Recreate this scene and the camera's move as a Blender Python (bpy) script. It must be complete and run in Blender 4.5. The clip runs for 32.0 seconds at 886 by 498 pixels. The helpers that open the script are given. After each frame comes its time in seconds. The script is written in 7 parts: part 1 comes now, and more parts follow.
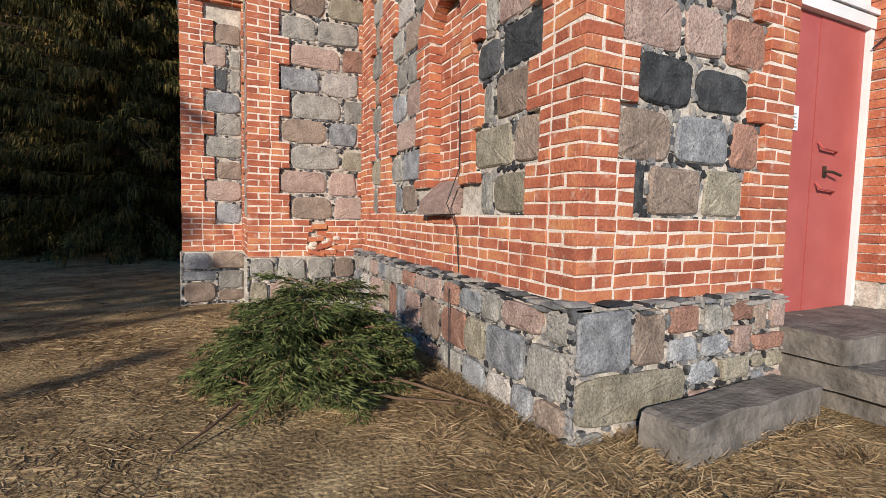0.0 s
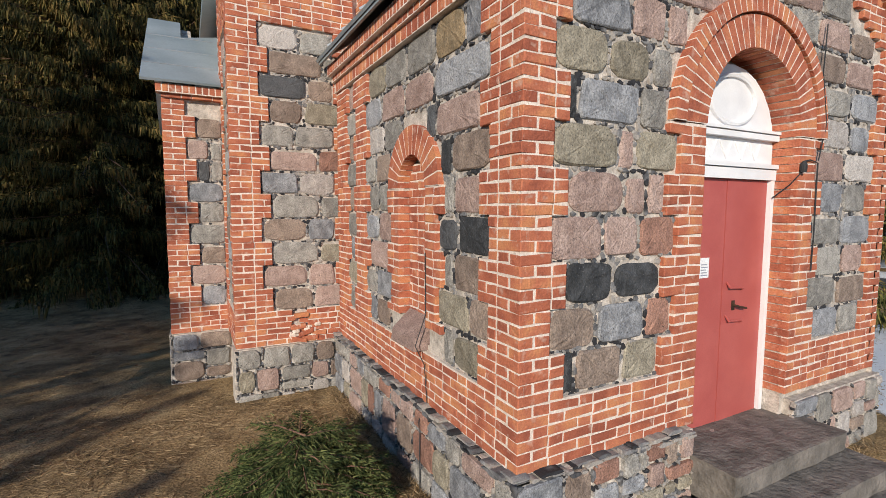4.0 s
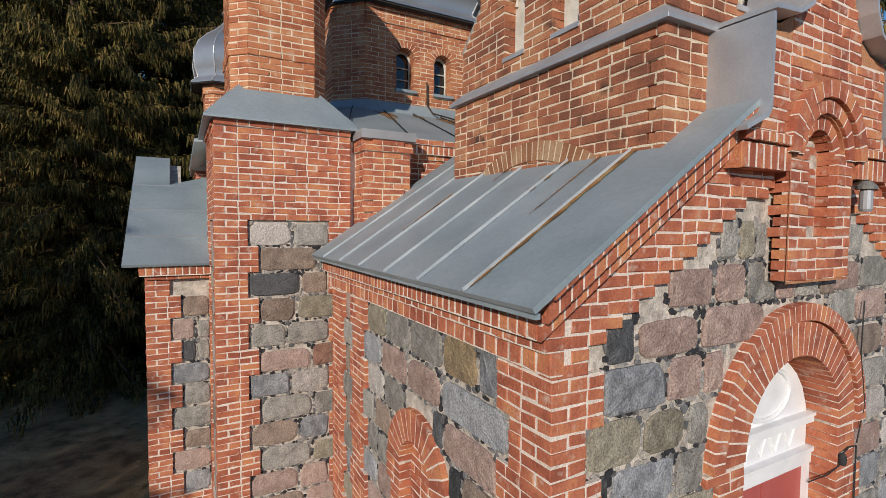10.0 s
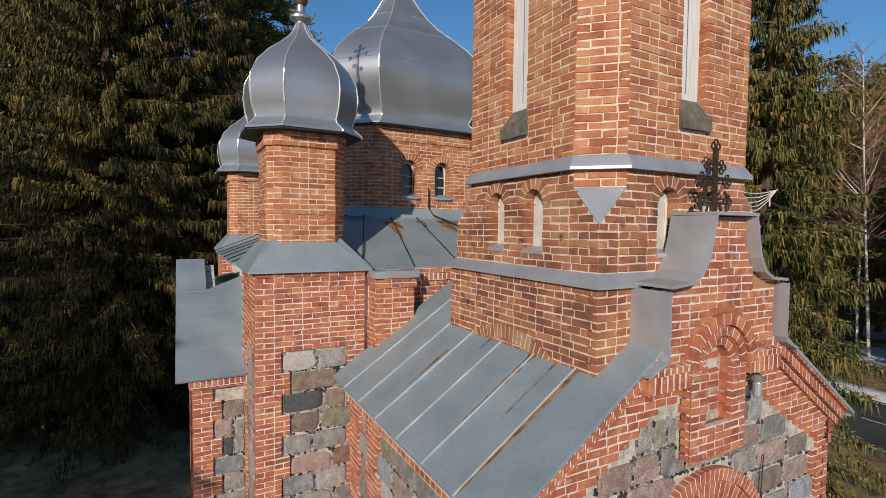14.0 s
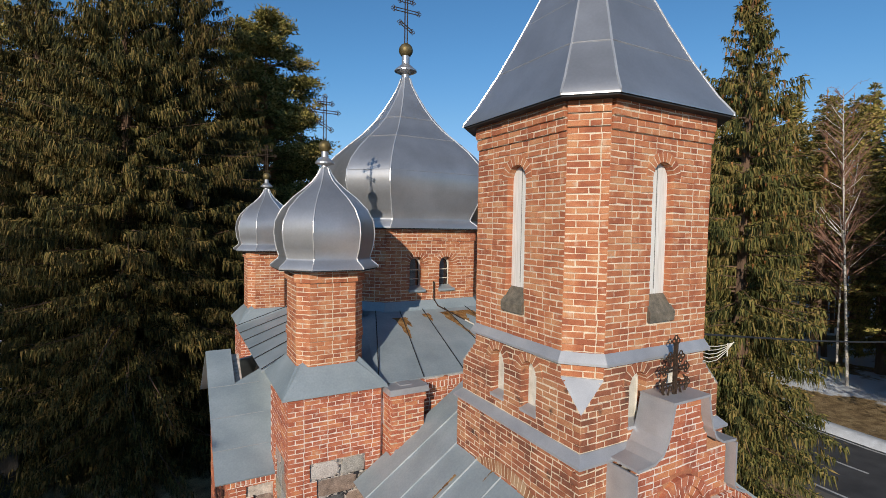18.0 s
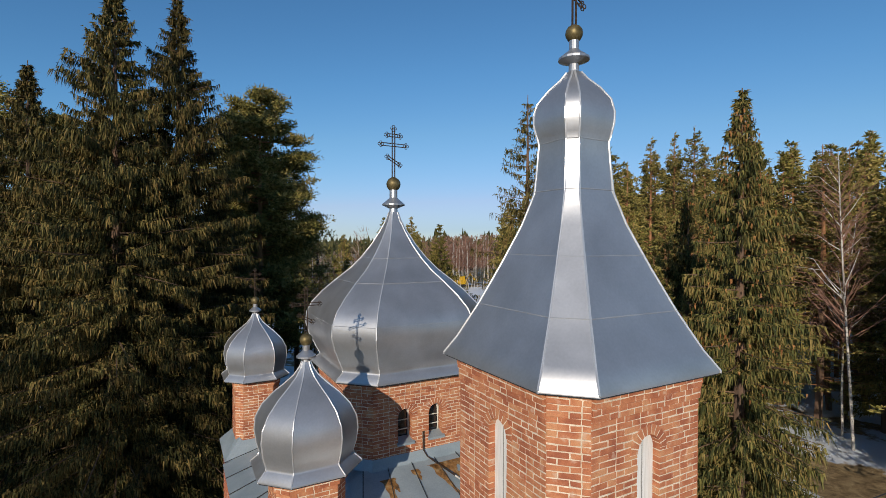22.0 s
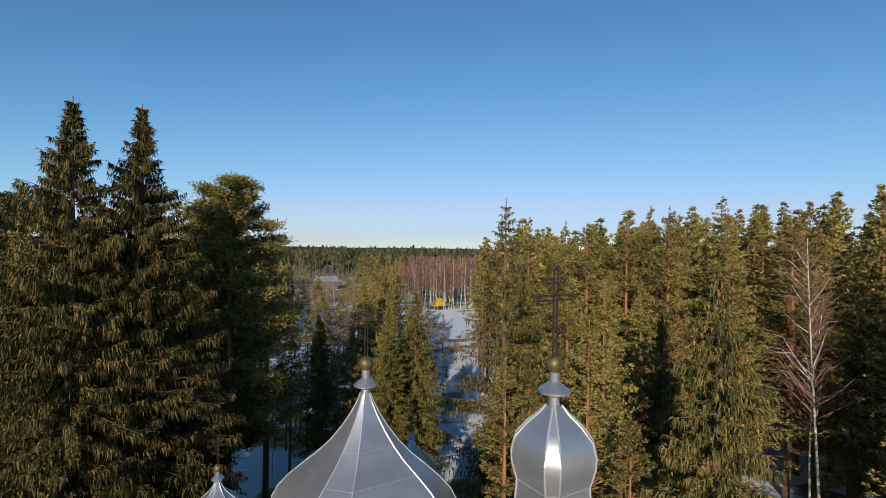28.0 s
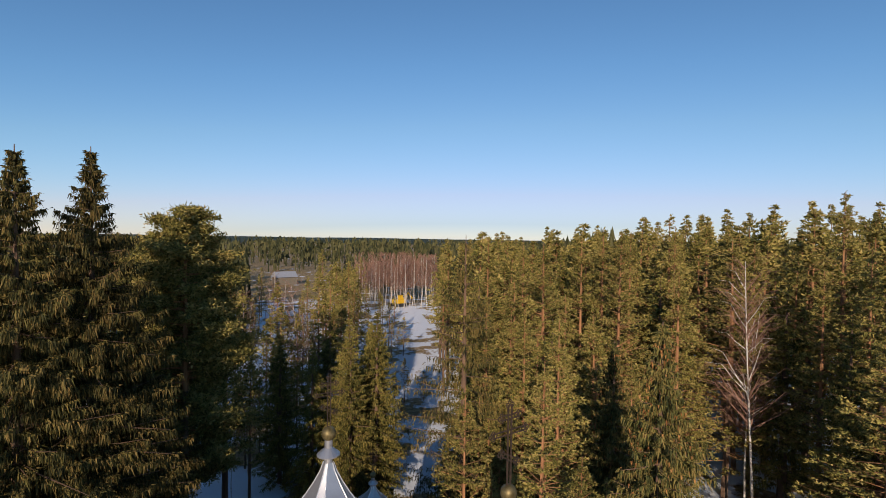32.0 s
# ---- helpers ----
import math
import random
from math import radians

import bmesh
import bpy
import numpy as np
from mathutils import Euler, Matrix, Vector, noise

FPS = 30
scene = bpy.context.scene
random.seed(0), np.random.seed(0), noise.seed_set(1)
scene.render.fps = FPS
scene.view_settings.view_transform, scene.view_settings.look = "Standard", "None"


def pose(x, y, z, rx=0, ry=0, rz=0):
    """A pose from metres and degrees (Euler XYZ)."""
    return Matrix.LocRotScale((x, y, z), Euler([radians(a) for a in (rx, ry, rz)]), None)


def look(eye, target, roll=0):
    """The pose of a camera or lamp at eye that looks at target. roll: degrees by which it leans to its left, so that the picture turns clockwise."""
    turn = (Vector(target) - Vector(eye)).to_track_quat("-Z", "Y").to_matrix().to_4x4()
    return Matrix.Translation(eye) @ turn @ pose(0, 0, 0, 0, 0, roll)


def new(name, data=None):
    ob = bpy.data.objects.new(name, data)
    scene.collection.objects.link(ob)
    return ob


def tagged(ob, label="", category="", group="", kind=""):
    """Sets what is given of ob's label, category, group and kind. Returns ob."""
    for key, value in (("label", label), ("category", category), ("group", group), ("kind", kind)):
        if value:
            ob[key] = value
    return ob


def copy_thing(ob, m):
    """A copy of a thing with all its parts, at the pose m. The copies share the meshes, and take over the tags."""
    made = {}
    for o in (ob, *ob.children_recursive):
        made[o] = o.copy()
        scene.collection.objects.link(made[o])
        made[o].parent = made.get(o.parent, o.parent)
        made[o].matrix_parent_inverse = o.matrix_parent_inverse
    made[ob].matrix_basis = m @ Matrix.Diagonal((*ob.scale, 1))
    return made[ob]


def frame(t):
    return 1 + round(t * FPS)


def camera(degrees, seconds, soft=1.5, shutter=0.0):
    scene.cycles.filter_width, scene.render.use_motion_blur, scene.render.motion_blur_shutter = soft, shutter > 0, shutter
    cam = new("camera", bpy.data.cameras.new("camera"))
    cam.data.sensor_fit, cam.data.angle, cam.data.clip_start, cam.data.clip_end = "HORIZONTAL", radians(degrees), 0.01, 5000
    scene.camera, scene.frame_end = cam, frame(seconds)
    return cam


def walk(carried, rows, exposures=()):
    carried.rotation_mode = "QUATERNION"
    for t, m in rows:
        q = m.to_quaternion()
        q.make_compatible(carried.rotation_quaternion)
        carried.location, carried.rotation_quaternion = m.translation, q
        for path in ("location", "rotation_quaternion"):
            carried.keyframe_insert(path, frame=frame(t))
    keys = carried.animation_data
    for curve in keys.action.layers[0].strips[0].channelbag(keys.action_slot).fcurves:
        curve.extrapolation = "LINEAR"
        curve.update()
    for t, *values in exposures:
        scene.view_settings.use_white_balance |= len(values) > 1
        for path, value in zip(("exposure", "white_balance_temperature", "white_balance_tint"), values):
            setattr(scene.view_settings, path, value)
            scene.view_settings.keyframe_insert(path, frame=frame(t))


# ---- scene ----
# ---- camera: seconds, eye (m), yaw, pitch, roll (degrees) ----
cam = camera(85.0, 32.0, soft=0.8)
ROWS = [
    (0.0, -1.701, -1.970, 1.180, -25.18, -3.84, -1.24),
    (0.5, -1.682, -1.960, 1.259, -25.87, -3.88, -1.23),
    (1.0, -1.669, -1.964, 1.332, -26.51, -3.96, -1.20),
    (1.5, -1.685, -2.017, 1.450, -26.96, -4.00, -1.07),
    (2.0, -1.722, -2.104, 1.627, -27.38, -4.01, -0.94),
    (2.5, -1.752, -2.208, 1.838, -27.58, -4.15, -0.73),
    (3.0, -1.794, -2.334, 2.065, -27.59, -4.52, -0.47),
    (3.5, -1.840, -2.469, 2.312, -27.51, -5.00, -0.17),
    (5.5, -1.849, -2.299, 2.865, -28.92, -3.39, -0.80),
    (6.0, -1.840, -2.245, 3.067, -28.90, -3.18, -0.80),
    (6.5, -1.831, -2.184, 3.287, -28.75, -3.07, -0.78),
    (7.0, -1.821, -2.125, 3.517, -28.68, -2.95, -0.74),
    (7.5, -1.777, -2.040, 3.731, -28.71, -2.89, -0.73),
    (8.0, -1.700, -1.938, 3.897, -28.76, -2.82, -0.72),
    (8.5, -1.657, -1.863, 4.052, -28.78, -2.84, -0.66),
    (9.0, -1.657, -1.853, 4.249, -28.71, -2.85, -0.67),
    (9.5, -1.671, -1.873, 4.512, -28.54, -2.83, -0.58),
    (10.0, -1.693, -1.909, 4.813, -28.49, -2.84, -0.55),
    (10.5, -1.707, -1.964, 5.081, -28.43, -2.79, -0.58),
    (11.0, -1.742, -2.048, 5.317, -28.41, -2.67, -0.62),
    (11.5, -1.809, -2.159, 5.540, -28.41, -2.58, -0.60),
    (12.0, -1.862, -2.287, 5.776, -28.36, -2.52, -0.61),
    (12.5, -1.902, -2.423, 6.046, -28.29, -2.48, -0.61),
    (13.0, -1.986, -2.589, 6.298, -28.23, -2.44, -0.58),
    (13.5, -2.112, -2.780, 6.503, -28.30, -2.42, -0.61),
    (14.0, -2.237, -2.972, 6.678, -28.29, -2.45, -0.66),
    (14.5, -2.358, -3.170, 6.843, -28.31, -2.40, -0.76),
    (16.5, -2.803, -3.863, 7.799, -28.57, -2.89, -0.91),
    (17.0, -2.835, -3.826, 8.166, -28.60, -2.89, -0.84),
    (17.5, -2.872, -3.773, 8.517, -28.67, -2.81, -0.81),
    (18.0, -2.919, -3.736, 8.865, -28.87, -2.60, -0.89),
    (18.5, -2.980, -3.759, 9.208, -29.03, -2.30, -0.93),
    (19.0, -3.016, -3.838, 9.550, -28.82, -1.92, -0.88),
    (19.5, -2.970, -3.833, 9.934, -28.65, -1.65, -0.79),
    (20.0, -2.853, -3.731, 10.334, -28.76, -1.33, -0.71),
    (20.5, -2.724, -3.646, 10.753, -28.87, -1.23, -0.57),
    (21.0, -2.620, -3.612, 11.172, -28.84, -1.16, -0.40),
    (21.5, -2.550, -3.603, 11.600, -28.78, -1.04, -0.24),
    (22.0, -2.532, -3.620, 12.035, -28.74, -0.85, -0.13),
    (22.5, -2.558, -3.663, 12.463, -28.80, -0.69, -0.03),
    (23.0, -2.620, -3.723, 12.890, -28.94, -0.62, 0.03),
    (23.5, -2.672, -3.769, 13.331, -29.04, -0.59, 0.10),
    (24.0, -2.746, -3.815, 13.777, -29.12, -0.55, 0.16),
    (24.5, -2.821, -3.860, 14.230, -29.08, -0.59, 0.20),
    (25.0, -2.909, -3.930, 14.699, -29.10, -0.66, 0.14),
    (25.5, -2.968, -3.987, 15.202, -29.17, -0.79, -0.05),
    (27.5, -2.222, -3.126, 16.309, -30.23, -0.00, -0.93),
    (28.0, -2.269, -3.207, 16.553, -31.38, -0.22, -0.85),
    (28.5, -2.261, -3.250, 16.784, -32.35, -0.56, -0.78),
    (29.0, -2.264, -3.261, 17.007, -33.22, -0.90, -0.76),
    (29.5, -2.267, -3.258, 17.251, -33.70, -1.10, -0.78),
    (30.0, -2.266, -3.254, 17.517, -33.81, -1.19, -0.77),
    (30.5, -2.318, -3.304, 17.828, -34.41, -1.24, -0.80),
    (31.0, -2.383, -3.371, 18.161, -35.13, -1.29, -0.86),
    (31.5, -2.438, -3.434, 18.453, -35.66, -1.33, -0.89),
    (32.0, -2.488, -3.479, 18.708, -36.02, -1.39, -0.90),
]
walk(cam, [(t, pose(x, y, z, 90 + pitch, roll, yaw)) for t, x, y, z, yaw, pitch, roll in ROWS], [
    (0.0, 0.30, 6500, 10), (3.0, 0.23, 6500, 10), (6.0, 0.02, 6500, 10), (13.0, -0.14, 6500, 10), (19.0, 0.01, 6500, 10), (24.0, -0.17, 6500, 10),
    (27.5, 0.0, 6600, 11), (29.0, 0.04, 6900, 14), (31.0, 0.06, 7150, 17), (32.0, 0.08, 7200, 18)])

# ---- daylight: low winter sun behind the camera ----
SUN_AZ, SUN_EL = radians(-133.3), radians(19.4)
SUN_WAY = Vector((math.cos(SUN_AZ) * math.cos(SUN_EL), math.sin(SUN_AZ) * math.cos(SUN_EL), math.sin(SUN_EL)))
world = bpy.data.worlds.new("sky")
scene.world = world
world.use_nodes = True
wn = world.node_tree.nodes
sky = wn.new("ShaderNodeTexSky")
sky.sky_type = 'NISHITA'
sky.sun_disc = False
sky.sun_elevation, sky.sun_rotation = SUN_EL, radians(90) - SUN_AZ
sky.altitude, sky.air_density, sky.dust_density, sky.ozone_density = 1800, 0.82, 0.0, 2.5
wn["Background"].inputs["Strength"].default_value = 0.15
# clear winter air: a purer blue in the deep of the sky, a pale lavender haze in its bright foot
bw, grade, tint = wn.new("ShaderNodeRGBToBW"), wn.new("ShaderNodeValToRGB"), wn.new("ShaderNodeMixRGB")
scale_ = wn.new("ShaderNodeMath")
scale_.operation, scale_.inputs[1].default_value = 'MULTIPLY', 0.1
tint.blend_type, tint.inputs["Fac"].default_value = 'MULTIPLY', 1.0
stops = ((0.15, (0.57, 0.92, 1.0)), (0.23, (0.61, 0.92, 0.96)), (0.34, (0.69, 0.87, 0.84)), (0.67, (0.68, 0.60, 0.62)), (0.98, (0.43, 0.44, 0.51)))
for k, (at_, c) in enumerate(stops):
    e = grade.color_ramp.elements[k] if k < 2 else grade.color_ramp.elements.new(at_)
    e.position, e.color = at_, (*c, 1)
for a, b in ((sky.outputs[0], bw.inputs[0]), (bw.outputs[0], scale_.inputs[0]), (scale_.outputs[0], grade.inputs["Fac"]), (grade.outputs["Color"], tint.inputs["Color2"])):
    world.node_tree.links.new(a, b)
world.node_tree.links.new(sky.outputs[0], tint.inputs["Color1"])
world.node_tree.links.new(tint.outputs["Color"], wn["Background"].inputs["Color"])
sun_data = bpy.data.lights.new("sun", 'SUN')
sun_data.energy, sun_data.angle, sun_data.color = 4.2, radians(0.53), (1.0, 0.9, 0.76)
sun_lamp = new("sun", sun_data)
sun_lamp.matrix_world = look(SUN_WAY * 60, (0, 0, 0))

# ---- materials ----
def material(name, colours, scale=6.0, rough=0.85, bump=0.15, bump_scale=60.0, metal=0.0, vary=0.0, by="", fine=0.25, fine_scale=90.0, spec=0.3, stretch=(1, 1, 1), spots=None):
    """A surface mixed from a ramp of colours by large noise, with fine grain, relief and a change from piece to piece."""
    m = bpy.data.materials.new(name)
    m.use_nodes = True
    nt = m.node_tree
    nd, ln = nt.nodes, nt.links
    p = nd["Principled BSDF"]
    p.inputs["Roughness"].default_value, p.inputs["Metallic"].default_value = rough, metal
    p.inputs["Specular IOR Level"].default_value = spec
    co = nd.new("ShaderNodeNewGeometry")
    vm = nd.new("ShaderNodeVectorMath")
    vm.operation = 'MULTIPLY'
    vm.inputs[1].default_value = stretch
    ln.new(co.outputs["Position"], vm.inputs[0])
    n1 = nd.new("ShaderNodeTexNoise")
    n1.inputs["Scale"].default_value, n1.inputs["Detail"].default_value = scale, 6
    ln.new(vm.outputs[0], n1.inputs["Vector"])
    ramp = nd.new("ShaderNodeValToRGB")
    els = ramp.color_ramp.elements
    els[0].position, els[1].position = 0.3, 0.7
    els[0].color, els[1].color = (*colours[0], 1), (*colours[-1], 1)
    for i, c in enumerate(colours[1:-1]):
        e = els.new(0.3 + 0.4 * (i + 1) / (len(colours) - 1))
        e.color = (*c, 1)
    n2 = nd.new("ShaderNodeTexNoise")
    n2.inputs["Scale"].default_value, n2.inputs["Detail"].default_value = fine_scale, 4
    ln.new(vm.outputs[0], n2.inputs["Vector"])
    fac = n1.outputs["Fac"]
    if by:
        src = nd.new("ShaderNodeObjectInfo").outputs["Random"] if by == "object" else co.outputs["Random Per Island"]
        mx = nd.new("ShaderNodeMapRange")
        mx.inputs["To Min"].default_value, mx.inputs["To Max"].default_value = -vary, vary
        ln.new(src, mx.inputs["Value"])
        ad = nd.new("ShaderNodeMath")
        ln.new(fac, ad.inputs[0])
        ln.new(mx.outputs[0], ad.inputs[1])
        fac = ad.outputs[0]
    ln.new(fac, ramp.inputs["Fac"])
    hs = nd.new("ShaderNodeHueSaturation")
    ln.new(ramp.outputs["Color"], hs.inputs["Color"])
    mr = nd.new("ShaderNodeMapRange")
    mr.inputs["From Min"].default_value, mr.inputs["From Max"].default_value = 0.25, 0.75
    mr.inputs["To Min"].default_value, mr.inputs["To Max"].default_value = 1 - fine, 1 + fine
    ln.new(n2.outputs["Fac"], mr.inputs["Value"])
    ln.new(mr.outputs[0], hs.inputs["Value"])
    out = hs.outputs["Color"]
    if spots:
        colour, size, low, high = spots
        n3 = nd.new("ShaderNodeTexNoise")
        n3.inputs["Scale"].default_value, n3.inputs["Detail"].default_value = size, 5
        ln.new(vm.outputs[0], n3.inputs["Vector"])
        m3 = nd.new("ShaderNodeMapRange")
        m3.inputs["From Min"].default_value, m3.inputs["From Max"].default_value = low, high
        ln.new(n3.outputs["Fac"], m3.inputs["Value"])
        mix = nd.new("ShaderNodeMixRGB")
        mix.inputs["Color2"].default_value = (*colour, 1)
        ln.new(m3.outputs[0], mix.inputs["Fac"])
        ln.new(out, mix.inputs["Color1"])
        out = mix.outputs["Color"]
    ln.new(out, p.inputs["Base Color"])
    if bump:
        b = nd.new("ShaderNodeBump")
        b.inputs["Strength"].default_value, b.inputs["Distance"].default_value = bump, 0.02
        n4 = nd.new("ShaderNodeTexNoise")
        n4.inputs["Scale"].default_value, n4.inputs["Detail"].default_value = bump_scale, 5
        ln.new(vm.outputs[0], n4.inputs["Vector"])
        ln.new(n4.outputs["Fac"], b.inputs["Height"])
        ln.new(b.outputs[0], p.inputs["Normal"])
    return m


BRICKS = [(0.30, 0.090, 0.054), (0.40, 0.122, 0.068), (0.47, 0.160, 0.088), (0.55, 0.225, 0.105)]
OLD_BRICKS = [(0.20, 0.078, 0.048), (0.31, 0.112, 0.062), (0.39, 0.152, 0.08), (0.45, 0.22, 0.115)]
M_BRICK = material("brick", BRICKS, 5, 0.9, 0.5, 45, vary=0.15, by="island", fine=0.2, spots=((0.56, 0.40, 0.32), 13, 0.58, 0.80))
M_BRICK_ONE = material("brick_single", BRICKS, 5, 0.9, 0.5, 45, vary=0.15, by="object", fine=0.2, spots=((0.56, 0.40, 0.32), 13, 0.58, 0.80))
M_OLD = material("weathered_brick", OLD_BRICKS, 3, 0.92, 0.4, 45, vary=0.17, by="island", fine=0.28, spots=((0.07, 0.045, 0.035), 5, 0.6, 0.75))
M_BRICK_TOP = material("orange_brick", [(0.32, 0.105, 0.056), (0.42, 0.148, 0.072), (0.49, 0.195, 0.095), (0.54, 0.26, 0.13)], 4, 0.9, 0.35, 55, vary=0.14, by="island", fine=0.22, spots=((0.58, 0.44, 0.34), 8, 0.6, 0.82))
M_SHUTTER = material("white_boards", [(0.62, 0.60, 0.56), (0.78, 0.77, 0.74)], 5, 0.6, 0.1, 40, fine=0.08, stretch=(8, 8, 0.6))
M_MORTAR = material("lime_mortar", [(0.64, 0.53, 0.45), (0.83, 0.74, 0.66)], 8, 0.95, 0.5, 70, fine=0.2)
M_MORTAR_OLD = material("weathered_mortar", [(0.56, 0.45, 0.33), (0.79, 0.67, 0.52)], 6, 0.95, 0.5, 70, fine=0.25)
M_RUBBLE = material("rubble_mortar", [(0.33, 0.29, 0.25), (0.66, 0.59, 0.52)], 12, 0.95, 0.8, 30, fine=0.3)
STONES = {
    "K": [(0.034, 0.036, 0.039), (0.095, 0.098, 0.104)],
    "B": [(0.15, 0.155, 0.168), (0.33, 0.335, 0.35)],
    "G": [(0.19, 0.18, 0.165), (0.36, 0.34, 0.31)],
    "P": [(0.26, 0.18, 0.155), (0.42, 0.31, 0.27)],
    "R": [(0.20, 0.11, 0.085), (0.36, 0.2, 0.15)],
    "O": [(0.18, 0.158, 0.12), (0.33, 0.295, 0.23)],
    "W": [(0.17, 0.128, 0.105), (0.31, 0.24, 0.195)],
    "Y": [(0.16, 0.125, 0.08), (0.32, 0.235, 0.14)],
    "L": [(0.33, 0.30, 0.28), (0.50, 0.46, 0.43)],
}
M_STONE = {k: material("granite_" + k.lower(), v, 10, 0.85, 0.55, 36, vary=0.17, by="object", fine=0.5, fine_scale=95, stretch=(1, 1, 0.75), spots=((0.035, 0.033, 0.03) if k != "K" else (0.14, 0.14, 0.15), 85, 0.63, 0.72)) for k, v in STONES.items()}
M_CHIP = material("stone_chips", [(0.03, 0.03, 0.034), (0.12, 0.12, 0.125), (0.22, 0.215, 0.215), (0.34, 0.31, 0.28)], 5, 0.85, 0.5, 40, vary=0.32, by="island")
M_ZINC = material("roof_sheet", [(0.255, 0.312, 0.345), (0.36, 0.418, 0.45)], 1.6, 0.5, 0.12, 5, metal=0.25, fine=0.08, fine_scale=30, spec=0.5, spots=((0.32, 0.17, 0.06), 1.3, 0.72, 0.86))
M_SILVER = material("silver_sheet", [(0.40, 0.40, 0.41), (0.52, 0.52, 0.53)], 1.5, 0.38, 0.10, 4, metal=0.75, fine=0.05, fine_scale=30, spec=0.5)
M_ROOFSEAM = material("pale_roof_seam", [(0.34, 0.385, 0.415), (0.52, 0.55, 0.575)], 3, 0.5, 0.1, 20, metal=0.2, fine=0.1)
M_SEAM = material("silver_seam", [(0.62, 0.62, 0.62), (0.72, 0.72, 0.72)], 3, 0.35, 0.0, metal=0.6, fine=0.05)
M_FLASH = material("grey_flashing", [(0.36, 0.37, 0.40), (0.48, 0.49, 0.51)], 3, 0.45, 0.12, 6, metal=0.4, fine=0.08)
# near-black for seams, cables and tracks, and for shade painted under the eaves
M_NEARBLACK = material("dark_seam", [(0.02, 0.022, 0.025), (0.04, 0.042, 0.045)], 3, 0.7, 0.0)
M_RED = material("red_door_paint", [(0.40, 0.085, 0.075), (0.47, 0.115, 0.10)], 3, 0.5, 0.05, 40, fine=0.06, spec=0.4)
M_WHITE = material("white_paint", [(0.72, 0.72, 0.74), (0.84, 0.84, 0.85)], 4, 0.5, 0.04, 40, fine=0.04)
M_OLDWHITE = material("weathered_white_paint", [(0.48, 0.45, 0.38), (0.72, 0.69, 0.62)], 6, 0.7, 0.1, 40, fine=0.12)
M_IRON = material("rusty_iron", [(0.03, 0.024, 0.02), (0.09, 0.055, 0.035)], 20, 0.7, 0.1, 60, metal=0.4)
M_BRONZE = material("tarnished_bronze", [(0.10, 0.075, 0.03), (0.22, 0.17, 0.08)], 8, 0.5, 0.1, 30, metal=0.6)
M_GLASS = material("dark_window_glass", [(0.01, 0.012, 0.014), (0.02, 0.023, 0.026)], 3, 0.06, 0.0, spec=0.8)
M_SLATE = material("mossy_stone_sill", [(0.10, 0.09, 0.07), (0.21, 0.18, 0.14)], 12, 0.9, 0.6, 30)
M_STEP = material("dark_granite_step", [(0.10, 0.09, 0.08), (0.25, 0.222, 0.195)], 6, 0.88, 0.9, 22, fine=0.3, fine_scale=200)
M_PAPER = material("paper", [(0.75, 0.76, 0.78), (0.82, 0.83, 0.85)], 20, 0.8, 0)
M_INK = material("grey_ink", [(0.25, 0.27, 0.33), (0.3, 0.32, 0.38)], 20, 0.8, 0)
M_GREYBASE = material("grey_plastic", [(0.12, 0.12, 0.115), (0.2, 0.2, 0.19)], 9, 0.6, 0.05)
M_BARK = material("pine_bark", [(0.10, 0.065, 0.045), (0.20, 0.12, 0.075)], 4, 0.95, 0.8, 14, stretch=(1, 1, 0.25))
M_BARK_RED = material("red_pine_bark", [(0.24, 0.11, 0.05), (0.38, 0.19, 0.09)], 3, 0.95, 0.6, 10, stretch=(1, 1, 0.4))
M_BIRCH = material("birch_bark", [(0.46, 0.42, 0.37), (0.64, 0.60, 0.54)], 3, 0.8, 0.2, 20, spots=((0.05, 0.045, 0.04), 7, 0.58, 0.64), stretch=(1, 1, 2.5))
M_TWIG = material("bare_twigs", [(0.18, 0.095, 0.068), (0.31, 0.175, 0.125)], 3, 0.9, 0)


def leafy(name, colours, vary=0.3, by="island", scale=0.7):
    m = material(name, colours, scale, 0.75, 0, vary=vary, by=by, fine=0.3, fine_scale=8, spec=0.15)
    # whole trees differ a little from one another
    nd, ln = m.node_tree.nodes, m.node_tree.links
    p = nd["Principled BSDF"]
    src = p.inputs["Base Color"].links[0].from_socket
    info, mr, hs = nd.new("ShaderNodeObjectInfo"), nd.new("ShaderNodeMapRange"), nd.new("ShaderNodeHueSaturation")
    mr.inputs["To Min"].default_value, mr.inputs["To Max"].default_value = 0.72, 1.18
    ln.new(info.outputs["Random"], mr.inputs["Value"])
    ln.new(mr.outputs[0], hs.inputs["Value"])
    ln.new(src, hs.inputs["Color"])
    ln.new(hs.outputs["Color"], p.inputs["Base Color"])
    return m


M_SPRUCE = leafy("spruce_needles", [(0.030, 0.030, 0.010), (0.083, 0.075, 0.021), (0.135, 0.107, 0.031), (0.18, 0.122, 0.040)])
M_SPRUCE_MID = leafy("olive_spruce_needles", [(0.06, 0.063, 0.016), (0.15, 0.14, 0.033), (0.22, 0.185, 0.046), (0.28, 0.21, 0.06)])
M_SPRUCE_RUST = leafy("spruce_with_cones", [(0.034, 0.038, 0.012), (0.088, 0.087, 0.025), (0.14, 0.122, 0.035), (0.19, 0.136, 0.044)])
M_CONE = leafy("spruce_cones", [(0.16, 0.065, 0.02), (0.26, 0.12, 0.04), (0.33, 0.17, 0.06)])
M_PINE = leafy("pine_needles", [(0.098, 0.092, 0.024), (0.21, 0.184, 0.046), (0.295, 0.243, 0.066), (0.36, 0.27, 0.09)])
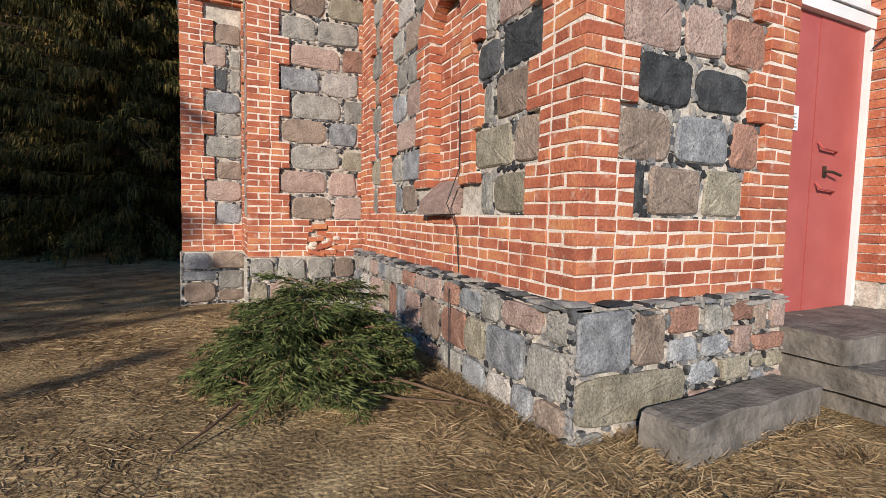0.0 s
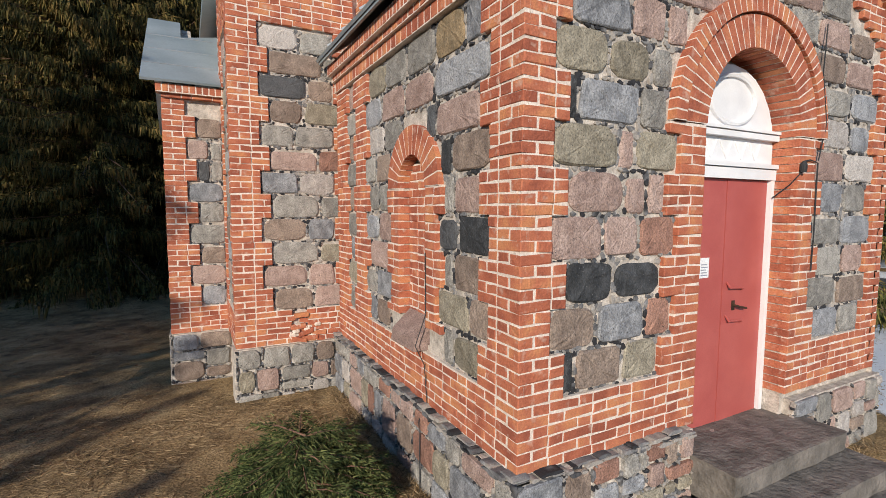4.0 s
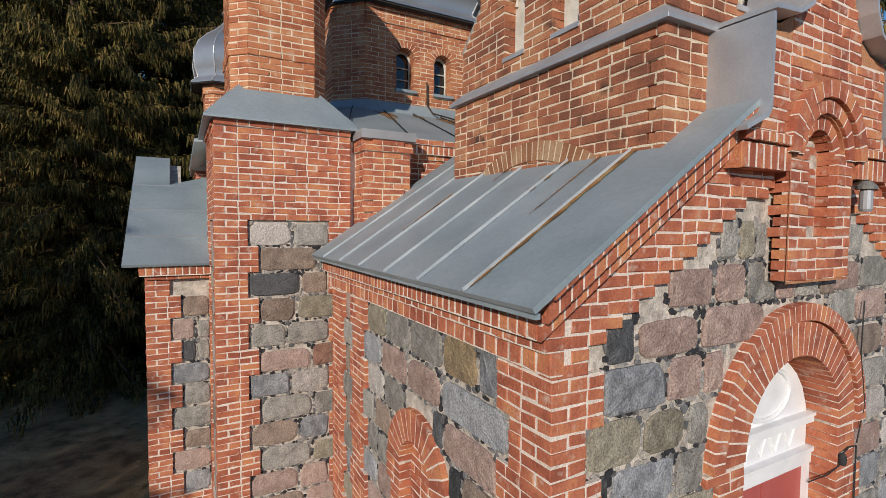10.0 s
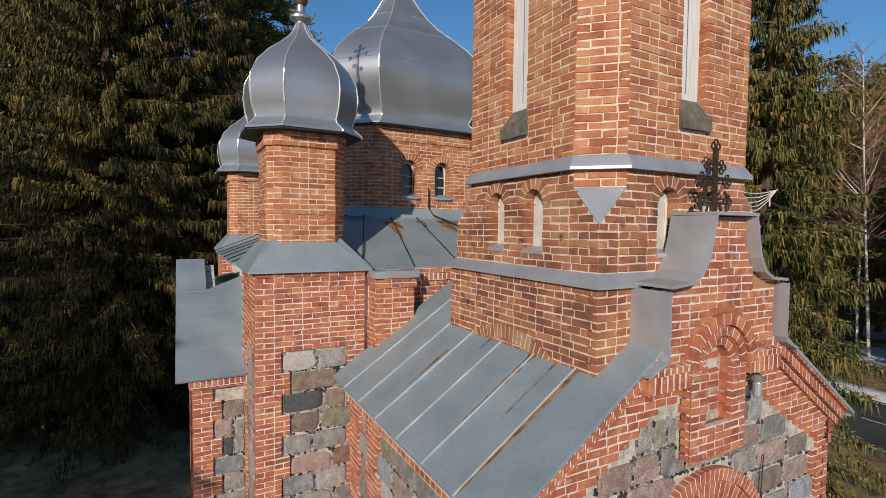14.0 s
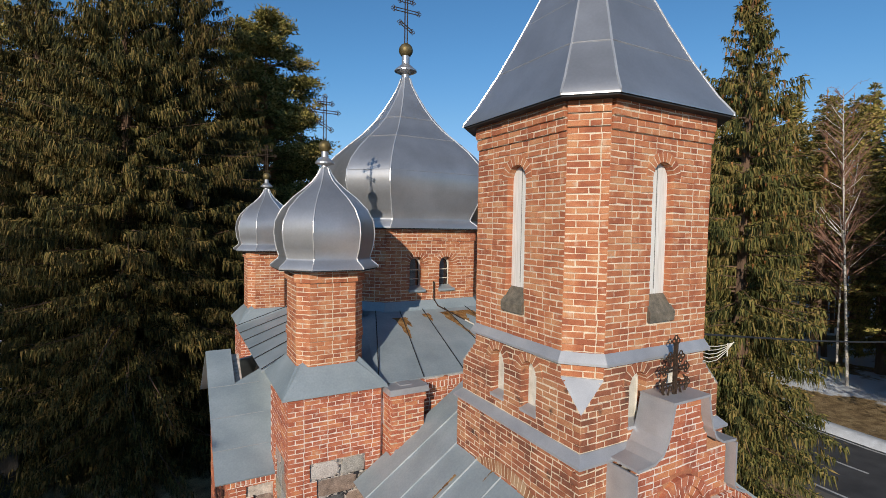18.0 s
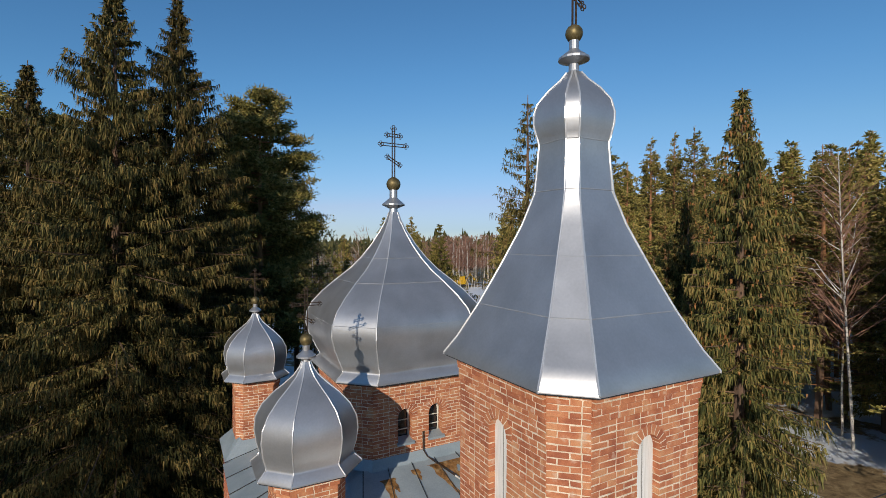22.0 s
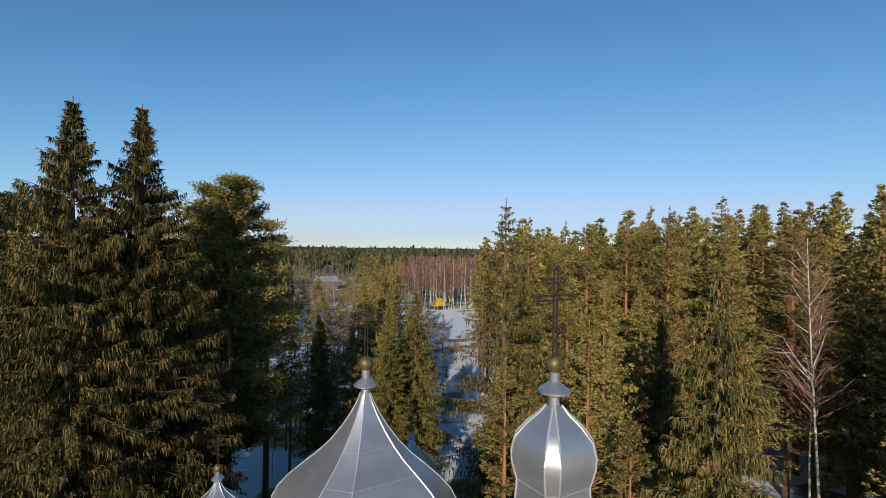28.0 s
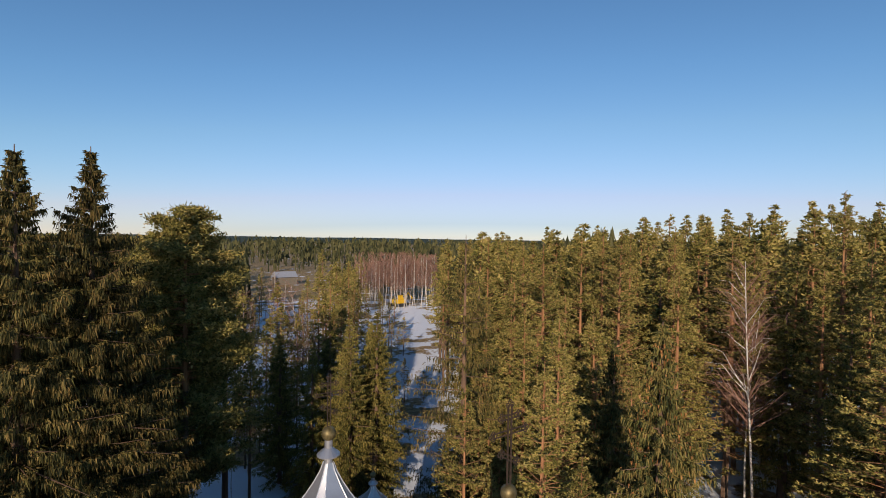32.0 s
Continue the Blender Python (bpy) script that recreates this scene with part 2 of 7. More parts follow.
M_FARWOOD = leafy("far_wood", [(0.035, 0.04, 0.018), (0.075, 0.075, 0.028), (0.11, 0.10, 0.042)], 0.3, "island", 0.1)
M_BUSH = leafy("cut_spruce", [(0.026, 0.040, 0.013), (0.078, 0.107, 0.034), (0.17, 0.18, 0.066)])
M_STRAW = leafy("dry_grass", [(0.15, 0.098, 0.052), (0.30, 0.202, 0.112), (0.45, 0.325, 0.188)], 0.35)

# ---- building tools ----
import mathutils

rnd = random.Random(7)


class Soup:
    """Vertices and faces gathered for one mesh."""

    def __init__(self):
        self.v, self.f = [], []

    def add(self, verts, faces):
        k = len(self.v)
        self.v.extend(verts)
        self.f.extend([tuple(i + k for i in f) for f in faces])

    def box(self, x0, x1, y0, y1, z0, z1):
        self.add([(x, y, z) for z in (z0, z1) for x, y in ((x0, y0), (x1, y0), (x1, y1), (x0, y1))],
                 [(3, 2, 1, 0), (4, 5, 6, 7), (0, 1, 5, 4), (1, 2, 6, 5), (2, 3, 7, 6), (3, 0, 4, 7)])

    def loft(self, rings, closed=True, cap0=True, cap1=True):
        n = len(rings[0])
        k = len(self.v)
        for r in rings:
            self.v.extend([tuple(p) for p in r])
        for i in range(len(rings) - 1):
            for j in range(n if closed else n - 1):
                a, b = k + i * n + j, k + i * n + (j + 1) % n
                self.f.append((a, b, b + n, a + n))
        if cap0:
            self.f.append(tuple(k + j for j in reversed(range(n))))
        if cap1:
            self.f.append(tuple(k + (len(rings) - 1) * n + j for j in range(n)))

    def tube(self, pts, r, n=6, r1=None):
        pts = [Vector(p) for p in pts]
        rings = []
        for i, p in enumerate(pts):
            t = (pts[min(i + 1, len(pts) - 1)] - pts[max(i - 1, 0)]).normalized()
            s = t.cross(Vector((0.31, 0.17, 0.93))).normalized()
            w = t.cross(s)
            q = r if r1 is None else r + (r1 - r) * i / (len(pts) - 1)
            rings.append([p + (s * math.cos(6.2832 * j / n) + w * math.sin(6.2832 * j / n)) * q for j in range(n)])
        self.loft(rings)

    def data(self, name, mat, smooth=False):
        me = bpy.data.meshes.new(name)
        me.from_pydata([tuple(p) for p in self.v], [], self.f)
        me.materials.append(mat)
        if smooth:
            me.polygons.foreach_set("use_smooth", [True] * len(me.polygons))
        me.update()
        return me


def part(name, soup, mat, parent=None, label="", smooth=False, kind=""):
    ob = new(name, soup.data(name, mat, smooth))
    ob.parent = parent
    return tagged(ob, label=label, kind=kind)


def thing(name, label, category, at=(0, 0, 0), group="", kind=""):
    ob = new(name)
    ob.location = at
    ob.empty_display_size = 0.2
    return tagged(ob, label, category, group, kind)


class Face:
    """A wall face: a runs along u from o, z is the height, d stands out along n."""

    def __init__(self, ox, oy, ux, uy, nx, ny):
        self.o, self.u, self.n = Vector((ox, oy, 0)), Vector((ux, uy, 0)).normalized(), Vector((nx, ny, 0)).normalized()

    def p(self, a, z, d=0.0):
        q = self.o + self.u * a + self.n * d
        return (q.x, q.y, z)

    def right(self):
        return self.u.cross(Vector((0, 0, 1))).dot(self.n) > 0


def flip(fr, faces):
    return faces if fr.right() else [tuple(reversed(f)) for f in faces]


def brick_shape(fr, a0, a1, z0, z1, d0, d1, c=0.005, j=0.0042):
    g = lambda: rnd.uniform(-j, j)
    tilt = rnd.uniform(-0.0045, 0.0045)
    v = [fr.p(a, z, d0) for a, z in ((a0, z0), (a1, z0), (a1, z1), (a0, z1))]
    v += [fr.p(a + g(), z + g() + tilt * s, d1 - c) for a, z, s in ((a0, z0, -1), (a1, z0, 1), (a1, z1, 1), (a0, z1, -1))]
    v += [fr.p(a + g(), z + g() + tilt * s, d1 + g() * 0.3) for a, z, s in ((a0 + c, z0 + c, -1), (a1 - c, z0 + c, 1), (a1 - c, z1 - c, 1), (a0 + c, z1 - c, -1))]
    f = [(8, 9, 10, 11)]
    for i in range(4):
        k = (i + 1) % 4
        f += [(i, k, 4 + k, 4 + i), (4 + i, 4 + k, 8 + k, 8 + i)]
    return v, flip(fr, f)


COURSE, JOINT, DEEP = 0.078, 0.0125, 0.11
BED = 0.0036                    # how far the mortar stands back from the bricks
joints = Soup()


def bed(fr, a0, a1, z0, z1, d1, d0=-0.06):
    """A block of mortar that shows between the bricks laid before it."""
    v = [fr.p(a, z, d) for d in (d0, d1) for a, z in ((a0, z0), (a1, z0), (a1, z1), (a0, z1))]
    joints.add(v, flip(fr, [(4, 5, 6, 7), (0, 1, 5, 4), (1, 2, 6, 5), (2, 3, 7, 6), (3, 0, 4, 7)]))


def flush_joints(parent, mat=None):
    global joints
    part("mortar_joint", joints, mat or M_MORTAR, parent, "pale lime mortar joints", kind="stuff")
    joints = Soup()


def lay_course(fr, soup, z, spans, odd, h=COURSE, proud=0.0, singles=None):
    """One course of bricks, stretchers and headers in turn, between the ends of each span."""
    for a0, a1, deep0, deep1 in spans:
        if a1 - a0 > 0.05:
            bed(fr, a0 - (0.126 if abs(a0 - 0.131) < 0.002 else -0.004), a1 - 0.004, z, z + h, proud - BED)
        a, k = a0, (0 if odd else 1) + rnd.choice((0, 0, 2))
        while a < a1 - 0.03:
            size = 0.252 if k % 2 == 0 else 0.122
            size += rnd.uniform(-0.006, 0.006)
            b = a + size
            if a1 - b < 0.075:
                b = a1 if a1 - a < 0.30 else (a + a1) / 2 - JOINT / 2
            back = -DEEP
            if a == a0 and deep0:
                back = -deep0
            if b == a1 and deep1:
                back = -deep1
            d = proud + rnd.choice((rnd.uniform(-0.0012, 0.003), rnd.uniform(-0.002, 0.007)))
            zz = z + 0.011 * noise.noise(Vector((a * 0.8, z * 2.1, fr.n.x * 3))) + rnd.uniform(-0.002, 0.002)
            if singles is not None and singles(a, z):
                single_brick(fr, a, b, zz, zz + h - JOINT, back, d)
            else:
                soup.add(*brick_shape(fr, a, b, zz, zz + h - JOINT + rnd.uniform(-0.003, 0.003), back, d))
            a = b + JOINT
            k += 1


single_parent = None
single_meshes = {}


def single_brick(fr, a0, a1, z0, z1, d0, d1):
    """A brick that is an object of its own; bricks of one size share a mesh."""
    key = (round((a1 - a0) / 0.03), round(d0, 2), fr.right(), rnd.randrange(5))
    base = Face(0, 0, 1, 0, 0, -1) if fr.right() else Face(0, 0, 1, 0, 0, 1)
    if key not in single_meshes:
        s = Soup()
        w = key[0] * 0.03
        s.add(*brick_shape(base, 0, w, 0, z1 - z0, d0, 0))
        single_meshes[key] = s.data("brick", M_BRICK_ONE)
    ob = new("brick", single_meshes[key])
    ob.parent = single_parent
    side = fr.n * (-1 if fr.right() else 1)
    m = Matrix(((fr.u.x, side.x, 0, 0), (fr.u.y, side.y, 0, 0), (0, 0, 1, 0), (0, 0, 0, 1)))
    ob.matrix_basis = Matrix.Translation(fr.p(a0, z0, d1)) @ m @ Matrix.Diagonal(((a1 - a0) / (key[0] * 0.03), 1, 1, 1))


def sheet(fr, soup, outline, holes=(), d=-0.006, depth=0.2, back=True):
    """A flat wall face with openings: its front, the reveals and the back of each opening."""
    from_geo = [[Vector((a, z, 0)) for a, z in outline]] + [[Vector((a, z, 0)) for a, z in h] for h in holes]
    flat = [p for loop in from_geo for p in loop]

    tris = mathutils.geometry.tessellate_polygon(from_geo)
    verts = [fr.p(p.x, p.y, d) for p in flat]
    faces = []
    for t in tris:
        p, q, r = (flat[i] for i in t)
        up = (q - p).cross(r - p).z > 0
        faces.append(t if up == fr.right() else tuple(reversed(t)))
    soup.add(verts, faces)
    for h in holes:
        n = len(h)
        v = [fr.p(a, z, d) for a, z in h] + [fr.p(a, z, -depth) for a, z in h]
        f = [(i, (i + 1) % n, n + (i + 1) % n, n + i) for i in range(n)]
        if back:
            f.append(tuple(range(n, 2 * n)))
        soup.add(v, f)


def arch_outline(ac, half, z0, spring, n=12):
    pts = [(ac - half, z0), (ac + half, z0)]
    return pts + [(ac + half * math.cos(math.pi * i / n), spring + half * math.sin(math.pi * i / n)) for i in range(n + 1)]


def arch_ring(fr, soup, ac, spring, r0, r1, n, d0, d1, make=None, a_from=0.0, a_to=math.pi):
    """Voussoirs round a round arch, with mortar between them."""
    m = 3 * n
    at = lambda i, r, d: fr.p(ac + r * math.cos(a_from + (a_to - a_from) * i / m), spring + r * math.sin(a_from + (a_to - a_from) * i / m), d)
    for i in range(m):
        v = [at(k, r, d) for d in (max(d0, -0.06), d1 - 0.0016) for k, r in ((i, r0 + 0.004), (i, r1 - 0.003), (i + 1, r1 - 0.003), (i + 1, r0 + 0.004))]
        joints.add(v, flip(fr, [(4, 5, 6, 7), (1, 2, 6, 5), (3, 0, 4, 7)]))
    for i in range(n):
        t0 = a_from + (a_to - a_from) * i / n
        t1 = a_from + (a_to - a_from) * (i + 1) / n
        g = JOINT * 0.58
        pts = []
        for r, s in ((r0, 1), (r1, 1)):
            e = g / r
            pts.append([(ac + r * math.cos(t), spring + r * math.sin(t)) for t in (t0 + e, t1 - e)])
        (p0, p1), (q0, q1) = pts
        dd = d1 + rnd.uniform(-0.0006, 0.0022)
        v = [fr.p(a, z, d) for d in (d0, dd) for a, z in (p0, q0, q1, p1)]
        f = [(4, 5, 6, 7), (0, 1, 5, 4), (1, 2, 6, 5), (2, 3, 7, 6), (3, 0, 4, 7)]
        target = make() if make else soup
        target.add(v, flip(fr, f))


def stone_shape(fr, a0, a1, z0, z1, face):
    """A split field stone: a straight-sided block, often narrower at its top, with a broken flat face."""
    w, h = a1 - a0, z1 - z0
    u = rnd.uniform
    kind = rnd.random()
    if kind < 0.45:
        tl, tr, bl, br = u(0.08, 0.3), u(0.08, 0.3), u(0, 0.06), u(0, 0.06)
    elif kind < 0.6:
        tl, tr, bl, br = u(0, 0.06), u(0, 0.06), u(0.05, 0.2), u(0.05, 0.2)
    elif kind < 0.8:
        tl, tr, bl, br = u(0, 0.05), u(0.05, 0.25), u(0, 0.05), u(0, 0.12)
    else:
        tl, tr, bl, br = u(0, 0.06), u(0, 0.06), u(0, 0.06), u(0, 0.06)
    # a rounded block: corners cut by the kind of stone, the outline a little uneven
    power = u(3.4, 7.5)
    pts, count = [], 22
    bumps = [(u(-0.03, 0.03), u(0, 6.28)) for k in range(3)]
    for k in range(count):
        t = 6.28318 * k / count + 0.07
        cx, cz = math.cos(t), math.sin(t)
        px = math.copysign(abs(cx) ** (2 / power), cx)
        pz = math.copysign(abs(cz) ** (2 / power), cz)
        grow = 1.015 + sum(size * math.sin((m + 2) * t + turn) for m, (size, turn) in enumerate(bumps))
        corner = (tl if pz > 0 else bl) if px < 0 else (tr if pz > 0 else br)
        px *= grow * (1 - 0.8 * corner * abs(pz) ** 1.5)
        pz *= grow
        pts.append((a0 + w * (0.5 + 0.5 * max(-1.0, min(1.0, px))) + u(-0.004, 0.004), z0 + h * (0.5 + 0.5 * max(-1.0, min(1.0, pz))) + u(-0.004, 0.004)))
    n = len(pts)
    ac, zc = a0 + w * u(0.4, 0.6), z0 + h * u(0.4, 0.6)
    dip = lambda: u(-0.0045, 0.0045)
    v = [fr.p(a, z, -0.09) for a, z in pts] + [fr.p(a, z, face - u(0.006, 0.014)) for a, z in pts]
    inset = 0.011 / max(0.05, min(w, h) * 0.5)
    for q, lift in ((1 - inset, 0.0), (0.55, 0.003)):
        tip, tz = u(-0.006, 0.006), u(-0.006, 0.006)
        v += [fr.p(ac + (a - ac) * q, zc + (z - zc) * q, face + lift + dip() + tip * (a - ac) / w + tz * (z - zc) / h) for a, z in pts]
    v.append(fr.p(ac, zc, face + 0.004 + dip()))
    f = []
    for j in range(3):
        f += [(j * n + i, j * n + (i + 1) % n, (j + 1) * n + (i + 1) % n, (j + 1) * n + i) for i in range(n)]
    f += [(3 * n + i, 3 * n + (i + 1) % n, 4 * n) for i in range(n)]
    return v, flip(fr, f)


def lay_stones(fr, parent, rows, spans, chips, face=-0.024, gap=0.028):
    """Rows of field stones. A row is a string such as 'W2 B3 R2': a kind of stone and its share of the width."""
    for (z0, z1), row, (a0, a1) in zip(spans[0], rows, spans[1]):
        items = row.split()
        total = sum(float(i[1:]) for i in items)
        a = a0
        for it in items:
            w = (a1 - a0) * float(it[1:]) / total
            g = lambda: gap * rnd.uniform(0.3, 0.9)
            f0 = face + rnd.uniform(-0.005, 0.006)
            if w > 0.07:
                s = Soup()
                s.add(*stone_shape(fr, a + g(), a + w - g(), z0 + g(), z1 - g() * rnd.choice((1, 1, 2.2)), f0))
                part("stone", s, M_STONE[it[0]], parent)
            # chips of stone pressed into the joints
            for c in range(7):
                if rnd.random() < 0.3:
                    continue
                chip(fr, chips, a + rnd.uniform(-0.012, 0.012), z0 + (z1 - z0) * (c + rnd.uniform(0.1, 0.9)) / 7, rnd.uniform(0.016, 0.03), rnd.uniform(0.02, 0.045), face)
            for c in range(max(2, int(w / 0.042))):
                if rnd.random() < 0.3:
                    continue
                k = a + w * (c + rnd.uniform(0.1, 0.9)) / max(2, int(w / 0.042))
                chip(fr, chips, k, z0 + rnd.uniform(-0.012, 0.012), rnd.uniform(0.02, 0.045), rnd.uniform(0.014, 0.027), face)
            for sx in (0.06, 0.94):
                chip(fr, chips, a + w * sx, z1 - rnd.uniform(0.02, 0.05), rnd.uniform(0.025, 0.045), rnd.uniform(0.025, 0.05), face)
            a += w


def lay_rubble(fr, parent, a0, a1, z0, z1, kinds, chips, face, big=0.42, small=0.16):
    """Random rubble: the field is split again and again, and each piece takes one stone."""
    w, h = a1 - a0, z1 - z0
    if (w > big or h > big * 0.8) or (w > small * 1.7 and h > small * 1.4 and rnd.random() < 0.35):
        t = rnd.uniform(0.34, 0.66)
        if w * rnd.uniform(0.8, 1.25) > h * 1.15:
            m = a0 + w * t
            lay_rubble(fr, parent, a0, m, z0, z1, kinds, chips, face, big, small)
            lay_rubble(fr, parent, m, a1, z0, z1, kinds, chips, face, big, small)
        else:
            m = z0 + h * t
            lay_rubble(fr, parent, a0, a1, z0, m, kinds, chips, face, big, small)
            lay_rubble(fr, parent, a0, a1, m, z1, kinds, chips, face, big, small)
        return
    g = lambda: rnd.uniform(0.009, 0.022)
    s = Soup()
    s.add(*stone_shape(fr, a0 + g(), a1 - g(), z0 + g(), z1 - g(), face + rnd.uniform(-0.012, 0.012)))
    part("stone", s, M_STONE[rnd.choice(kinds)], parent)
    for c in range(int((w + h) / 0.032)):
        if rnd.random() < 0.7:
            u = rnd.random()
            if rnd.random() < w / (w + h):
                chip(fr, chips, a0 + w * u, z0, rnd.uniform(0.014, 0.045), rnd.uniform(0.01, 0.024), face)
            else:
                chip(fr, chips, a0, z0 + h * u, rnd.uniform(0.01, 0.024), rnd.uniform(0.014, 0.04), face)


def chip(fr, soup, a, z, ra, rz, face):
    n = rnd.choice((4, 5, 5, 6))
    off, turn = rnd.uniform(0, 6.28), rnd.uniform(-0.35, 0.35)
    d1 = face - rnd.uniform(0.004, 0.013)
    ring = []
    for i in range(n):
        t = off + 6.28318 * (i + rnd.uniform(-0.25, 0.25)) / n
        x, y = ra * math.cos(t) * rnd.uniform(0.75, 1.1), rz * math.sin(t) * rnd.uniform(0.75, 1.1)
        ring.append((a + x - y * turn, z + y + x * turn))
    v = [fr.p(x, y, face - 0.05) for x, y in ring] + [fr.p(x, y, d1 - 0.004) for x, y in ring] + [fr.p(a + (x - a) * 0.78, z + (y - z) * 0.78, d1 + rnd.uniform(-0.003, 0.003)) for x, y in ring]
    f = [(j * n + i, j * n + (i + 1) % n, (j + 1) * n + (i + 1) % n, (j + 1) * n + i) for j in range(2) for i in range(n)]
    f.append(tuple(2 * n + i for i in range(n)))
    soup.add(v, flip(fr, f))


def octagon(cx, cy, r, e):
    """Corners of an eight-sided plan: r to the wide faces, e half a wide face."""
    return [(cx - e, cy - r), (cx + e, cy - r), (cx + r, cy - e), (cx + r, cy + e), (cx + e, cy + r), (cx - e, cy + r), (cx - r, cy + e), (cx - r, cy - e)]


def onion(name, cx, cy, profile, share, parent, label, seam=0.012):
    """A sheet-metal roof on an eight-sided plan with a seam on each hip."""
    s = Soup()
    rings = [[(x, y, z) for x, y in octagon(cx, cy, r, r * share)] for r, z in profile]
    s.loft(rings, cap0=False, cap1=False)
    dome = part(name, s, M_SILVER, parent, label, smooth=True)
    # hips stay sharp, the bulge between them is smooth
    sharp = dome.data.attributes.new("sharp_edge", 'BOOLEAN', 'EDGE')
    sharp.data.foreach_set("value", [abs(e.vertices[0] - e.vertices[1]) == 8 for e in dome.data.edges])
    for j in range(8):
        t = Soup()
        t.tube([rings[i][j] for i in range(len(rings))], seam, 5)
        part("seam", t, M_SEAM, dome)
    return dome


def finial(cx, cy, z_col, r_col, z_ball, r_ball, z_top, parent, half):
    """Collar, ball and a three-barred cross with trefoil ends."""
    n = 16
    circ = lambda r, z: [(cx + r * math.cos(6.28318 * i / n), cy + r * math.sin(6.28318 * i / n), z) for i in range(n)]
    s = Soup()
    rod = r_ball * 0.55
    s.loft([circ(rod * 1.15, z_col - r_col * 0.9), circ(rod, z_col - r_col * 0.35), circ(r_col, z_col - 0.02), circ(r_col, z_col + 0.01), circ(rod * 1.3, z_col + r_col * 0.5), circ(rod, z_col + r_col * 0.6), circ(rod, z_ball)])
    part("collar", s, M_SILVER, parent, smooth=False)
    s = Soup()
    s.loft([circ(r_ball * max(0.12, math.sin(math.pi * i / 8)), z_ball - r_ball * math.cos(math.pi * i / 8)) for i in range(9)])
    part("ball", s, M_BRONZE, parent, "tarnished bronze ball", smooth=True)
    s = Soup()
    z0, h = z_ball + r_ball * 0.9, z_top - z_ball - r_ball * 0.9
    b = max(0.006, h * 0.0085)
    gap = h * 0.026
    for sgn in (-1, 1):
        s.box(cx + sgn * gap - b, cx + sgn * gap + b, cy - b, cy + b, z0 - 0.05, z_top - h * 0.06)
    for zb, hw, tilt in ((z_top - h * 0.20, half * 0.52, 0.0), (z_top - h * 0.38, half, 0.0), (z_top - h * 0.68, half * 0.48, -0.55)):
        for off in (-gap, gap):
            s.tube([(cx - hw, cy, zb + off - tilt * hw), (cx + hw, cy, zb + off + tilt * hw)], b * 1.1, 5)
        for sgn in (-1, 1):
            trefoil(s, cx + sgn * hw, cy, zb + sgn * tilt * hw, gap * 1.55, b)
    trefoil(s, cx, cy, z_top - gap * 2.5, gap * 1.7, b)
    part("cross", s, M_IRON, parent, "dark iron three-barred cross")


def trefoil(s, x, y, z, r, b):
    for dx, dz in ((-0.8, 0), (0.8, 0), (0, 0.8), (0, -0.8)):
        cx, cz = x + dx * r, z + dz * r
        ring = [(cx + 0.62 * r * math.cos(t * 1.0472), y, cz + 0.62 * r * math.sin(t * 1.0472)) for t in range(7)]
        s.tube(ring, b * 0.8, 4)

# ---- the church: one building, all its walls, roofs and fittings ----
church = thing("church", "red brick and fieldstone village church with silver sheet-metal onion domes", "church")
AX, NW, ND = 2.47, 4.94, 4.15          # axis of the porch, its width and depth
FRONT, SIDE, EAST = Face(0, 0, 1, 0, 0, -1), Face(0, 0, 0, 1, -1, 0), Face(NW, 0, 0, 1, 1, 0)
Z_BAND, Z_ROWS, ROW = 0.73, 0.73 + 6 * COURSE, 4 * COURSE
EAVE_Z, SLOPE = 4.43, 0.674


def roof_z(x):
    return EAVE_Z + SLOPE * (x + 0.27 if x < AX else 2 * AX - x + 0.27)


def rake_low(x):
    return 4.0 + 0.56 * min(x, NW - x)


def row_of(z):
    return int((z - Z_ROWS + 0.001) // ROW)


# -- entrance wall --
DOOR_HALF, SPRING, RING = 0.68, 3.155, 1.11
front_wall = Soup()
gable = [(0, -0.4), (NW, -0.4), (NW, 4.35), (3.42, roof_z(3.42) - 0.22), (3.42, 6.12), (2.84, 6.3), (2.76, 6.8), (2.18, 6.8), (2.1, 6.3), (1.54, 6.12), (1.54, roof_z(1.54) - 0.22), (0, 4.35)]
sheet(FRONT, front_wall, gable, [arch_outline(AX, DOOR_HALF + 0.01, 0.5, SPRING)], d=-0.045, depth=0.34)
entrance_wall = part("entrance_wall", front_wall, M_RUBBLE, church, "gabled entrance wall of brick and split fieldstone")
front_bricks, front_chips = Soup(), Soup()
single_parent = entrance_wall


def left_quoin(i):
    return 0.385 if i % 2 == 0 else 0.255


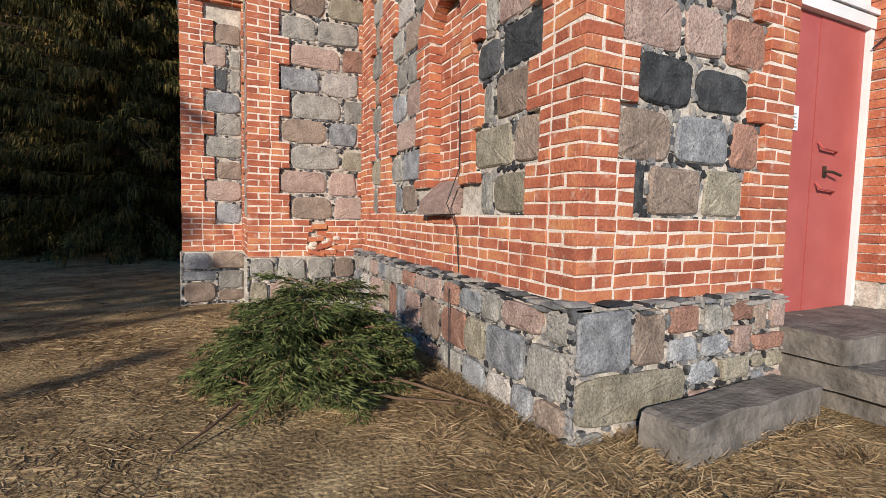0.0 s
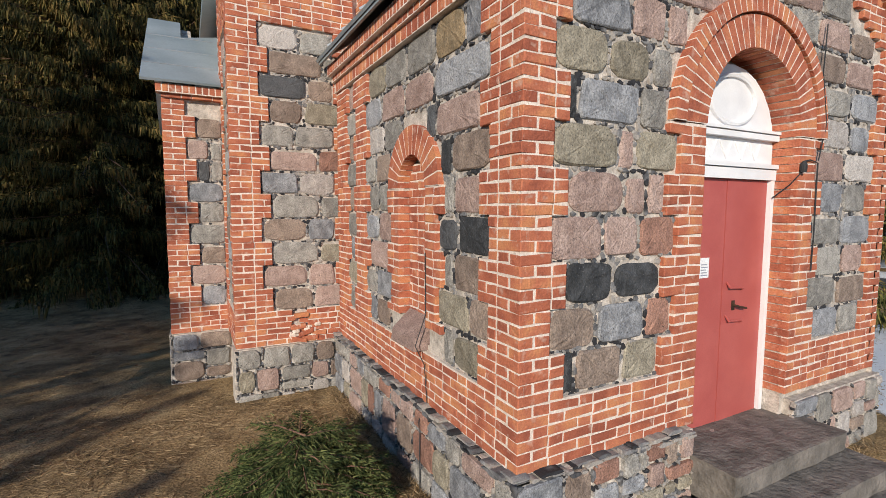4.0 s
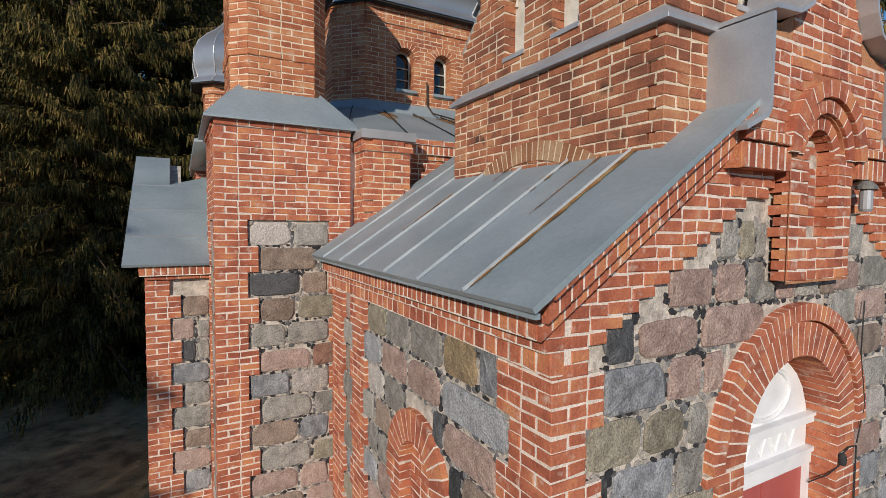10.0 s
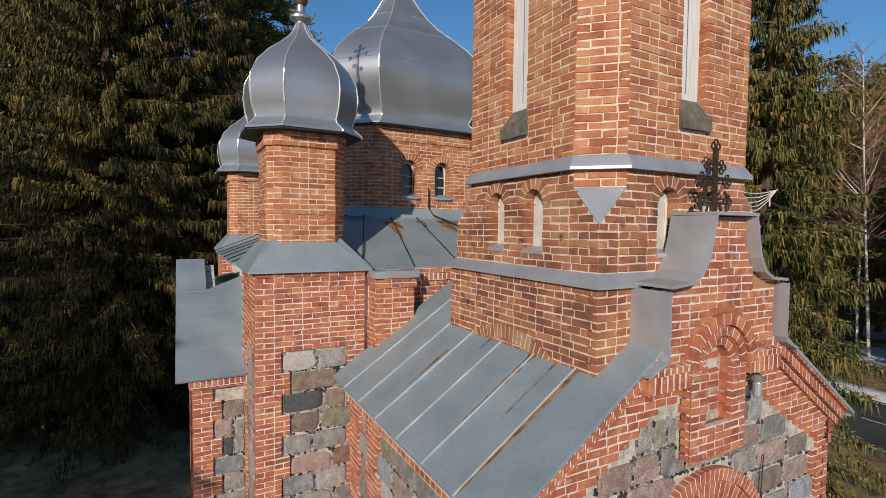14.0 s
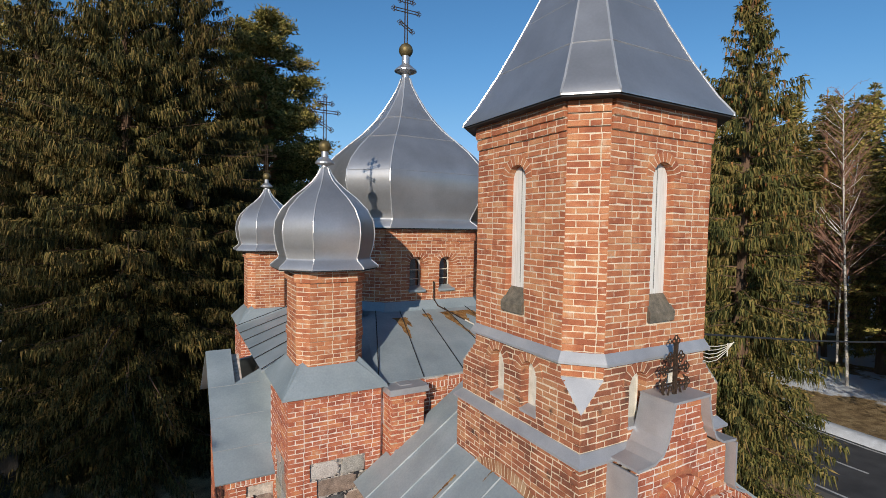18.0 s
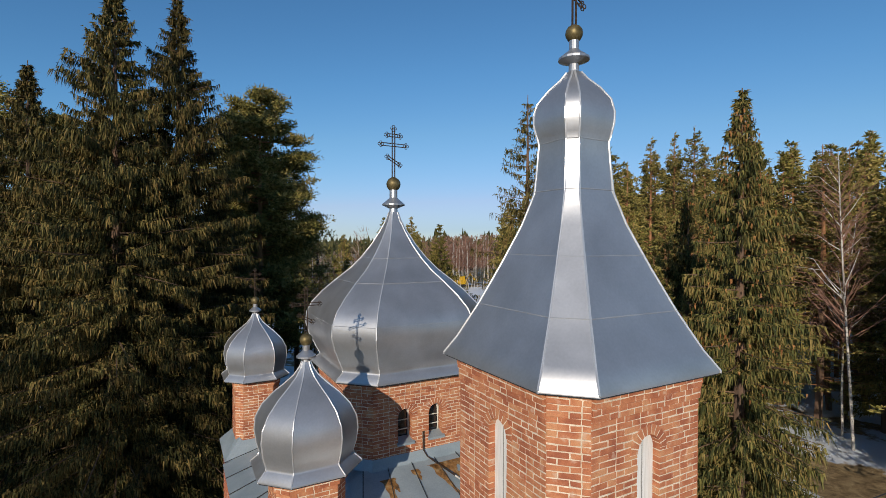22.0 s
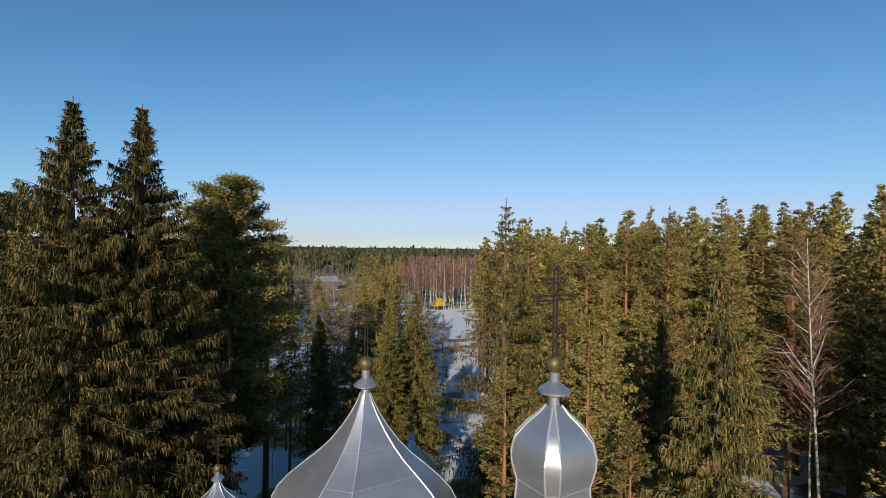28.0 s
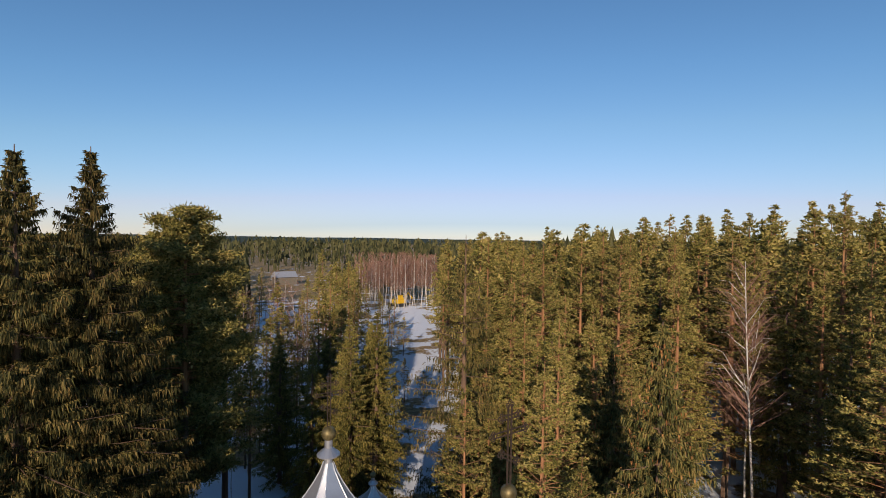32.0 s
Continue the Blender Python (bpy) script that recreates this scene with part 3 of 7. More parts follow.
def front_spans(z, i, odd):
    r = row_of(z)
    s0, s1 = (0.0 if odd else 0.131), NW - (0.0 if odd else 0.131)
    if z < Z_ROWS - 0.01:
        return [(s0, AX - DOOR_HALF, 0, 0.33), (AX + DOOR_HALF, s1, 0.33, 0)]
    q = left_quoin(r)
    spans = [(s0, q, 0, 0)]
    if z < SPRING - 0.05:
        j = 0.43 if r % 2 == 0 else 0.29
        spans += [(AX - DOOR_HALF - j, AX - DOOR_HALF, 0, 0.33), (AX + DOOR_HALF, AX + DOOR_HALF + j, 0.33, 0)]
    if z > rake_low(q) - COURSE:
        x = max(q, (z - 4.0 + COURSE * 0.5) / 0.56)
        x = round(x / 0.13) * 0.13
        top = 1.54 if z > roof_z(1.2) - 0.3 else 3.0
        lo = max(0.02, (z + COURSE - 4.35) / SLOPE)
        if x > lo:
            spans = [(lo, min(x, AX - 0.45), 0, 0), (max(NW - x, AX + 0.45), NW - lo, 0, 0)]
        if z < 4.35:
            spans = [(s0, min(x, AX - 0.45), 0, 0), (max(NW - x, AX + 0.45), s1, 0, 0)]
        if lo > AX - 0.5:
            spans = []
    if z < rake_low(q) - COURSE:
        spans.append((NW - q, s1, 0, 0))
    return spans


near_corner = lambda a, z: a < 1.5 and z < 3.2
i, z = 0, Z_BAND
while z < 5.6:
    odd = i % 2 == 0
    lay_course(FRONT, front_bricks, z, front_spans(z, i, odd), odd, singles=near_corner)
    i, z = i + 1, z + COURSE

n_in, n_out = 31, 42


def voussoir():
    s = Soup()
    voussoirs.append(s)
    return s


voussoirs = []
arch_ring(FRONT, None, AX, SPRING, DOOR_HALF, DOOR_HALF + 0.265, n_in, -0.33, 0.004, voussoir)
arch_ring(FRONT, None, AX, SPRING, DOOR_HALF + 0.278, RING - 0.02, n_out, -0.1, 0.03, voussoir)
for s in voussoirs:
    part("brick", s, M_BRICK_ONE, entrance_wall)

# fieldstones beside the door, from the bottom row up
left_rows = ["K0.8 W3 O2.6", "W3 B3.4 R2", "K3 K3.2", "P3 P2.2 R2.4", "P3.6 P1.4 P1.2", "O3.4 P1 O2.6", "K0.6 B4 G2", "O3.3 O2.8 G1.6", "B3.8 P2.4 P1.6"]
right_rows = ["B1.3 G1", "G1 W1", "G1.2 P1", "G1 B1", "B1 G1", "P1 L1", "L1 B0.8", "G1 B1", "W1 P1"]
zs, sl, sr = [], [], []
for r in range(9):
    z0 = Z_ROWS + r * ROW
    zs.append((z0, z0 + ROW))
    q = left_quoin(r)
    j = 0.43 if r % 2 == 0 else 0.29
    edge = DOOR_HALF + j
    if z0 + ROW * 0.5 > SPRING:
        edge = math.sqrt(max(0.02, RING ** 2 - (z0 + 0.1 - SPRING) ** 2)) if z0 < SPRING + RING else 0.1
    sl.append((q, AX - max(edge, 0.35)))
    sr.append((AX + max(edge, 0.35), NW - q))
lay_stones(FRONT, entrance_wall, left_rows, (zs, sl), front_chips)
lay_stones(FRONT, entrance_wall, right_rows, (zs, sr), front_chips)
up_rows, up_z, up_l = ["K0.7 P1.6 P2", "P2 P1.5 G1", "G1.4 O1.3 G1"], [], []
for k, row in enumerate(up_rows):
    z0 = Z_ROWS + 9 * ROW + k * 0.29
    up_z.append((z0, z0 + 0.29))
    up_l.append(((z0 + 0.2 - 4.0) / 0.56 + 0.05, AX - 0.45))
lay_stones(FRONT, entrance_wall, up_rows, (up_z, up_l), front_chips)
lay_stones(FRONT, entrance_wall, ["G1 P1.2 W1", "P1 G1", "W1 G1"], (up_z, [(NW - b, NW - a) for a, b in up_l]), front_chips)
lay_stones(FRONT, entrance_wall, ["G1 P1 G1.2 W1"], ([(4.27, 4.44)], [(AX - 0.6, AX + 0.6)]), front_chips)

# raking cornice of bricks on edge under the roof
for sgn in (1, -1):
    n = 21
    for k in range(n):
        x0 = -0.12 + 1.66 * k / n
        for step, (dd, zz, hh) in enumerate(((0.05, -0.30, 0.075), (0.10, -0.20, 0.12), (0.15, -0.075, 0.06))):
            x1 = x0 + 1.66 / n - 0.014
            a0, a1 = (x0, x1) if sgn > 0 else (NW - x1, NW - x0)
            za, zb = EAVE_Z + SLOPE * (x0 + 0.27) + zz, EAVE_Z + SLOPE * (x1 + 0.27) + zz
            if sgn < 0:
                za, zb = zb, za
            v = [FRONT.p(a, z, d) for d in (-0.05, dd) for a, z in ((a0, za), (a1, zb), (a1, zb + hh), (a0, za + hh))]
            front_bricks.add(v, [(4, 5, 6, 7), (0, 1, 5, 4), (1, 2, 6, 5), (2, 3, 7, 6), (3, 0, 4, 7)])
    for dd, zz, hh in ((0.05, -0.30, 0.088), (0.10, -0.20, 0.125), (0.15, -0.075, 0.06)):
        ends = [(a if sgn > 0 else NW - a, EAVE_Z + SLOPE * (a + 0.27) + zz) for a in (-0.115, 1.53)]
        if sgn < 0:
            ends.reverse()
        (a0, za), (a1, zb) = ends
        joints.add([FRONT.p(a, z, d) for d in (-0.05, dd - 0.002) for a, z in ((a0, za + 0.003), (a1, zb + 0.003), (a1, zb + hh - 0.003), (a0, za + hh - 0.003))], [(4, 5, 6, 7), (0, 1, 5, 4), (1, 2, 6, 5), (2, 3, 7, 6), (3, 0, 4, 7)])
    # short level ledge beside the niche
    for k in range(7):
        a = (1.40 + k * 0.085) if sgn > 0 else (NW - 1.40 - k * 0.085 - 0.074)
        for zz, hh, dd in ((5.20, 0.16, 0.12), (5.37, 0.065, 0.15)):
            front_bricks.add(*brick_shape(FRONT, a, a + 0.069, zz, zz + hh, -0.05, dd))
    for zz, hh, dd in ((5.20, 0.16, 0.12), (5.37, 0.065, 0.15)):
        a = 1.41 if sgn > 0 else NW - 1.41 - 0.57
        bed(FRONT, a, a + 0.57, zz + 0.003, zz + hh, dd - 0.0025, -0.04)

# raised middle of the gable
raised = Face(0, -0.10, 1, 0, 0, -1)
mid = Soup()
outline = [(AX - 0.45, 4.42), (AX + 0.45, 4.42), (AX + 0.45, 5.3), (3.38, 5.3), (3.38, 6.14)]
curve = [(3.12, 6.17), (2.97, 6.25), (2.88, 6.40), (2.83, 6.58), (2.78, 6.82)]
outline += curve + [(2 * AX - a, z) for a, z in reversed(curve)] + [(1.56, 6.14), (1.56, 5.3), (AX - 0.45, 5.3)]
sheet(raised, mid, outline, [[(AX - 0.22, 4.72), (AX + 0.22, 4.72), (AX + 0.22, 5.33)] + [(AX + 0.305 * math.cos(math.pi * k / 12), 5.335 + 0.305 * math.sin(math.pi * k / 12)) for k in range(13)] + [(AX - 0.22, 5.33)]], depth=0.16)
part("gable_top", mid, M_OLD, church)
z, k = 5.46, 0
while z < 6.78:
    half = 0.91 if z < 6.08 else (0.50 if z < 6.25 else (0.42 if z < 6.4 else 0.35))
    hood = 0.56 if z < 5.36 else (math.sqrt(max(0, 0.56 ** 2 - (z - 5.33) ** 2)) if z < 5.87 else 0)
    spans = [(AX - half + 0.01, AX - hood, 0, 0), (AX + hood, AX + half - 0.01, 0, 0)] if hood > 0.05 else [(AX - half + 0.01, AX + half - 0.01, 0, 0)]
    lay_course(raised, front_bricks, z, spans, k % 2 == 0)
    z, k = z + COURSE, k + 1
# niche with nested round arches
for r0, r1, d0, d1, n in ((0.21, 0.31, -0.16, -0.03, 9), (0.32, 0.42, -0.1, 0.02, 11), (0.43, 0.55, -0.1, 0.05, 13)):
    arch_ring(raised, front_bricks, AX, 5.33, r0, r1, n, d0, d1)
z, k = 4.44, 0
while z < 5.52:
    if z < 4.68:
        spans = [(AX - 0.44, AX + 0.44, 0, 0)]
    else:
        spans = [(AX - 0.44, AX - 0.21, 0, 0.15), (AX + 0.21, AX + 0.44, 0.15, 0)] if z < 5.30 else []
        w = 0.205
        lay_course(Face(0, 0.045, 1, 0, 0, -1), front_bricks, z, [(AX - w, AX + w, 0, 0)], k % 2 == 1)
    lay_course(raised, front_bricks, z, spans, k % 2 == 0)
    z, k = z + COURSE, k + 1
flush_joints(entrance_wall)
part("brickwork", front_bricks, M_BRICK, entrance_wall, "orange-red brick quoins, bands and gable", kind="stuff")
part("galleting", front_chips, M_CHIP, entrance_wall, "small dark stone chips in the mortar", kind="stuff")


def flashing(pts, width0, width1, name="flashing", thick=0.03, mat=None):
    """A folded sheet along a line of (x, z) points, from y = width0 to width1."""
    s = Soup()
    rows = []
    for k, (x, z) in enumerate(pts):
        xa, za = pts[max(0, k - 1)]
        xb, zb = pts[min(len(pts) - 1, k + 1)]
        q = math.hypot(xb - xa, zb - za)
        nx, nz = -(zb - za) / q * thick, (xb - xa) / q * thick
        rows.append([(x, width0, z), (x + nx, width0, z + nz), (x + nx, width1, z + nz), (x, width1, z)])
    s.loft(rows)
    part(name, s, mat or M_FLASH, church, "grey sheet-metal flashing")


SHOULDER = [(3.40, 6.165), (3.12, 6.19), (2.97, 6.27), (2.88, 6.42), (2.83, 6.6), (2.78, 6.83)]
flashing([(1.28, 5.40), (1.50, 5.50), (1.535, 5.56), (1.535, 6.14)], -0.22, 0.26)
flashing([(2 * AX - x, z) for x, z in SHOULDER], -0.22, 0.26)
flashing([(2.12, 6.835), (2.82, 6.835)], -0.22, 0.26)
flashing(list(reversed(SHOULDER)), -0.22, 0.26)
flashing([(2 * AX - 1.535, 6.14), (2 * AX - 1.535, 5.56), (2 * AX - 1.50, 5.50), (2 * AX - 1.28, 5.40)], -0.22, 0.26)
gable_cross = Soup()
for sgn in (-1, 1):
    gable_cross.box(AX - 0.05 + sgn * 0.02 - 0.012, AX - 0.05 + sgn * 0.02 + 0.012, -0.012, 0.012, 6.84, 7.5)
for zb, hw in ((7.32, 0.10), (7.18, 0.2), (6.98, 0.22)):
    for o in (-0.022, 0.022):
        gable_cross.tube([(AX - 0.05 - hw, 0, zb + o), (AX - 0.05 + hw, 0, zb + o)], 0.011, 5)
    for sgn in (-1, 1):
        trefoil(gable_cross, AX - 0.05 + sgn * hw, 0, zb, 0.05, 0.012)
trefoil(gable_cross, AX - 0.05, 0, 7.52, 0.05, 0.012)
for sgn in (-1, 1):
    gable_cross.tube([(AX - 0.05 + sgn * (0.02 + 0.2 * t / 6), 0, 6.86 + 0.12 * math.sin(t)) for t in range(7)], 0.014, 5)
    gable_cross.tube([(AX - 0.05 + sgn * 0.2, 0, 6.88), (AX - 0.05 + sgn * 0.24, 0, 7.0), (AX - 0.05 + sgn * 0.16, 0, 7.08)], 0.014, 5)
part("gable_cross", gable_cross, M_IRON, church, "dark wrought-iron cross with scrolls")

# -- side wall --
side_core, side_bricks, side_chips = Soup(), Soup(), Soup()
NY, NH, NSPRING = 1.69, 0.30, 2.68
sheet(SIDE, side_core, [(0, -0.4), (ND, -0.4), (ND, 4.4), (0, 4.4)], [arch_outline(NY, NH + 0.01, 1.25, NSPRING)], d=-0.045, depth=0.14)
far_core = Soup()
sheet(EAST, far_core, [(0, -0.4), (ND, -0.4), (ND, 4.4), (0, 4.4)])
part("far_side_wall", far_core, M_RUBBLE, church)
side_wall = part("side_wall", side_core, M_RUBBLE, church, "side wall of brick and split fieldstone with a blind niche")
single_parent = side_wall
near_side = lambda a, z: a < 2.3 and z < 3.0
i, z = 0, Z_BAND
while z < 4.03:
    odd = i % 2 == 1
    r = row_of(z)
    s0 = 0.0 if odd else 0.131
    if z < Z_ROWS - 0.01:
        spans = [(s0, ND, 0, 0)]
    else:
        q = 0.5 if r % 2 == 0 else 0.37
        far = 2.92 if r % 2 == 0 else 3.05
        far2 = 3.42 if r % 2 == 0 else 3.34
        spans = [(s0, q, 0, 0), (far, far2, 0, 0), (3.68 if r % 2 == 0 else 3.77, ND, 0, 0)]
        if 1.43 < z < NSPRING - 0.03:
            w = 0.30 if r % 2 == 0 else 0.2
            spans += [(NY - NH - w, NY - NH, 0, 0.14), (NY + NH, NY + NH + w, 0.14, 0)]
    lay_course(SIDE, side_bricks, z, spans, odd, singles=near_side)
    if 1.43 < z < NSPRING + 0.2:
        w = NH if z < NSPRING else math.sqrt(max(0.001, NH ** 2 - (z + 0.05 - NSPRING) ** 2))
        lay_course(Face(0.115, 0, 0, 1, -1, 0), side_bricks, z, [(NY - w, NY + w, 0, 0)], odd)
    # right-hand wall, never seen close
    lay_course(EAST, side_bricks, z, [(0 if odd else 0.131, 0.45, 0, 0), (3.6, ND, 0, 0)] if z > Z_ROWS else [(0 if odd else 0.131, ND, 0, 0)], odd)
    i, z = i + 1, z + COURSE
voussoirs = []
arch_ring(SIDE, None, NY, NSPRING, NH, NH + 0.27, 15, -0.13, 0.006, voussoir)
for s in voussoirs:
    part("brick", s, M_BRICK_ONE, side_wall)
# stone sill of the niche
s = Soup()
s.add([SIDE.p(a, z, d) for a, z, d in ((1.41, 1.21, -0.1), (1.97, 1.21, -0.1), (1.96, 1.19, 0.10), (1.43, 1.20, 0.09), (1.41, 1.50, -0.13), (1.97, 1.50, -0.13), (1.95, 1.31, 0.085), (1.44, 1.30, 0.075))],
      [(3, 2, 1, 0), (4, 5, 6, 7), (0, 1, 5, 4), (1, 2, 6, 5), (2, 3, 7, 6), (3, 0, 4, 7)])
part("niche_sill", s, M_STONE["P"], side_wall, "sloping pinkish stone sill")
near_rows = ["O2.4 G1", "W1.2 O2", "W2.4 G1", "K2 K1.4", "P2.2 G1", "W2.6 K0.8", "P3 K0.7", "B2.4 P1.6 P1.6 B1.4", "B0.8 Y1.5 G1.8 G1.6 O1.6"]
zs, sa, sb, sc = [], [], [], []
for r in range(9):
    z0 = Z_ROWS + r * ROW
    zs.append((z0, z0 + ROW if r < 8 else 4.03))
    q = 0.5 if r % 2 == 0 else 0.37
    w = NH + (0.30 if r % 2 == 0 else 0.2)
    if z0 > NSPRING - 0.05:
        w = math.sqrt(max(0.0, 0.58 ** 2 - (z0 + 0.12 - NSPRING) ** 2))
    sa.append((q, NY - w if r < 7 else (2.92 if r % 2 == 0 else 3.05)))
    sb.append((NY + w, 2.92 if r % 2 == 0 else 3.05))
    sc.append((3.42 if r % 2 == 0 else 3.34, 3.68 if r % 2 == 0 else 3.77))
lay_stones(SIDE, side_wall, near_rows, (zs, sa), side_chips)
lay_stones(SIDE, side_wall, ["W2 B1", "B1.5 G1", "P1", "P1 B1", "G1 G1", "W1.4 G1", "G1 L1"], (zs[:7], sb[:7]), side_chips)
lay_stones(SIDE, side_wall, ["G1", "O1", "B1", "G1", "W1", "G1", "W1", "G1", "P1"], (zs, sc), side_chips)
# corbelled cornice under the eave
for k, (z0, h, dd, step, depth) in enumerate(((4.035, 0.12, 0.03, 0.125, 0.109), (4.165, 0.065, 0.07, 0.125, 0.109), (4.24, 0.115, 0.13, 0.083, 0.066))):
    a = -0.02
    while a < ND - step * 0.5:
        side_bricks.add(*brick_shape(SIDE, a, a + depth, z0, z0 + h, -0.06, dd + rnd.uniform(-0.001, 0.002)))
        side_bricks.add(*brick_shape(EAST, a, a + depth, z0, z0 + h, -0.06, dd))
        a += step
    bed(SIDE, -0.015, ND, z0 - 0.008, z0 + h + 0.003, dd - 0.003)
flush_joints(side_wall)
part("brickwork", side_bricks, M_BRICK, side_wall, "orange-red brick strips, band and corbelled cornice", kind="stuff")
part("galleting", side_chips, M_CHIP, side_wall, "small dark stone chips in the mortar", kind="stuff")

# -- plinth of split boulders --
plinth_core, plinth_chips = Soup(), Soup()
plinth_core.box(-0.05, AX - 0.75, -0.05, 0.4, -0.5, 0.715)
for b in ((AX + 0.75, NW + 0.05, -0.05, 0.4, -0.5, 0.66), (-0.05, 0.4, 0.4, ND, -0.5, 0.69)):
    s = Soup()
    s.box(*b)
    part("plinth", s, M_RUBBLE, church)
plinth = part("plinth", plinth_core, M_RUBBLE, church, "foot of the wall in large split granite boulders")
pf, ps = Face(0, -0.05, 1, 0, 0, -1), Face(-0.05, 0, 0, 1, -1, 0)
lay_rubble(pf, plinth, -0.06, 0.62, 0.36, 0.71, "GGBW", plinth_chips, 0.034, 0.6, 0.26)
lay_rubble(pf, plinth, 0.62, AX - 0.75, 0.36, 0.71, "GWBRLGP", plinth_chips, 0.034, 0.36, 0.14)
lay_rubble(pf, plinth, -0.06, 0.80, 0.06, 0.36, "OWO", plinth_chips, 0.036, 0.9, 0.3)
lay_rubble(pf, plinth, 0.80, AX - 0.75, 0.06, 0.36, "GORBP", plinth_chips, 0.034, 0.36, 0.14)
lay_rubble(pf, plinth, -0.06, AX - 0.75, -0.25, 0.06, "PGWP", plinth_chips, 0.04, 0.6, 0.2)
lay_rubble(pf, plinth, AX + 0.75, NW + 0.05, -0.25, 0.66, "GPLBGW", plinth_chips, 0.03, 0.45, 0.18)
lay_rubble(ps, plinth, -0.06, ND, 0.50, 0.69, "GBPGWR", plinth_chips, 0.032, 0.5, 0.15)
lay_rubble(ps, plinth, -0.06, ND, -0.25, 0.50, "PGGWRGBOLP", plinth_chips, 0.034, 0.56, 0.24)
# thin slates bedded between the boulders and the first course of bricks
for fr, end in ((pf, AX - 0.78), (ps, ND)):
    for level in (0.672, 0.70, 0.722):
        a = -0.05
        while a < end:
            w = rnd.uniform(0.05, 0.2)
            if rnd.random() < 0.8:
                h, d1 = rnd.uniform(0.014, 0.03), rnd.uniform(0.012, 0.045)
                z = level + rnd.uniform(-0.008, 0.008)
                ends = ((a, z + rnd.uniform(-0.004, 0.004), z + h * rnd.uniform(0.3, 0.8)), (a + w * 0.3, z - 0.003, z + h), (a + w * 0.75, z, z + h * rnd.uniform(0.7, 1.0)), (a + w, z + 0.004, z + h * rnd.uniform(0.3, 0.8)))
                plinth_chips.loft([[fr.p(x, lo, -0.12), fr.p(x, lo, d1 + rnd.uniform(-0.008, 0.008)), fr.p(x, hi, d1 - 0.006), fr.p(x, hi, -0.12)] for x, lo, hi in ends])
            a += w + rnd.uniform(0.0, 0.03)
part("galleting", plinth_chips, M_CHIP, plinth, kind="stuff")

# -- door --
door = thing("door_1", "closed red-painted double door under a white arched panel", "door", kind="structure")
s = Soup()
s.box(AX - DOOR_HALF + 0.0, AX - 0.004, 0.24, 0.29, 0.50, 2.76)
part("door_leaf", s, M_RED, door, "red-painted boarded leaf")
s = Soup()
s.box(AX + 0.004, AX + DOOR_HALF - 0.06, 0.235, 0.285, 0.50, 2.76)
part("door_leaf", s, M_RED, door, "red-painted boarded leaf")
s = Soup()
s.box(AX + DOOR_HALF - 0.055, AX + DOOR_HALF, 0.20, 0.30, 0.5, 2.8)
part("door_post", s, M_WHITE, door, "white-painted post")
s = Soup()
s.box(AX - DOOR_HALF, AX + DOOR_HALF, 0.19, 0.30, 2.765, 2.86)
s.box(AX - DOOR_HALF, AX + DOOR_HALF, 0.17, 0.30, 2.87, 2.91)
s.box(AX - DOOR_HALF, AX + DOOR_HALF, 0.18, 0.30, 3.13, 3.18)
s.box(AX - DOOR_HALF, AX + DOOR_HALF, 0.165, 0.30, 3.19, 3.215)
part("door_rail", s, M_WHITE, door, "white moulded rails")
s = Soup()
s.loft([[(a, y, z) for a, z in arch_outline(AX, DOOR_HALF - 0.01, 2.86, SPRING - 0.06)] for y in (0.235, 0.3)])
part("door_panel", s, M_WHITE, door, "white arched panel with a raised ring")
s = Soup()
ring = [(AX + 0.33 * math.cos(6.28318 * k / 28), 0.225, 3.46 + 0.21 * math.sin(6.28318 * k / 28)) for k in range(29)]
s.tube(ring, 0.022, 6)
part("ring_moulding", s, M_WHITE, door)
for k in range(5):
    s = Soup()
    a = AX - 0.5 + k * 0.22
    s.tube([(a - 0.09, 0.232, 3.10), (a, 0.226, 2.95), (a + 0.09, 0.232, 3.10)], 0.009, 5)
    part("zigzag", s, M_WHITE, door)
for zz in (1.77, 1.46):
    s = Soup()
    s.tube([(AX + 0.06, 0.232, zz + 0.05), (AX + 0.06, 0.195, zz), (AX + 0.26, 0.195, zz - 0.01), (AX + 0.28, 0.225, zz - 0.03)], 0.010, 6)
    part("hasp", s, M_RED, door, "red-painted iron hasp")
s = Soup()
s.tube([(AX + 0.17, 0.235, 1.60), (AX + 0.18, 0.175, 1.59), (AX + 0.28, 0.17, 1.57)], 0.011, 6)
s.box(AX + 0.15, AX + 0.19, 0.225, 0.237, 1.55, 1.64)
part("door_handle", s, M_IRON, door, "dark iron lever handle")
# notice with unreadable lines
notice = thing("notice", "small white paper notice pinned on the red door", "notice")
s = Soup()
s.box(AX - 0.345, AX - 0.215, 0.232, 0.238, 1.88, 2.06)
part("sheet_of_paper", s, M_PAPER, notice)
for k in range(5):
    s = Soup()
    s.box(AX - 0.328, AX - 0.235 - 0.01 * (k % 3), 0.2295, 0.2315, 1.90 + k * 0.024, 1.908 + k * 0.024)
    part("printed_line", s, M_INK, notice)

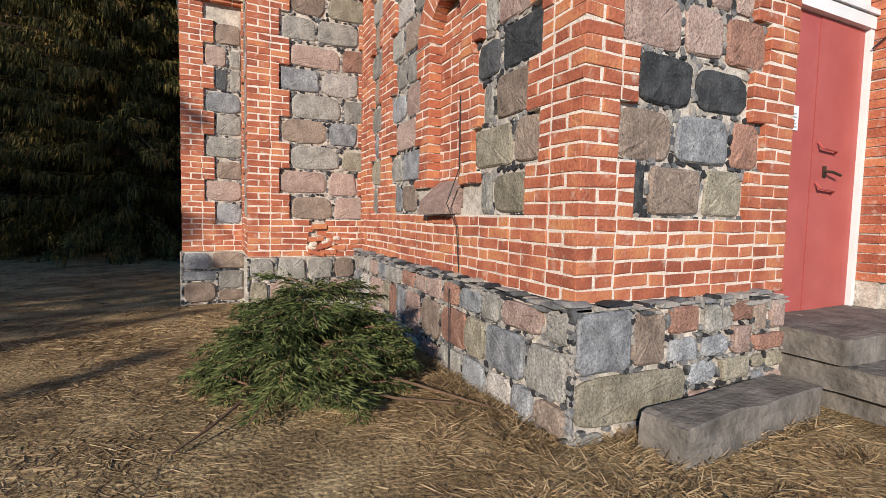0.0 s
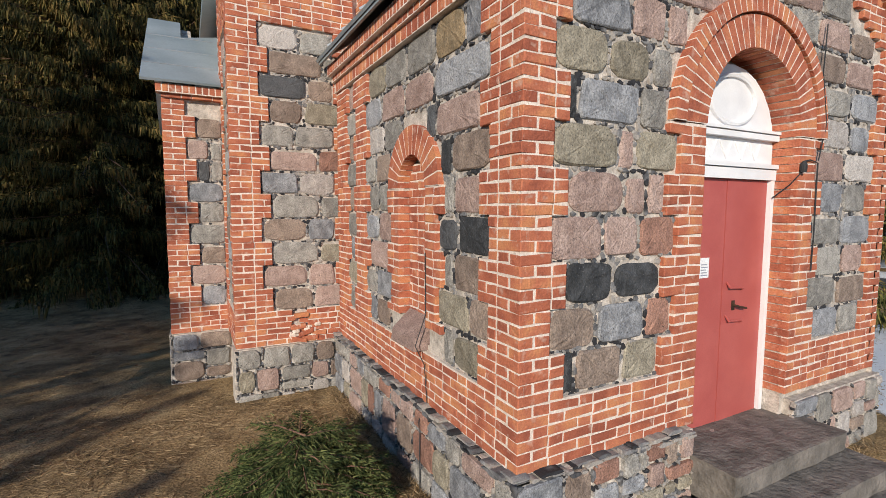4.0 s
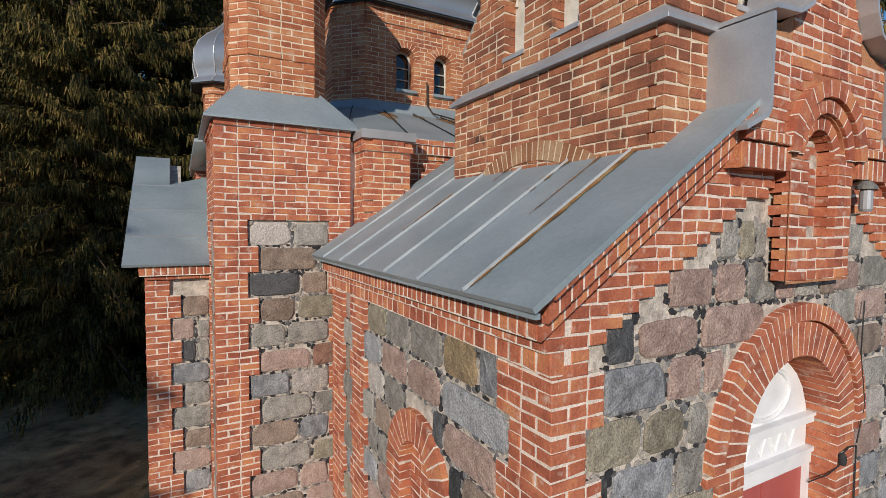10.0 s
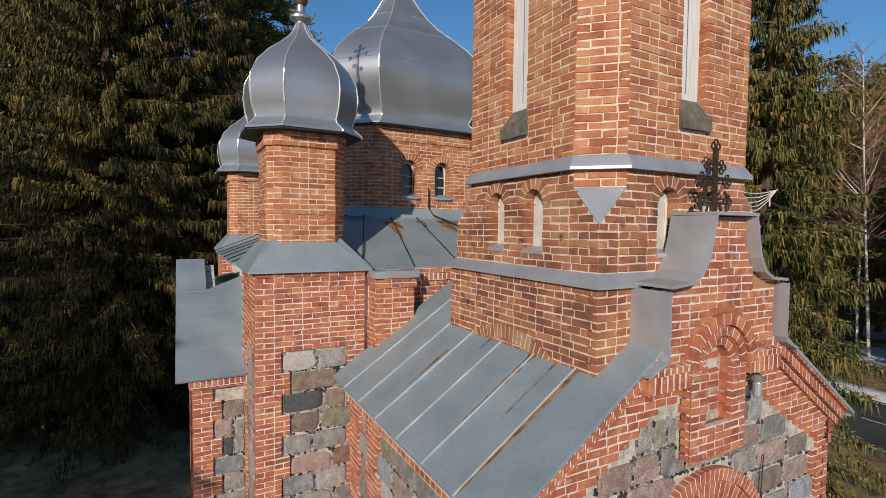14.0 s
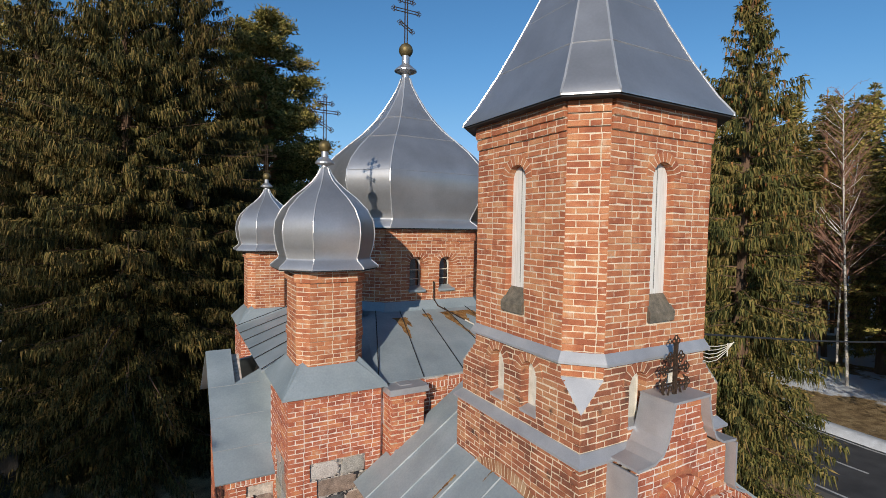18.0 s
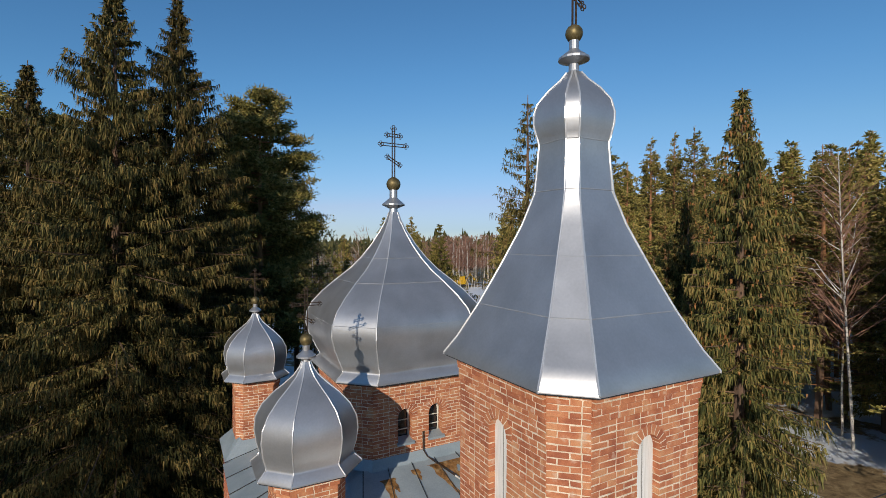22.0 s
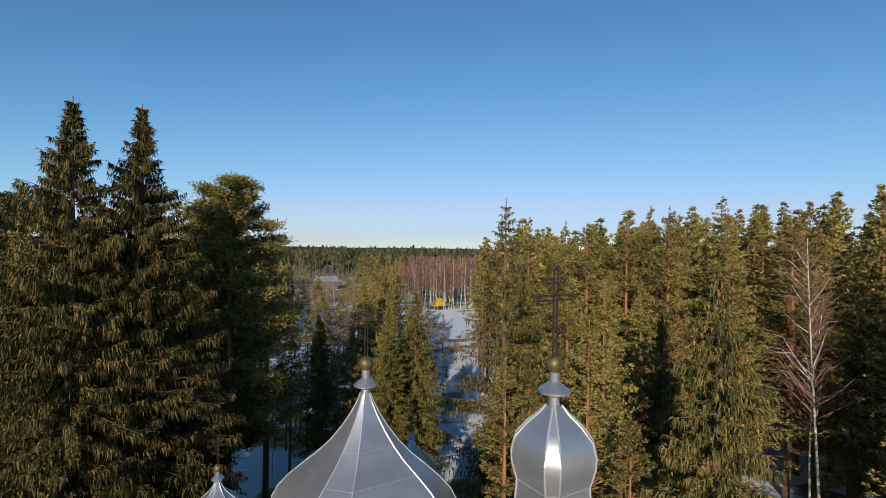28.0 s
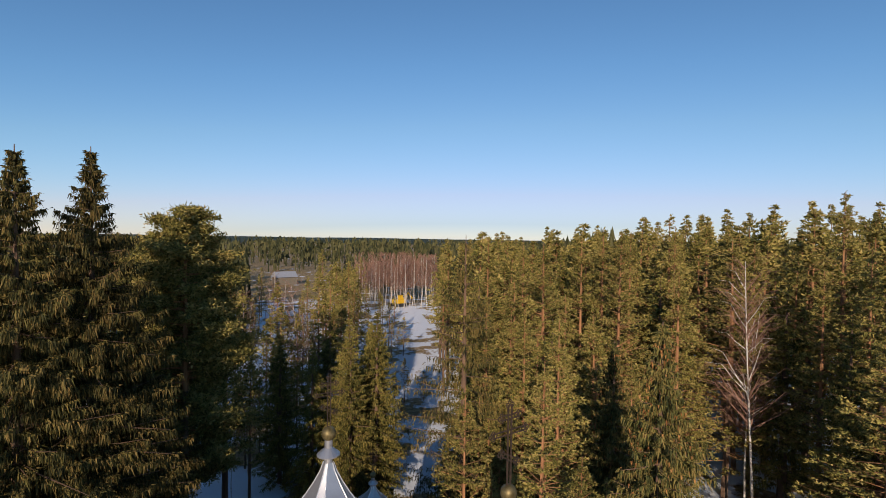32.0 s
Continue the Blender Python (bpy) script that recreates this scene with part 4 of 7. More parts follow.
# -- porch roof --
def roof_sheet(name, corners, mat=M_ZINC, thick=0.035, label="grey-blue sheet-metal roof", seams=0, parent=church, seam_mat=M_ROOFSEAM):
    """A sloping sheet from four corners (eave left, eave right, ridge right, ridge left), with standing seams."""
    c = [Vector(p) for p in corners]
    nrm = (c[1] - c[0]).cross(c[3] - c[0]).normalized()
    if nrm.z < 0:
        nrm = -nrm
    s = Soup()
    n, m = 14, 5
    top = []
    for j in range(m + 1):
        for i in range(n + 1):
            p = c[0].lerp(c[1], i / n).lerp(c[3].lerp(c[2], i / n), j / m)
            wob = 0.006 * noise.noise(p * 1.7)
            top.append(p + nrm * wob)
    k = len(top)
    s.v = [tuple(p) for p in top] + [tuple(p - nrm * thick) for p in top]
    for j in range(m):
        for i in range(n):
            a = j * (n + 1) + i
            s.f.append((a, a + 1, a + n + 2, a + n + 1))
            s.f.append((k + a, k + a + n + 1, k + a + n + 2, k + a + 1))
    rim = [i for i in range(n + 1)] + [j * (n + 1) + n for j in range(1, m + 1)] + [m * (n + 1) + i for i in range(n - 1, -1, -1)] + [j * (n + 1) for j in range(m - 1, 0, -1)]
    for a, b in zip(rim, rim[1:] + rim[:1]):
        s.f.append((a, k + a, k + b, b))
    ob = part(name, s, mat, parent, label)
    bm = bmesh.new()
    bm.from_mesh(ob.data)
    bmesh.ops.recalc_face_normals(bm, faces=bm.faces)
    bm.to_mesh(ob.data)
    bm.free()
    for q in range(1, seams + 1):
        t = q / (seams + 1)
        a, b = c[0].lerp(c[1], t) + nrm * 0.004, c[3].lerp(c[2], t) + nrm * 0.004
        side = (c[1] - c[0]).normalized() * 0.006
        e = Soup()
        e.loft([[p - side, p + side, p + side * 0.6 + nrm * 0.022, p - side * 0.6 + nrm * 0.022] for p in (a, b)])
        part("standing_seam", e, seam_mat, ob)
    return ob


ridge_z = roof_z(AX)
for m in (1, -1):
    fx = lambda x: x if m > 0 else 2 * AX - x
    roof_sheet("roof", [(fx(-0.27), -0.16, EAVE_Z), (fx(-0.27), ND, EAVE_Z), (fx(1.5), ND, roof_z(1.5)), (fx(1.5), -0.16, roof_z(1.5))], seams=6)
    roof_sheet("roof", [(fx(1.5), 0.2, roof_z(1.5)), (fx(1.5), ND, roof_z(1.5)), (AX, ND, ridge_z), (AX, 0.2, ridge_z)])
for x in (-0.235, NW + 0.2):
    s = Soup()
    s.box(x, x + 0.03, -0.14, ND, EAVE_Z - 0.06, EAVE_Z - 0.03)
    part("eave_board", s, M_ZINC, church)

M_RUST = material("rust_stain", [(0.085, 0.05, 0.025), (0.27, 0.13, 0.04), (0.34, 0.24, 0.12)], 9, 0.8, 0.1, 40, fine=0.3)


def streak(x0, x1, y, width, dy=0.0):
    """A rust run down the porch roof."""
    s = Soup()
    rows = []
    for k in range(31):
        u = k / 30
        x = x0 + (x1 - x0) * u
        w = width * (1 - 0.75 * u) * rnd.uniform(0.35, 1.3)
        yy = y + dy * u
        rows.append([(x, yy - w / 2, roof_z(x) + 0.012), (x, yy + w / 2, roof_z(x) + 0.012)])
    s.loft(rows, closed=False, cap0=False, cap1=False)
    part("rust_run", s, M_RUST, church, "brown rust run on the roof sheet")


streak(1.45, -0.24, 0.42, 0.09, 0.02)
streak(1.48, 0.2, 1.08, 0.13, 0.02)
streak(0.75, 0.2, 2.4, 0.05, 0.0)
streak(1.4, 0.4, 0.72, 0.04, 0.0)
streak(1.4, 0.9, 1.9, 0.05, 0.0)

# -- tower --
TX, TY, TR, TE = 2.43, 1.56, 1.30, 0.95
tower_core, tower_bricks, shaft_bricks = Soup(), Soup(), Soup()
BASE = 1.36
tower_core.box(TX - BASE + 0.03, TX + BASE - 0.03, TY - BASE + 0.03, TY + BASE - 0.03, 4.6, 6.2)
tower = part("tower_base", tower_core, M_MORTAR, church, "square brick foot of the bell tower")


def square_faces(cx, cy, r):
    return [Face(cx - r, cy - r, 1, 0, 0, -1), Face(cx + r, cy - r, 0, 1, 1, 0), Face(cx + r, cy + r, -1, 0, 0, 1), Face(cx - r, cy + r, 0, -1, -1, 0)]


for q, fr in enumerate(square_faces(TX, TY, BASE)):
    i, z = 0, 4.9
    while z < 6.14:
        odd = (i + q) % 2 == 0
        spans = [(0 if odd else 0.131, 2 * BASE - (0 if odd else 0.131), 0, 0)]
        lay_course(fr, tower_bricks, z, spans, odd)
        i, z = i + 1, z + COURSE
# flat relieving arch seen over the porch roof
fr = square_faces(TX, TY, BASE)[3]
relief = Soup()
arch_ring(fr, relief, BASE, 4.0, 1.39, 1.56, 25, -0.1, 0.009, None, radians(53), radians(127))
M_TAN = material("limewashed_brick", [(0.27, 0.12, 0.062), (0.36, 0.18, 0.095), (0.42, 0.27, 0.16)], 4, 0.9, 0.35, 50, vary=0.2, by="island", fine=0.25)
part("relieving_arch", relief, M_TAN, tower, "flat arch of tan mortar-stained bricks", kind="stuff")


def skirt(cx, cy, ring0, z0, ring1, z1, name, label, cap=True, mat=None, thick=0.03):
    s = Soup()
    s.loft([[(x, y, z0 - thick) for x, y in ring0], [(x, y, z0) for x, y in ring0], [(x, y, z1) for x, y in ring1]])
    return part(name, s, mat or M_FLASH, church, label)


sq = lambda r: octagon(TX, TY, r, r - 0.001)
skirt(TX, TY, sq(BASE + 0.05), 6.17, sq(TR + 0.01), 6.27, "string_course", "grey sheet-metal skirt round the tower")
skirt(TX, TY, octagon(TX, TY, TR + 0.075, TE + 0.03), 7.29, octagon(TX, TY, TR + 0.005, TE), 7.40, "string_course", "grey sheet-metal skirt round the tower")
# shaft, eight-sided from 7.07 m up, with its windows
tower_faces = []
shaft = Soup()
corners = octagon(TX, TY, TR, TE)
LOW_WIN = [(-0.35, 0.155, 6.44, 6.96), (0.35, 0.155, 6.44, 6.96)]
for q in range(4):
    f = square_faces(TX, TY, TR)[q]
    holes = [arch_outline(TR + a, h + 0.01, z0, zs_, 8) for a, h, z0, zs_ in LOW_WIN] + [arch_outline(TR, 0.21, 7.87, 9.52, 10)]
    poly = [(0, 6.2), (2 * TR, 6.2), (2 * TR, 6.74), (TR + TE, 7.06), (TR + TE, 10.5), (TR - TE, 10.5), (TR - TE, 7.06), (0, 6.74)]
    sheet(f, shaft, poly, holes, depth=0.24)
    tower_faces.append(f)
for q in range(4):
    (xa, ya), (xb, yb) = corners[2 * q - 1], corners[(2 * q) % 8]
    L = math.hypot(xb - xa, yb - ya)
    ux, uy = (xb - xa) / L, (yb - ya) / L
    f = Face(xa, ya, ux, uy, uy, -ux)
    sheet(f, shaft, [(0, 6.9), (L, 6.9), (L, 10.5), (0, 10.5)])
    i, z = 0, 7.10
    while z < 10.42:
        proud = 0.0 if z < 10.02 else (0.03 if z < 10.18 else 0.055)
        lay_course(f, shaft_bricks, z, [(0.002, L - 0.002, 0, 0)], i % 2 == 0, proud=proud)
        i, z = i + 1, z + COURSE
part("tower_shaft", shaft, M_MORTAR_OLD, church, "eight-sided brick shaft of the bell tower")
for q, f in enumerate(tower_faces):
    i, z = 0, 6.282
    while z < 10.42:
        odd = (i + q) % 2 == 0
        lo = 0.0 if z < 6.70 else min(TR - TE, (TR - TE) * (z - 6.66) / 0.40)
        start = lo + (0.131 if (not odd and z < 6.70) else 0.0)
        end = 2 * TR - lo - (0.131 if (not odd and z < 6.70) else 0.0)
        cuts = []
        for a, h, z0, zs_ in LOW_WIN:
            if z0 - COURSE < z < zs_ + h + 0.12:
                w = h if z < zs_ - 0.03 else math.sqrt(max(0.0, (h + 0.10) ** 2 - (z + 0.04 - zs_) ** 2))
                cuts.append((TR + a - w, TR + a + w))
        if 7.66 < z < 9.86:
            w = 0.20 if 7.82 < z < 9.48 else (math.sqrt(max(0.0, 0.30 ** 2 - (z + 0.04 - 9.52) ** 2)) if z >= 9.48 else 0.235)
            cuts.append((TR - w, TR + w))
        spans, a = [], start
        for c0, c1 in sorted(cuts):
            if c1 - c0 > 0.03:
                spans.append((a, c0, 0 if a == start else 0.23, 0.23))
                a = c1
        spans.append((a, end, 0 if a == start else 0.23, 0))
        proud = 0.0 if z < 10.02 else (0.03 if z < 10.18 else 0.055)
        lay_course(f, tower_bricks if z < 7.3 else shaft_bricks, z, spans, odd, proud=proud)
        i, z = i + 1, z + COURSE
    for a, h, z0, zs_ in LOW_WIN:
        arch_ring(f, tower_bricks, TR + a, zs_, h, h + 0.125, 9, -0.22, 0.012)
    arch_ring(f, shaft_bricks, TR, 9.52, 0.20, 0.325, 11, -0.22, 0.006)
flush_joints(tower, M_MORTAR_OLD)
part("brickwork", tower_bricks, M_OLD, tower, "weathered red brick courses", kind="stuff")
part("brickwork", shaft_bricks, M_BRICK_TOP, tower, "orange-red brick courses", kind="stuff")
for q, f in enumerate(tower_faces):
    for a, h, z0, zs_ in LOW_WIN:
        win = Soup()
        win.loft([[f.p(x, z, d) for x, z in arch_outline(TR + a, h, z0, zs_, 8)] for d in (-0.235, -0.13)])
        w = part("window", win, M_OLDWHITE, church, "small arched window boarded in pale weathered wood")
        s = Soup()
        s.tube([f.p(x, z, -0.125) for x, z in arch_outline(TR + a, h - 0.03, z0, zs_, 8)], 0.022, 5)
        part("window_frame", s, M_OLDWHITE, w)
        s = Soup()
        s.loft([[f.p(TR + a + sx * (h + 0.01), z, d) for sx, z in ((-1, z0 - 0.03), (1, z0 - 0.03), (1, z0 + 0.01 + 0.06 * (d < 0)), (-1, z0 + 0.01 + 0.06 * (d < 0)))] for d in (-0.2, 0.015)])
        part("window_sill", s, M_FLASH, w)
    win = Soup()
    win.loft([[f.p(x, z, d) for x, z in arch_outline(TR, 0.20, 7.92, 9.52, 10)] for d in (-0.235, -0.10)])
    w = part("shutter", win, M_SHUTTER, church, "tall narrow shutter of white-painted boards")
    s = Soup()
    s.tube([f.p(TR, 8.12, -0.1), f.p(TR, 9.68, -0.1)], 0.006, 4)
    part("board_joint", s, M_GREYBASE, w)
    s = Soup()
    s.add([f.p(TR + a, z, d) for a, z, d in ((-0.20, 7.72, -0.1), (0.20, 7.72, -0.1), (0.235, 7.72, 0.05), (-0.235, 7.72, 0.05), (-0.18, 8.18, -0.19), (0.18, 8.18, -0.19), (0.235, 7.84, 0.055), (-0.235, 7.84, 0.055))],
          flip(f, [(0, 1, 2, 3), (7, 6, 5, 4), (4, 5, 1, 0), (5, 6, 2, 1), (6, 7, 3, 2), (7, 4, 0, 3)]))
    part("stone_sill", s, M_SLATE, w, "mossy sloping stone sill")
# metal broaches on the corners
for q in range(4):
    (xa, ya), (xb, yb) = corners[2 * q - 1], corners[(2 * q) % 8]
    cx = TX + TR * (1 if xa + xb > 2 * TX else -1)
    cy = TY + TR * (1 if ya + yb > 2 * TY else -1)
    s = Soup()
    o = Vector(((xa + xb) / 2 - TX, (ya + yb) / 2 - TY, 0)).normalized() * 0.012
    tri_ = [Vector((xa, ya, 7.09)) + o, Vector((xb, yb, 7.09)) + o, Vector((cx, cy, 6.73)) + o]
    s.loft([[p - o * 2 for p in tri_], tri_])
    part("broach", s, M_FLASH, church, "triangular sheet-metal corner piece")
spire = onion("spire", TX, TY, [(1.52, 10.38), (1.52, 10.41), (1.36, 10.65), (1.10, 11.14), (0.84, 11.70), (0.59, 12.28), (0.45, 12.72), (0.42, 13.05), (0.395, 13.42), (0.42, 13.52), (0.455, 13.68), (0.46, 13.83), (0.42, 14.01), (0.30, 14.19), (0.16, 14.34), (0.085, 14.45)], 0.70, church, "tall eight-sided silver sheet-metal spire with a small bulb", 0.014)
finial(TX, TY, 14.64, 0.22, 15.0, 0.125, 16.37, spire, 0.32)
# sheet closing the spire eave, its near-black colour standing in for shade
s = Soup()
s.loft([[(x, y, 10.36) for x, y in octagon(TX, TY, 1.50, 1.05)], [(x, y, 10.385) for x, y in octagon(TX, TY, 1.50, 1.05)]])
part("spire_soffit", s, M_NEARBLACK, church)
# horizontal sheet joints on the spire
for r, zj in ((1.10, 11.14), (0.765, 11.86), (0.447, 12.75), (0.396, 13.43)):
    s = Soup()
    pts = [(x, y, zj) for x, y in octagon(TX, TY, r + 0.004, (r + 0.004) * 0.70)]
    s.tube(pts + pts[:1], 0.006, 4)
    part("sheet_joint", s, M_FLASH, spire)

# ---- main body: corner blocks, arms, central drum and domes ----
DX, DY = 2.50, 8.3
body_core = Soup()
body_core.box(-1.1, 2 * DX + 1.1, 4.65, 11.95, -0.4, 5.92)
body_core.box(0.2, 2 * DX - 0.2, 4.35, 12.1, 0.4, 5.94)
body = part("nave_wall", body_core, M_MORTAR, church, "walls of the central nave")
body_bricks = Soup()
# corbelled cornice of the south arm above the porch roof
arm = Face(0.9, 4.34, 1, 0, 0, -1)
z, i = 4.6, 0
while z < 5.75:
    lay_course(arm, body_bricks, z, [(0, 3.2, 0, 0)], i % 2 == 0)
    z, i = z + COURSE, i + 1
for z0, h, dd, step, w in ((5.74, 0.065, 0.03, 0.13, 0.118), (5.81, 0.12, 0.08, 0.085, 0.068), (5.94, 0.065, 0.11, 0.25, 0.238)):
    a = 0.0
    while a < 3.2:
        body_bricks.add(*brick_shape(arm, a, a + w, z0, z0 + h, -0.08, dd))
        a += step
    bed(arm, 0, 3.2, z0 - 0.004, z0 + h + 0.002, dd - 0.0025)
part("brickwork", body_bricks, M_BRICK, body, kind="stuff")
flush_joints(body)

BX0, BX1, BY0, BY1, BZ = -1.35, 0.27, 4.25, 5.89, 6.04


def corner_block(x0, y0, near):
    """A square corner block with quoins, fieldstone below and brick above."""
    x1, y1 = x0 + BX1 - BX0, y0 + BY1 - BY0
    core, bricks, chips = Soup(), Soup(), Soup()
    core.box(x0 + 0.045, x1 - 0.045, y0 + 0.045, y1 - 0.045, -0.4, BZ)
    wall = part("corner_block", core, M_RUBBLE, church, "square corner block of brick and fieldstone")
    w = x1 - x0
    faces = [Face(x0, y0, 1, 0, 0, -1), Face(x0, y1, 0, -1, -1, 0)]
    for q, fr in enumerate(faces):
        w = (x1 - x0) if q == 0 else (y1 - y0)
        i, z = 0, 0.64
        while z < BZ - 0.02:
            odd = (i + q) % 2 == 0
            r = int((z - 1.1) // ROW)
            lo, hi = (0.0 if odd else 0.131), w - (0.131 if not odd and q == 1 else 0.0)
            proud = 0.0 if z < 5.89 else 0.025
            if z < 1.1 or z > 4.82 or (q == 1 and not near):
                spans = [(lo, hi, 0, 0)]
            else:
                a = 0.48 if r % 2 == 0 else 0.36
                spans = [(lo, a, 0, 0), (w - (0.28 if r % 2 == 1 else 0.16), hi, 0, 0)]
            if near and q == 0 and 0.7 < z < 1.05:
                # bricks fallen out along a widening crack
                c0 = 0.76 - 0.22 * (1.05 - z) + 0.035 * math.sin(z * 47)
                c1 = 0.88 + 0.5 * (1.05 - z) + 0.04 * math.sin(z * 61 + 1)
                spans = [(lo, c0, 0, 0), (c1, hi, 0, 0)]
            lay_course(fr, bricks, z, spans, odd, proud=proud)
            i, z = i + 1, z + COURSE
    if near:
        for a, z, tilt, d in ((0.74, 0.985, 0.08, 0.012), (0.82, 0.90, -0.16, -0.03), (0.70, 0.83, 0.10, 0.02), (0.93, 0.82, -0.06, 0.0), (0.80, 0.745, 0.28, 0.03), (0.68, 0.74, 0.16, -0.02), (0.98, 0.72, -0.1, 0.015), (0.86, 0.665, 0.05, 0.02), (0.70, 0.655, -0.22, 0.035)):
            k = len(bricks.v)
            bricks.add(*brick_shape(faces[0], a, a + 0.2, z, z + 0.062, -0.09, d))
            for n in range(k, len(bricks.v)):
                x, y, w_ = bricks.v[n]
                bricks.v[n] = (x, y, w_ + (x - x0 - a - 0.1) * tilt)
    flush_joints(wall)
    part("brickwork", bricks, M_BRICK, wall, kind="stuff")
    w = x1 - x0
    if near:
        rows = ["W3 P2.4", "P3 P2", "G2.6 O1.4", "W3 B2", "G2.4 G1.2", "B2.6 L2.6", "P3 R1.6", "G2.2 G2.6", "W2 O2.4", "K2.8 W1.6", "W3.2 G1.2", "L2.5 G2.2", "G3 G2"]
        zs = [(1.1 + ROW * k, 1.1 + ROW * (k + 1) if k < 12 else 4.97) for k in range(13)]
        sp = [(0.48 if k % 2 == 0 else 0.36, w - (0.28 if k % 2 == 1 else 0.16)) for k in range(13)]
        zs = [(a, b) for a, b in zs if a < 4.8]
        lay_stones(faces[0], wall, rows[:len(zs)], (zs, sp[:len(zs)]), chips)
        lay_stones(faces[1], wall, ["G1 W1", "P1 G1", "B1 G1", "W1 P1", "G1 O1", "P1 G1", "G1 B1", "W1 G1", "G1 P1", "O1 G1", "G1 W1", "P1 G1"], (zs, sp[:len(zs)]), chips)
        base = Soup()
        base.box(x0 - 0.03, x1, y0 - 0.035, y0 + 0.3, -0.4, 0.635)
        part("block_foot", base, M_RUBBLE, wall)
        foot = Face(x0, y0 - 0.04, 1, 0, 0, -1)
        lay_rubble(foot, wall, 0, w, 0.36, 0.64, "OGGW", chips, 0.034, 0.62, 0.2)
        lay_rubble(foot, wall, 0, w, -0.3, 0.36, "GWLGOP", chips, 0.034, 0.42, 0.16)
        # loose mortar lumps in the hole
        lumps = Soup()
        for k in range(16):
            a, z, r = rnd.uniform(0.66, 1.02), rnd.uniform(0.63, 0.86), rnd.uniform(0.018, 0.045)
            lumps.add(*stone_shape(faces[0], a, a + r * 2.2, z, z + r * 1.4, rnd.uniform(-0.01, 0.03)))
        part("broken_mortar", lumps, M_MORTAR, wall, "pale broken lime mortar", kind="stuff")
        part("galleting", chips, M_CHIP, wall, kind="stuff")
    w = x1 - x0
    # bell-cast pyramid roof with little gables at the corners
    cx, cy = (x0 + x1) / 2, (y0 + y1) / 2
    s = Soup()
    e = w / 2 + 0.10
    s.loft([[(x, y, BZ - 0.03) for x, y in octagon(cx, cy, e, e - 0.01)], [(x, y, BZ) for x, y in octagon(cx, cy, e, e - 0.01)], [(x, y, BZ + 0.40) for x, y in octagon(cx, cy, 0.60, 0.42)]])
    pr = part("pyramid_roof", s, M_ZINC, church, "bell-cast grey sheet-metal roof round the turret")
    for sx in (-1, 1):
        for sy in (-1, 1):
            g = Soup()
            o = Vector((cx + sx * e, cy + sy * e, BZ + 0.005))
            pk = Vector((cx + sx * 0.50, cy + sy * 0.50, BZ + 0.47))
            pa, pb = Vector((cx + sx * 0.66, cy + sy * 0.36, BZ + 0.32)), Vector((cx + sx * 0.36, cy + sy * 0.66, BZ + 0.32))
            g.add([o, pk, pa, pb, pk - Vector((sx * 0.03, sy * 0.03, 0.3))], [(0, 1, 2), (0, 3, 1), (1, 4, 2), (1, 3, 4)])
            part("corner_gable", g, M_ZINC, pr)
    # turret
    TRr, TEe = 0.59, 0.40
    c, b = Soup(), Soup()
    c.loft([[(x, y, z) for x, y in octagon(cx, cy, TRr - 0.008, TEe - 0.004)] for z in (BZ + 0.2, 8.15)])
    t = part("turret", c, M_MORTAR, church, "eight-sided brick turret")
    oc = octagon(cx, cy, TRr, TEe)
    for q in range(8):
        (xa, ya), (xb, yb) = oc[q - 1], oc[q]
        L = math.hypot(xb - xa, yb - ya)
        f = Face(xa, ya, (xb - xa) / L, (yb - ya) / L, (yb - ya) / L, -(xb - xa) / L)
        i, z = 0, BZ + 0.36
        while z < 8.11:
            proud = 0.0 if z < 7.85 else 0.04
            if 6.85 < z < 6.95 and near:
                proud = 0.015
            lay_course(f, b, z, [(-proud * 0.4, L + proud * 0.4, 0, 0)], (i + q) % 2 == 0, proud=proud)
            i, z = i + 1, z + COURSE
    flush_joints(t, M_MORTAR_OLD)
    part("brickwork", b, M_BRICK_TOP, t, kind="stuff")
    dome = onion("dome", cx, cy, [(0.88, 8.11), (0.88, 8.14), (0.76, 8.25), (0.74, 8.30), (0.79, 8.48), (0.82, 8.72), (0.80, 8.93), (0.70, 9.15), (0.52, 9.36), (0.34, 9.52), (0.20, 9.66), (0.11, 9.80), (0.07, 9.91)], 0.5, church, "small silver sheet-metal onion dome", 0.012)
    finial(cx, cy, 10.0, 0.17, 10.29, 0.115, 11.24, dome, 0.24)
    # underside of the small dome's eave, coloured near-black as painted shade
    s = Soup()
    s.loft([[(x, y, z) for x, y in octagon(cx, cy, 0.86, 0.43)] for z in (8.085, 8.11)])
    part("dome_soffit", s, M_NEARBLACK, church)


corner_block(BX0, BY0, True)
corner_block(BX0, 2 * DY - BY1, False)
corner_block(2 * DX - BX1, BY0, False)
corner_block(2 * DX - BX1, 2 * DY - BY1, False)

